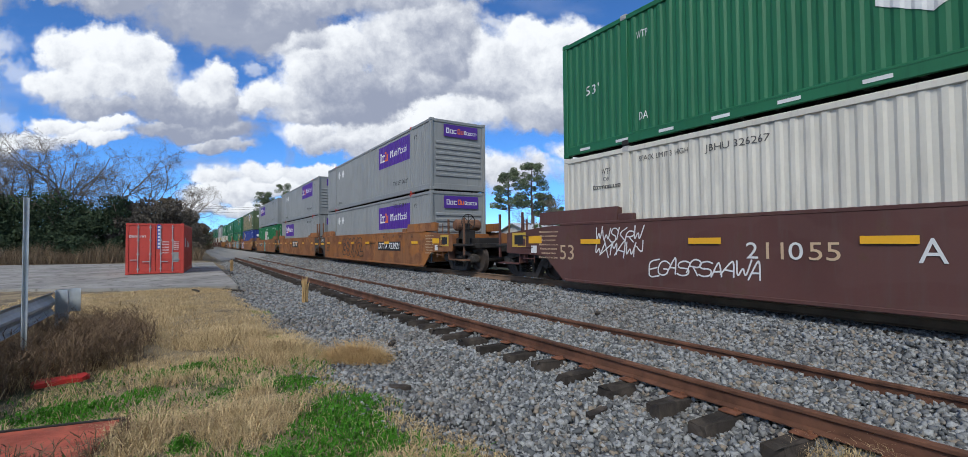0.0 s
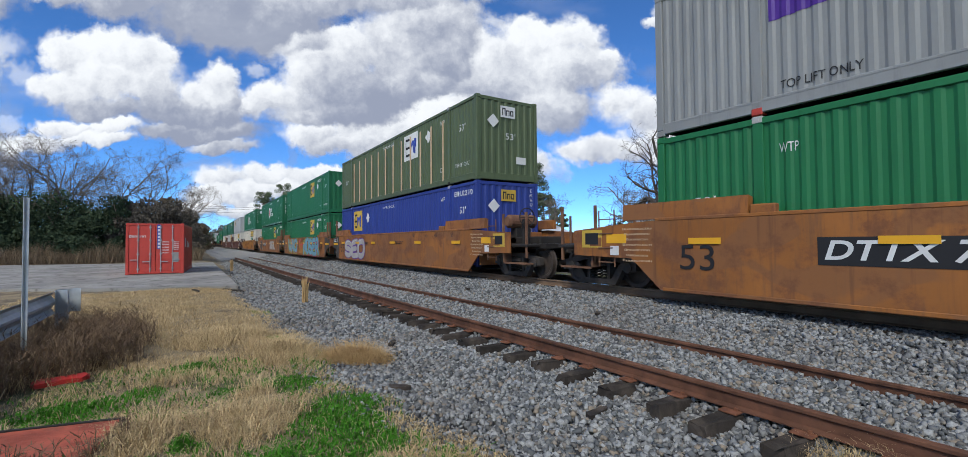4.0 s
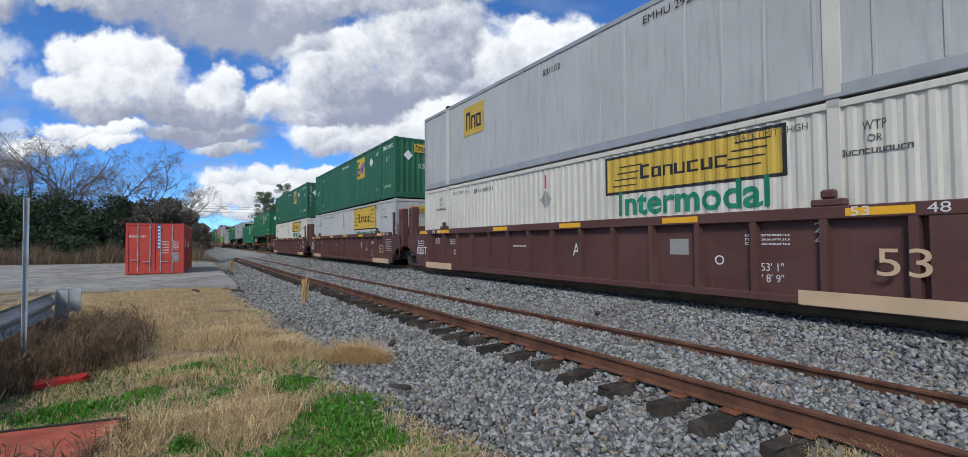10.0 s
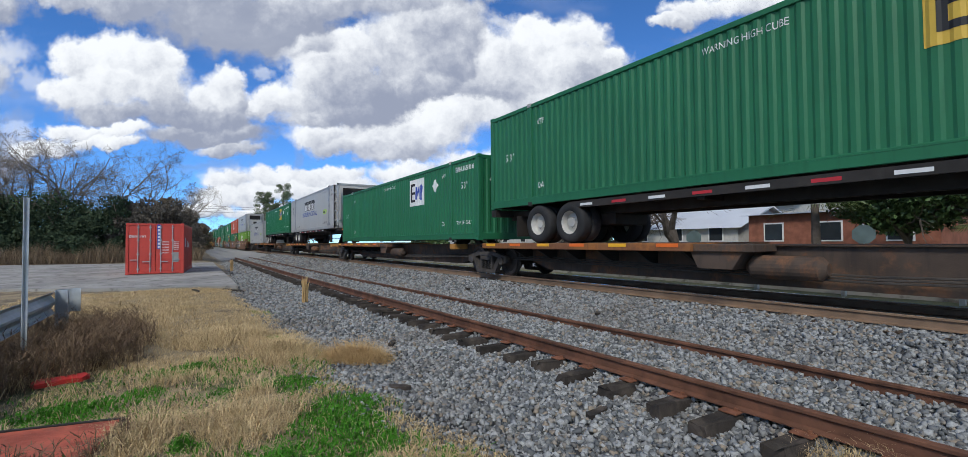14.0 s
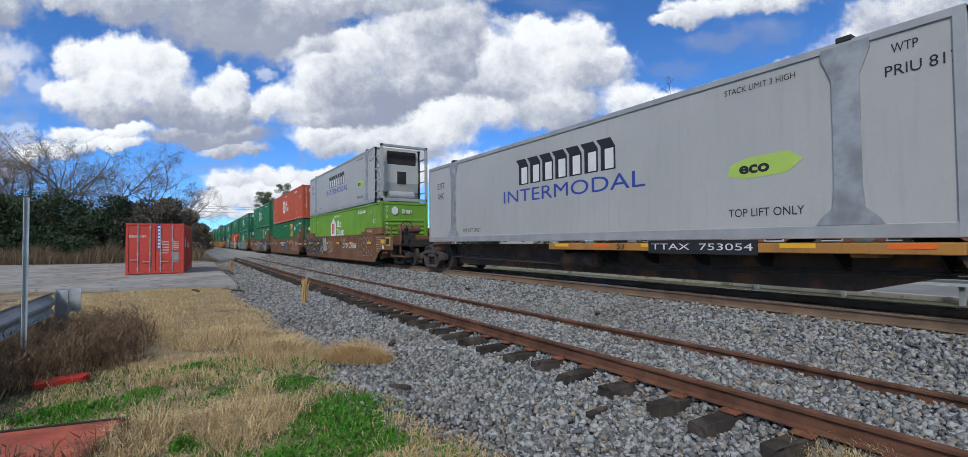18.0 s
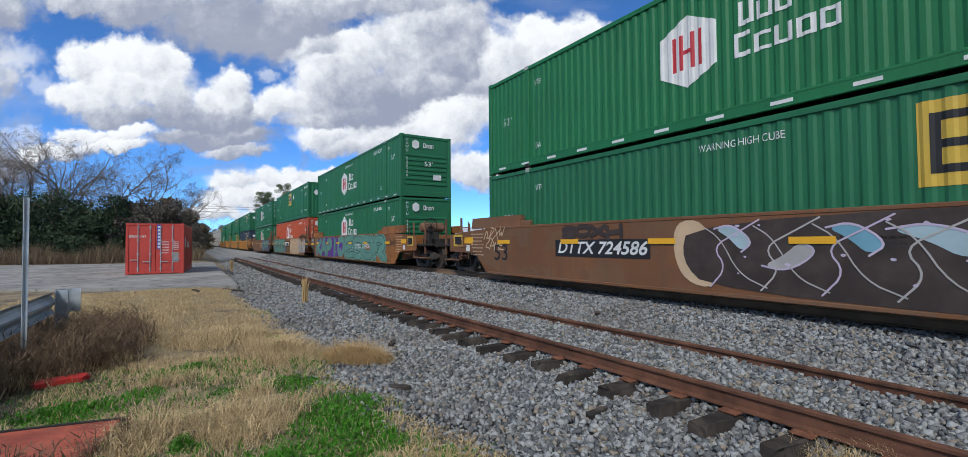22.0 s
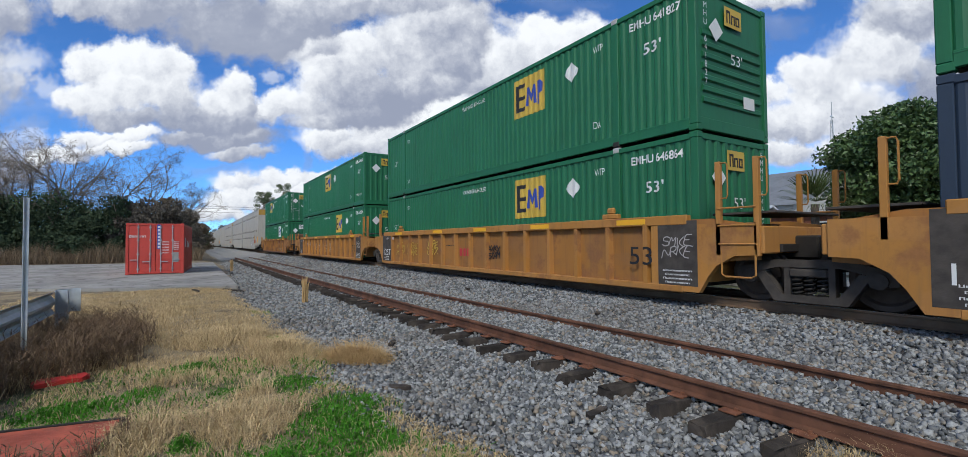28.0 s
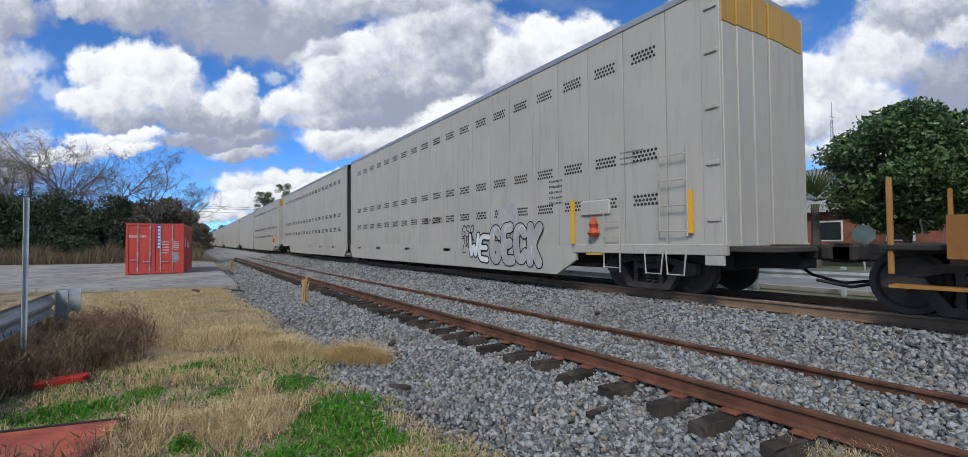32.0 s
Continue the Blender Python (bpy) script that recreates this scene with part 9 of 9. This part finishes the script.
# far side of the line
def leafy_tree(x, y, h, w, seed, mat, label, trunk_h=.25, n=9000, leaf=.17, name="broadleaf_tree"):
    t = thing(name, label, "tree", pose(x, y, -.5))
    trunk, limbs, tips = branch_tree(h * .8, seed, .7, 3, 0, (0, 0), h * .022, .3)
    part("trunk", trunk, bark, t)
    part("branch_work", limbs, bark, t)
    r = random.Random(seed)
    cs, rs = [], []
    for i in range(110):
        u, a = r.uniform(-1, 1), r.uniform(0, 6.28)
        q = math.sqrt(1 - u * u) * r.uniform(.3, .95)
        z = h * (trunk_h + (1 - trunk_h) * (.5 + .46 * u))
        ww = w * .5 * (1.0 if u < 0 else 1 - .25 * u)
        cs.append((q * ww * math.cos(a) * r.uniform(.85, 1.1), q * ww * math.sin(a), z))
        rs.append(r.uniform(.12, .2) * w)
    part("crown", leaf_cloud(cs, rs, n, leaf, seed), mat, t)
    return t
leafy_tree(30, 8.1, 7.8, 7.2, 44, leaf_dark, "rounded dark green broadleaf evergreen tree", .30, 42000, .115)
leafy_tree(36, 1.5, 7.5, 6.0, 45, leaf_dark, "dark green broadleaf evergreen tree", .25, 6000, .18)
bare_tree(24, 16.8, 10.2, 67, 1.4, "large leafless tree with spreading crooked limbs", 5, (-.05, -.05), bark, .24, .008, .036)
bare_tree(38, 31, 9.5, 62, .9, "leafless tree beyond the street", 5, (0, 0), bark_pale, .2)
bare_tree(52, 62, 10, 63, .8, "leafless tree beyond the street", 5, (0, 0), bark_pale, .2)
def pine(x, y, h, seed):
    t = thing("pine_tree", "tall pine with a bare trunk and tufted crown", "tree", pose(x, y, -.6), "pines")
    r = random.Random(seed)
    part("trunk", M().tube([(0, 0, 0), (.15, .1, h * .4), (.0, .2, h * .75), (.1, .1, h * .97)], [h * .018, h * .014, h * .009, .03], 8), bark, t)
    lim = M()
    cs, rs = [], []
    for i in range(46):
        z = h * r.uniform(.48, 1.0)
        a = r.uniform(0, 6.28)
        L = h * .19 * (1.25 - (z / h)) * 1.6 * r.uniform(.6, 1.1) + .4
        e = (L * math.cos(a), L * math.sin(a), z + L * .25)
        lim.tube([(0.05, .1, z), (e[0] * .6, e[1] * .6, z + L * .08), e], [.07, .05, .02], 4)
        cs += [e, (e[0] * .7, e[1] * .7, e[2] - .1)]
        rs += [r.uniform(.6, 1.0) * h * .055] * 2
    part("branch_work", lim, bark, t)
    part("crown", leaf_cloud(cs, rs, 9000, .15, seed, .75), needle, t)
for x, y, h, sd in ((60, 84, 17.4, 1), (61, 77, 17.8, 2), (66, 79, 12, 3), (24, 196, 21, 4), (29, 184, 22.5, 5), (27, 205, 20, 6), (21, 150, 13, 7), (62, 70, 8, 8)):
    pine(x, y, h, sd)
for i in range(9):
    bush(18 + i * 1.2 + rr.uniform(-2, 2), 110 + i * 22, rr.uniform(6, 9), rr.uniform(6, 11), 180 + i, (leaf_brown, leaf_hedge, leaf_grey)[i % 3], "roadside_tree", "winter tree beside the street", .3, 1800)
for i in range(7):
    bush(46 + rr.uniform(-4, 4), 44 + i * 8, rr.uniform(4, 7), rr.uniform(3, 6), 200 + i, (leaf_hedge, leaf_grey, leaf_dark)[i % 3], "bush", "dark bush beyond the street", .26, 1500)

def far_woods():
    """The wooded horizon at the end of the line, far off."""
    r = random.Random(77)
    cs = [(r.uniform(-160, 150), 640 + r.uniform(0, 60), r.uniform(1, 11)) for i in range(300)]
    for i in range(260):
        y = 270 + 330 * r.random()
        cs.append(((r.uniform(-14, 4.5) if i % 2 else r.uniform(15, 34)), y, r.uniform(1, 13)))
    return leaf_cloud(cs, [r.uniform(2.0, 3.4) for c in cs], 34000, .6, 78, .8)
tagged(part("far_woods", far_woods(), leaf_grey), "grey-brown winter woods at the end of the line", "woods", kind="stuff")

# ---------------- buildings beyond the street ----------------
roof_metal = surf("grey_metal_roof", (0.27, 0.28, 0.285), 0.6, 0.3, var=0.1, scale=.4, fine=10, bump=0.05, dirt=.3)
roof_white = surf("white_metal_roof", (0.62, 0.64, 0.66), 0.5, 0.1, var=0.06, scale=.4, fine=10, bump=0.04)
brickm = surf("red_brick", (0.27, 0.105, 0.065), 0.9, var=0.2, scale=2, fine=20, bump=0.4)
wallm = surf("pale_wall", (0.5, 0.49, 0.46), 0.8, var=0.1, scale=.5, fine=14, bump=0.1, dirt=.3)
glassm = surf("dark_window", (0.03, 0.035, 0.04), 0.1, var=0.1, fine=5, bump=0.0)
def building(name, label, x0, x1, y0, y1, eave, ridge, wall, roofm, windows=3, axis="y"):
    b = thing(name, label, "building", pose(0, 0, -.6))
    part("wall", M().box(x0, x1, y0, y1, 0, eave + .6), wall, b)
    if axis == "y":
        xm = (x0 + x1) / 2
        part("roof", M().prism([(x0 - .5, eave + .6), (xm, ridge + .6), (x1 + .5, eave + .6), (xm, ridge + .42)], y0 - .5, y1 + .5, 1), roofm, b)
        part("gable", M().prism([(x0, eave + .6), (xm, ridge + .4), (x1, eave + .6)], y0 + .02, y1 - .02, 1), wall, b)
    else:
        ym = (y0 + y1) / 2
        part("roof", M().prism([(y0 - .5, eave + .6), (ym, ridge + .6), (y1 + .5, eave + .6), (ym, ridge + .42)], x0 - .5, x1 + .5, 0), roofm, b)
        part("gable", M().prism([(y0, eave + .6), (ym, ridge + .4), (y1, eave + .6)], x0 + .02, x1 - .02, 0), wall, b)
    for i in range(windows):
        y = y0 + (y1 - y0) * (i + .5) / windows
        w = part("window", M().box(x0 - .05, x0 + .02, y - .7, y + .7, 1.5, 2.9), P_WHITE, b, "white-framed window")
        part("pane", M().box(x0 - .07, x0 - .03, y - .6, y + .6, 1.6, 2.8), glassm, w)
    return b
building("warehouse", "long grey metal-roofed warehouse beyond the street", 58, 86, 25.5, 48, 5.0, 10.6, wallm, roof_metal, 4)
building("house", "low white-roofed house beyond the street", 40, 50, 22, 34, 2.1, 4.2, wallm, roof_white, 3)
building("house", "small pale house with a white roof", 46, 54, 58, 68, 2.3, 4.2, wallm, roof_white, 2, "x")
building("house", "small pale house with a white roof", 50, 58, 84, 94, 2.3, 4.4, wallm, roof_white, 2, "x")
building("brick_building", "low red-brick building beyond the street", 37, 48, 8.5, 19.5, 2.9, 3.3, brickm, roof_metal, 3)

def palm(x, y, h, seed):
    t = thing("palm_tree", "short fan palm with drooping fronds", "palm", pose(x, y, -.5), "palms")
    r = random.Random(seed)
    part("trunk", M().tube([(0, 0, 0), (.05, 0, h * .35), (0, 0, h * .62)], [.24, .2, .17], 9), bark, t)
    fr = M()
    for i in range(34):
        a, el = r.uniform(0, 6.28), r.uniform(-.3, 1.3)
        L = h * r.uniform(.32, .42)
        d = Vector((math.cos(a) * math.cos(el), math.sin(a) * math.cos(el), math.sin(el)))
        base = Vector((0, 0, h * .62))
        for k in range(9):
            s = d.cross(Vector((0, 0, 1))).normalized()
            e = (d + s * (k - 4) * .16).normalized()
            p1 = base + d * L * .35
            p2 = p1 + e * L * .5
            p3 = p2 + e * L * .25 - Vector((0, 0, L * .16))
            w = s * .022
            b = len(fr.v)
            fr.v += [tuple(p1 - w), tuple(p1 + w), tuple(p2 + w), tuple(p2 - w), tuple(p3)]
            fr.f += [(b, b + 1, b + 2, b + 3), (b + 3, b + 2, b + 4)]
    part("frond_crown", fr, leaf_material("palm_frond", (0.08, 0.12, 0.035), (0.17, 0.21, 0.075), .5), t)
palm(27, 10.9, 5.4, 3)
palm(29, 5.2, 3.6, 4)

def antenna():
    t = thing("antenna_mast", "thin lattice radio mast in the distance", "mast", pose(120, 44.6, -.6))
    m = M()
    for k in range(3):
        a = k * 2.094
        m.tube([(.55 * math.cos(a), .55 * math.sin(a), 0), (.25 * math.cos(a), .25 * math.sin(a), 28)], .06, 4)
    for i in range(28):
        for k in range(3):
            a, b = k * 2.094, (k + 1) * 2.094
            q = .55 - .3 * i / 28
            m.tube([(q * math.cos(a), q * math.sin(a), i), (q * math.cos(b), q * math.sin(b), i + 1)], .035, 3)
    m.tube([(0, 0, 27), (0, 0, 32)], .08, 4)
    part("lattice", m, galv, t)
    part("crossarm", M().box(-.9, .9, -.05, .05, 28.6, 28.8), galv, t)
antenna()
sign_back = surf("weathered_sign_back", (0.10, 0.14, 0.14), 0.6, 0.2, var=0.2, fine=12, bump=0.05)
def street_sign(x, y, z, kind, rz):
    t = thing("street_sign", "grey back of a street sign on a steel post", "sign", pose(x, y, -.5, 0, 0, rz), "street signs")
    part("post", M().box(-.03, .03, -.03, .03, 0, z + .95), galv, t)
    n = 4 if kind == "diamond" else 8
    r_ = .55 if n == 4 else .42
    ph = 0 if n == 4 else math.pi / 8
    part("panel", M().prism([(r_ * math.cos(2 * math.pi * k / n + ph), z + .5 + r_ * math.sin(2 * math.pi * k / n + ph)) for k in range(n)], -.05, -.035, 0), sign_back, t)
street_sign(24, 7.9, 1.25, "octagon", 15)
street_sign(24, 15.7, 1.2, "octagon", 20)

# far poles and wires over the line
wood = surf("weathered_pole", (0.13, 0.11, 0.09), .9, var=.2, fine=20, bump=.3)
def pole(x, y, h):
    t = thing("utility_pole", "weathered wooden utility pole", "pole", pose(x, y, -.6), "utility poles")
    part("shaft", M().tube([(0, 0, 0), (0, 0, h)], [.16, .11], 8), wood, t)
    part("crossarm", M().box(-1.2, 1.2, -.06, .06, h - .9, h - .76), wood, t)
    for k in (-1.1, -.5, .5, 1.1):
        part("insulator", M().cyl((k, 0), .05, h - .76, h - .6, 2, 8), P_GREY, t)
pole(-4.5, 150, 11.5)
pole(24, 158, 12.5)
for z, dy in ((11.2, 0), (10.6, .4), (9.6, .8)):
    w = thing("overhead_wire", "black overhead wire across the line", "wire", pose(0, 0, -.6), "overhead wires")
    part("strand", M().tube([(-30 + 11 * i, 146 + 1.5 * i + dy, z + 1.0 - .03 * (i - 3) ** 2 * 0 + .012 * (i - 3) ** 2) for i in range(8)], .035, 4), BLACK, w)
cp = thing("crossing_signal", "small pale crossing mast far along the line", "signal", pose(.6, 92, -.6))
part("mast", M().cyl((0, 0), .07, 0, 2.6, 2, 8), P_GREY, cp)
part("box", M().box(-.25, .25, -.2, .2, .2, 1.3, .02), P_GREY, cp)
# ---------------- motion ----------------
SIGHT = look(EYE, EYE + AHEAD * 10, -0.46) @ pose(0, 0, 0, -90, 0, 0)   # local y ahead, x right, z up
def motions():
    for ob, u, x, z in MOVING:
        walk(ob, [(t, pose(TRACK_X + x, u - SPEED * t, z)) for t in (0.0, 16.0, 32.0)])
    # wheels turn as they roll past; far off, where the turning cannot be seen, they stand
    for w, u, y in WHEELS:
        t0 = min(31.9, max(0.0, (u - 24) / SPEED))
        t1 = min(32.0, max(t0 + 1 / FPS, (u + 1) / SPEED))
        ts = [t0 + k / FPS for k in range(int((t1 - t0) * FPS) + 1)]
        turn = lambda t: math.degrees(SPEED * t / R_W) % 360
        rows = [(t, pose(0, y, R_W + .005, turn(t))) for t in ts]
        if ts[0] > 1 / FPS:
            rows.insert(0, (0.0, pose(0, y, R_W + .005, turn(ts[0]))))
        if ts[-1] < 32 - 1 / FPS:
            rows.append((32.0, pose(0, y, R_W + .005, turn(ts[-1]))))
        if len(rows) > 1:
            walk(w, rows)
    # the clouds drift slowly to the right and sink on the left
    for bank in CLOUD_BANKS:
        walk(bank, [(t, SIGHT @ pose(0, 0, 0, 0, -0.045 * (t - 16), -0.075 * (t - 16))) for t in (0.0, 16.0, 32.0)])

motions()
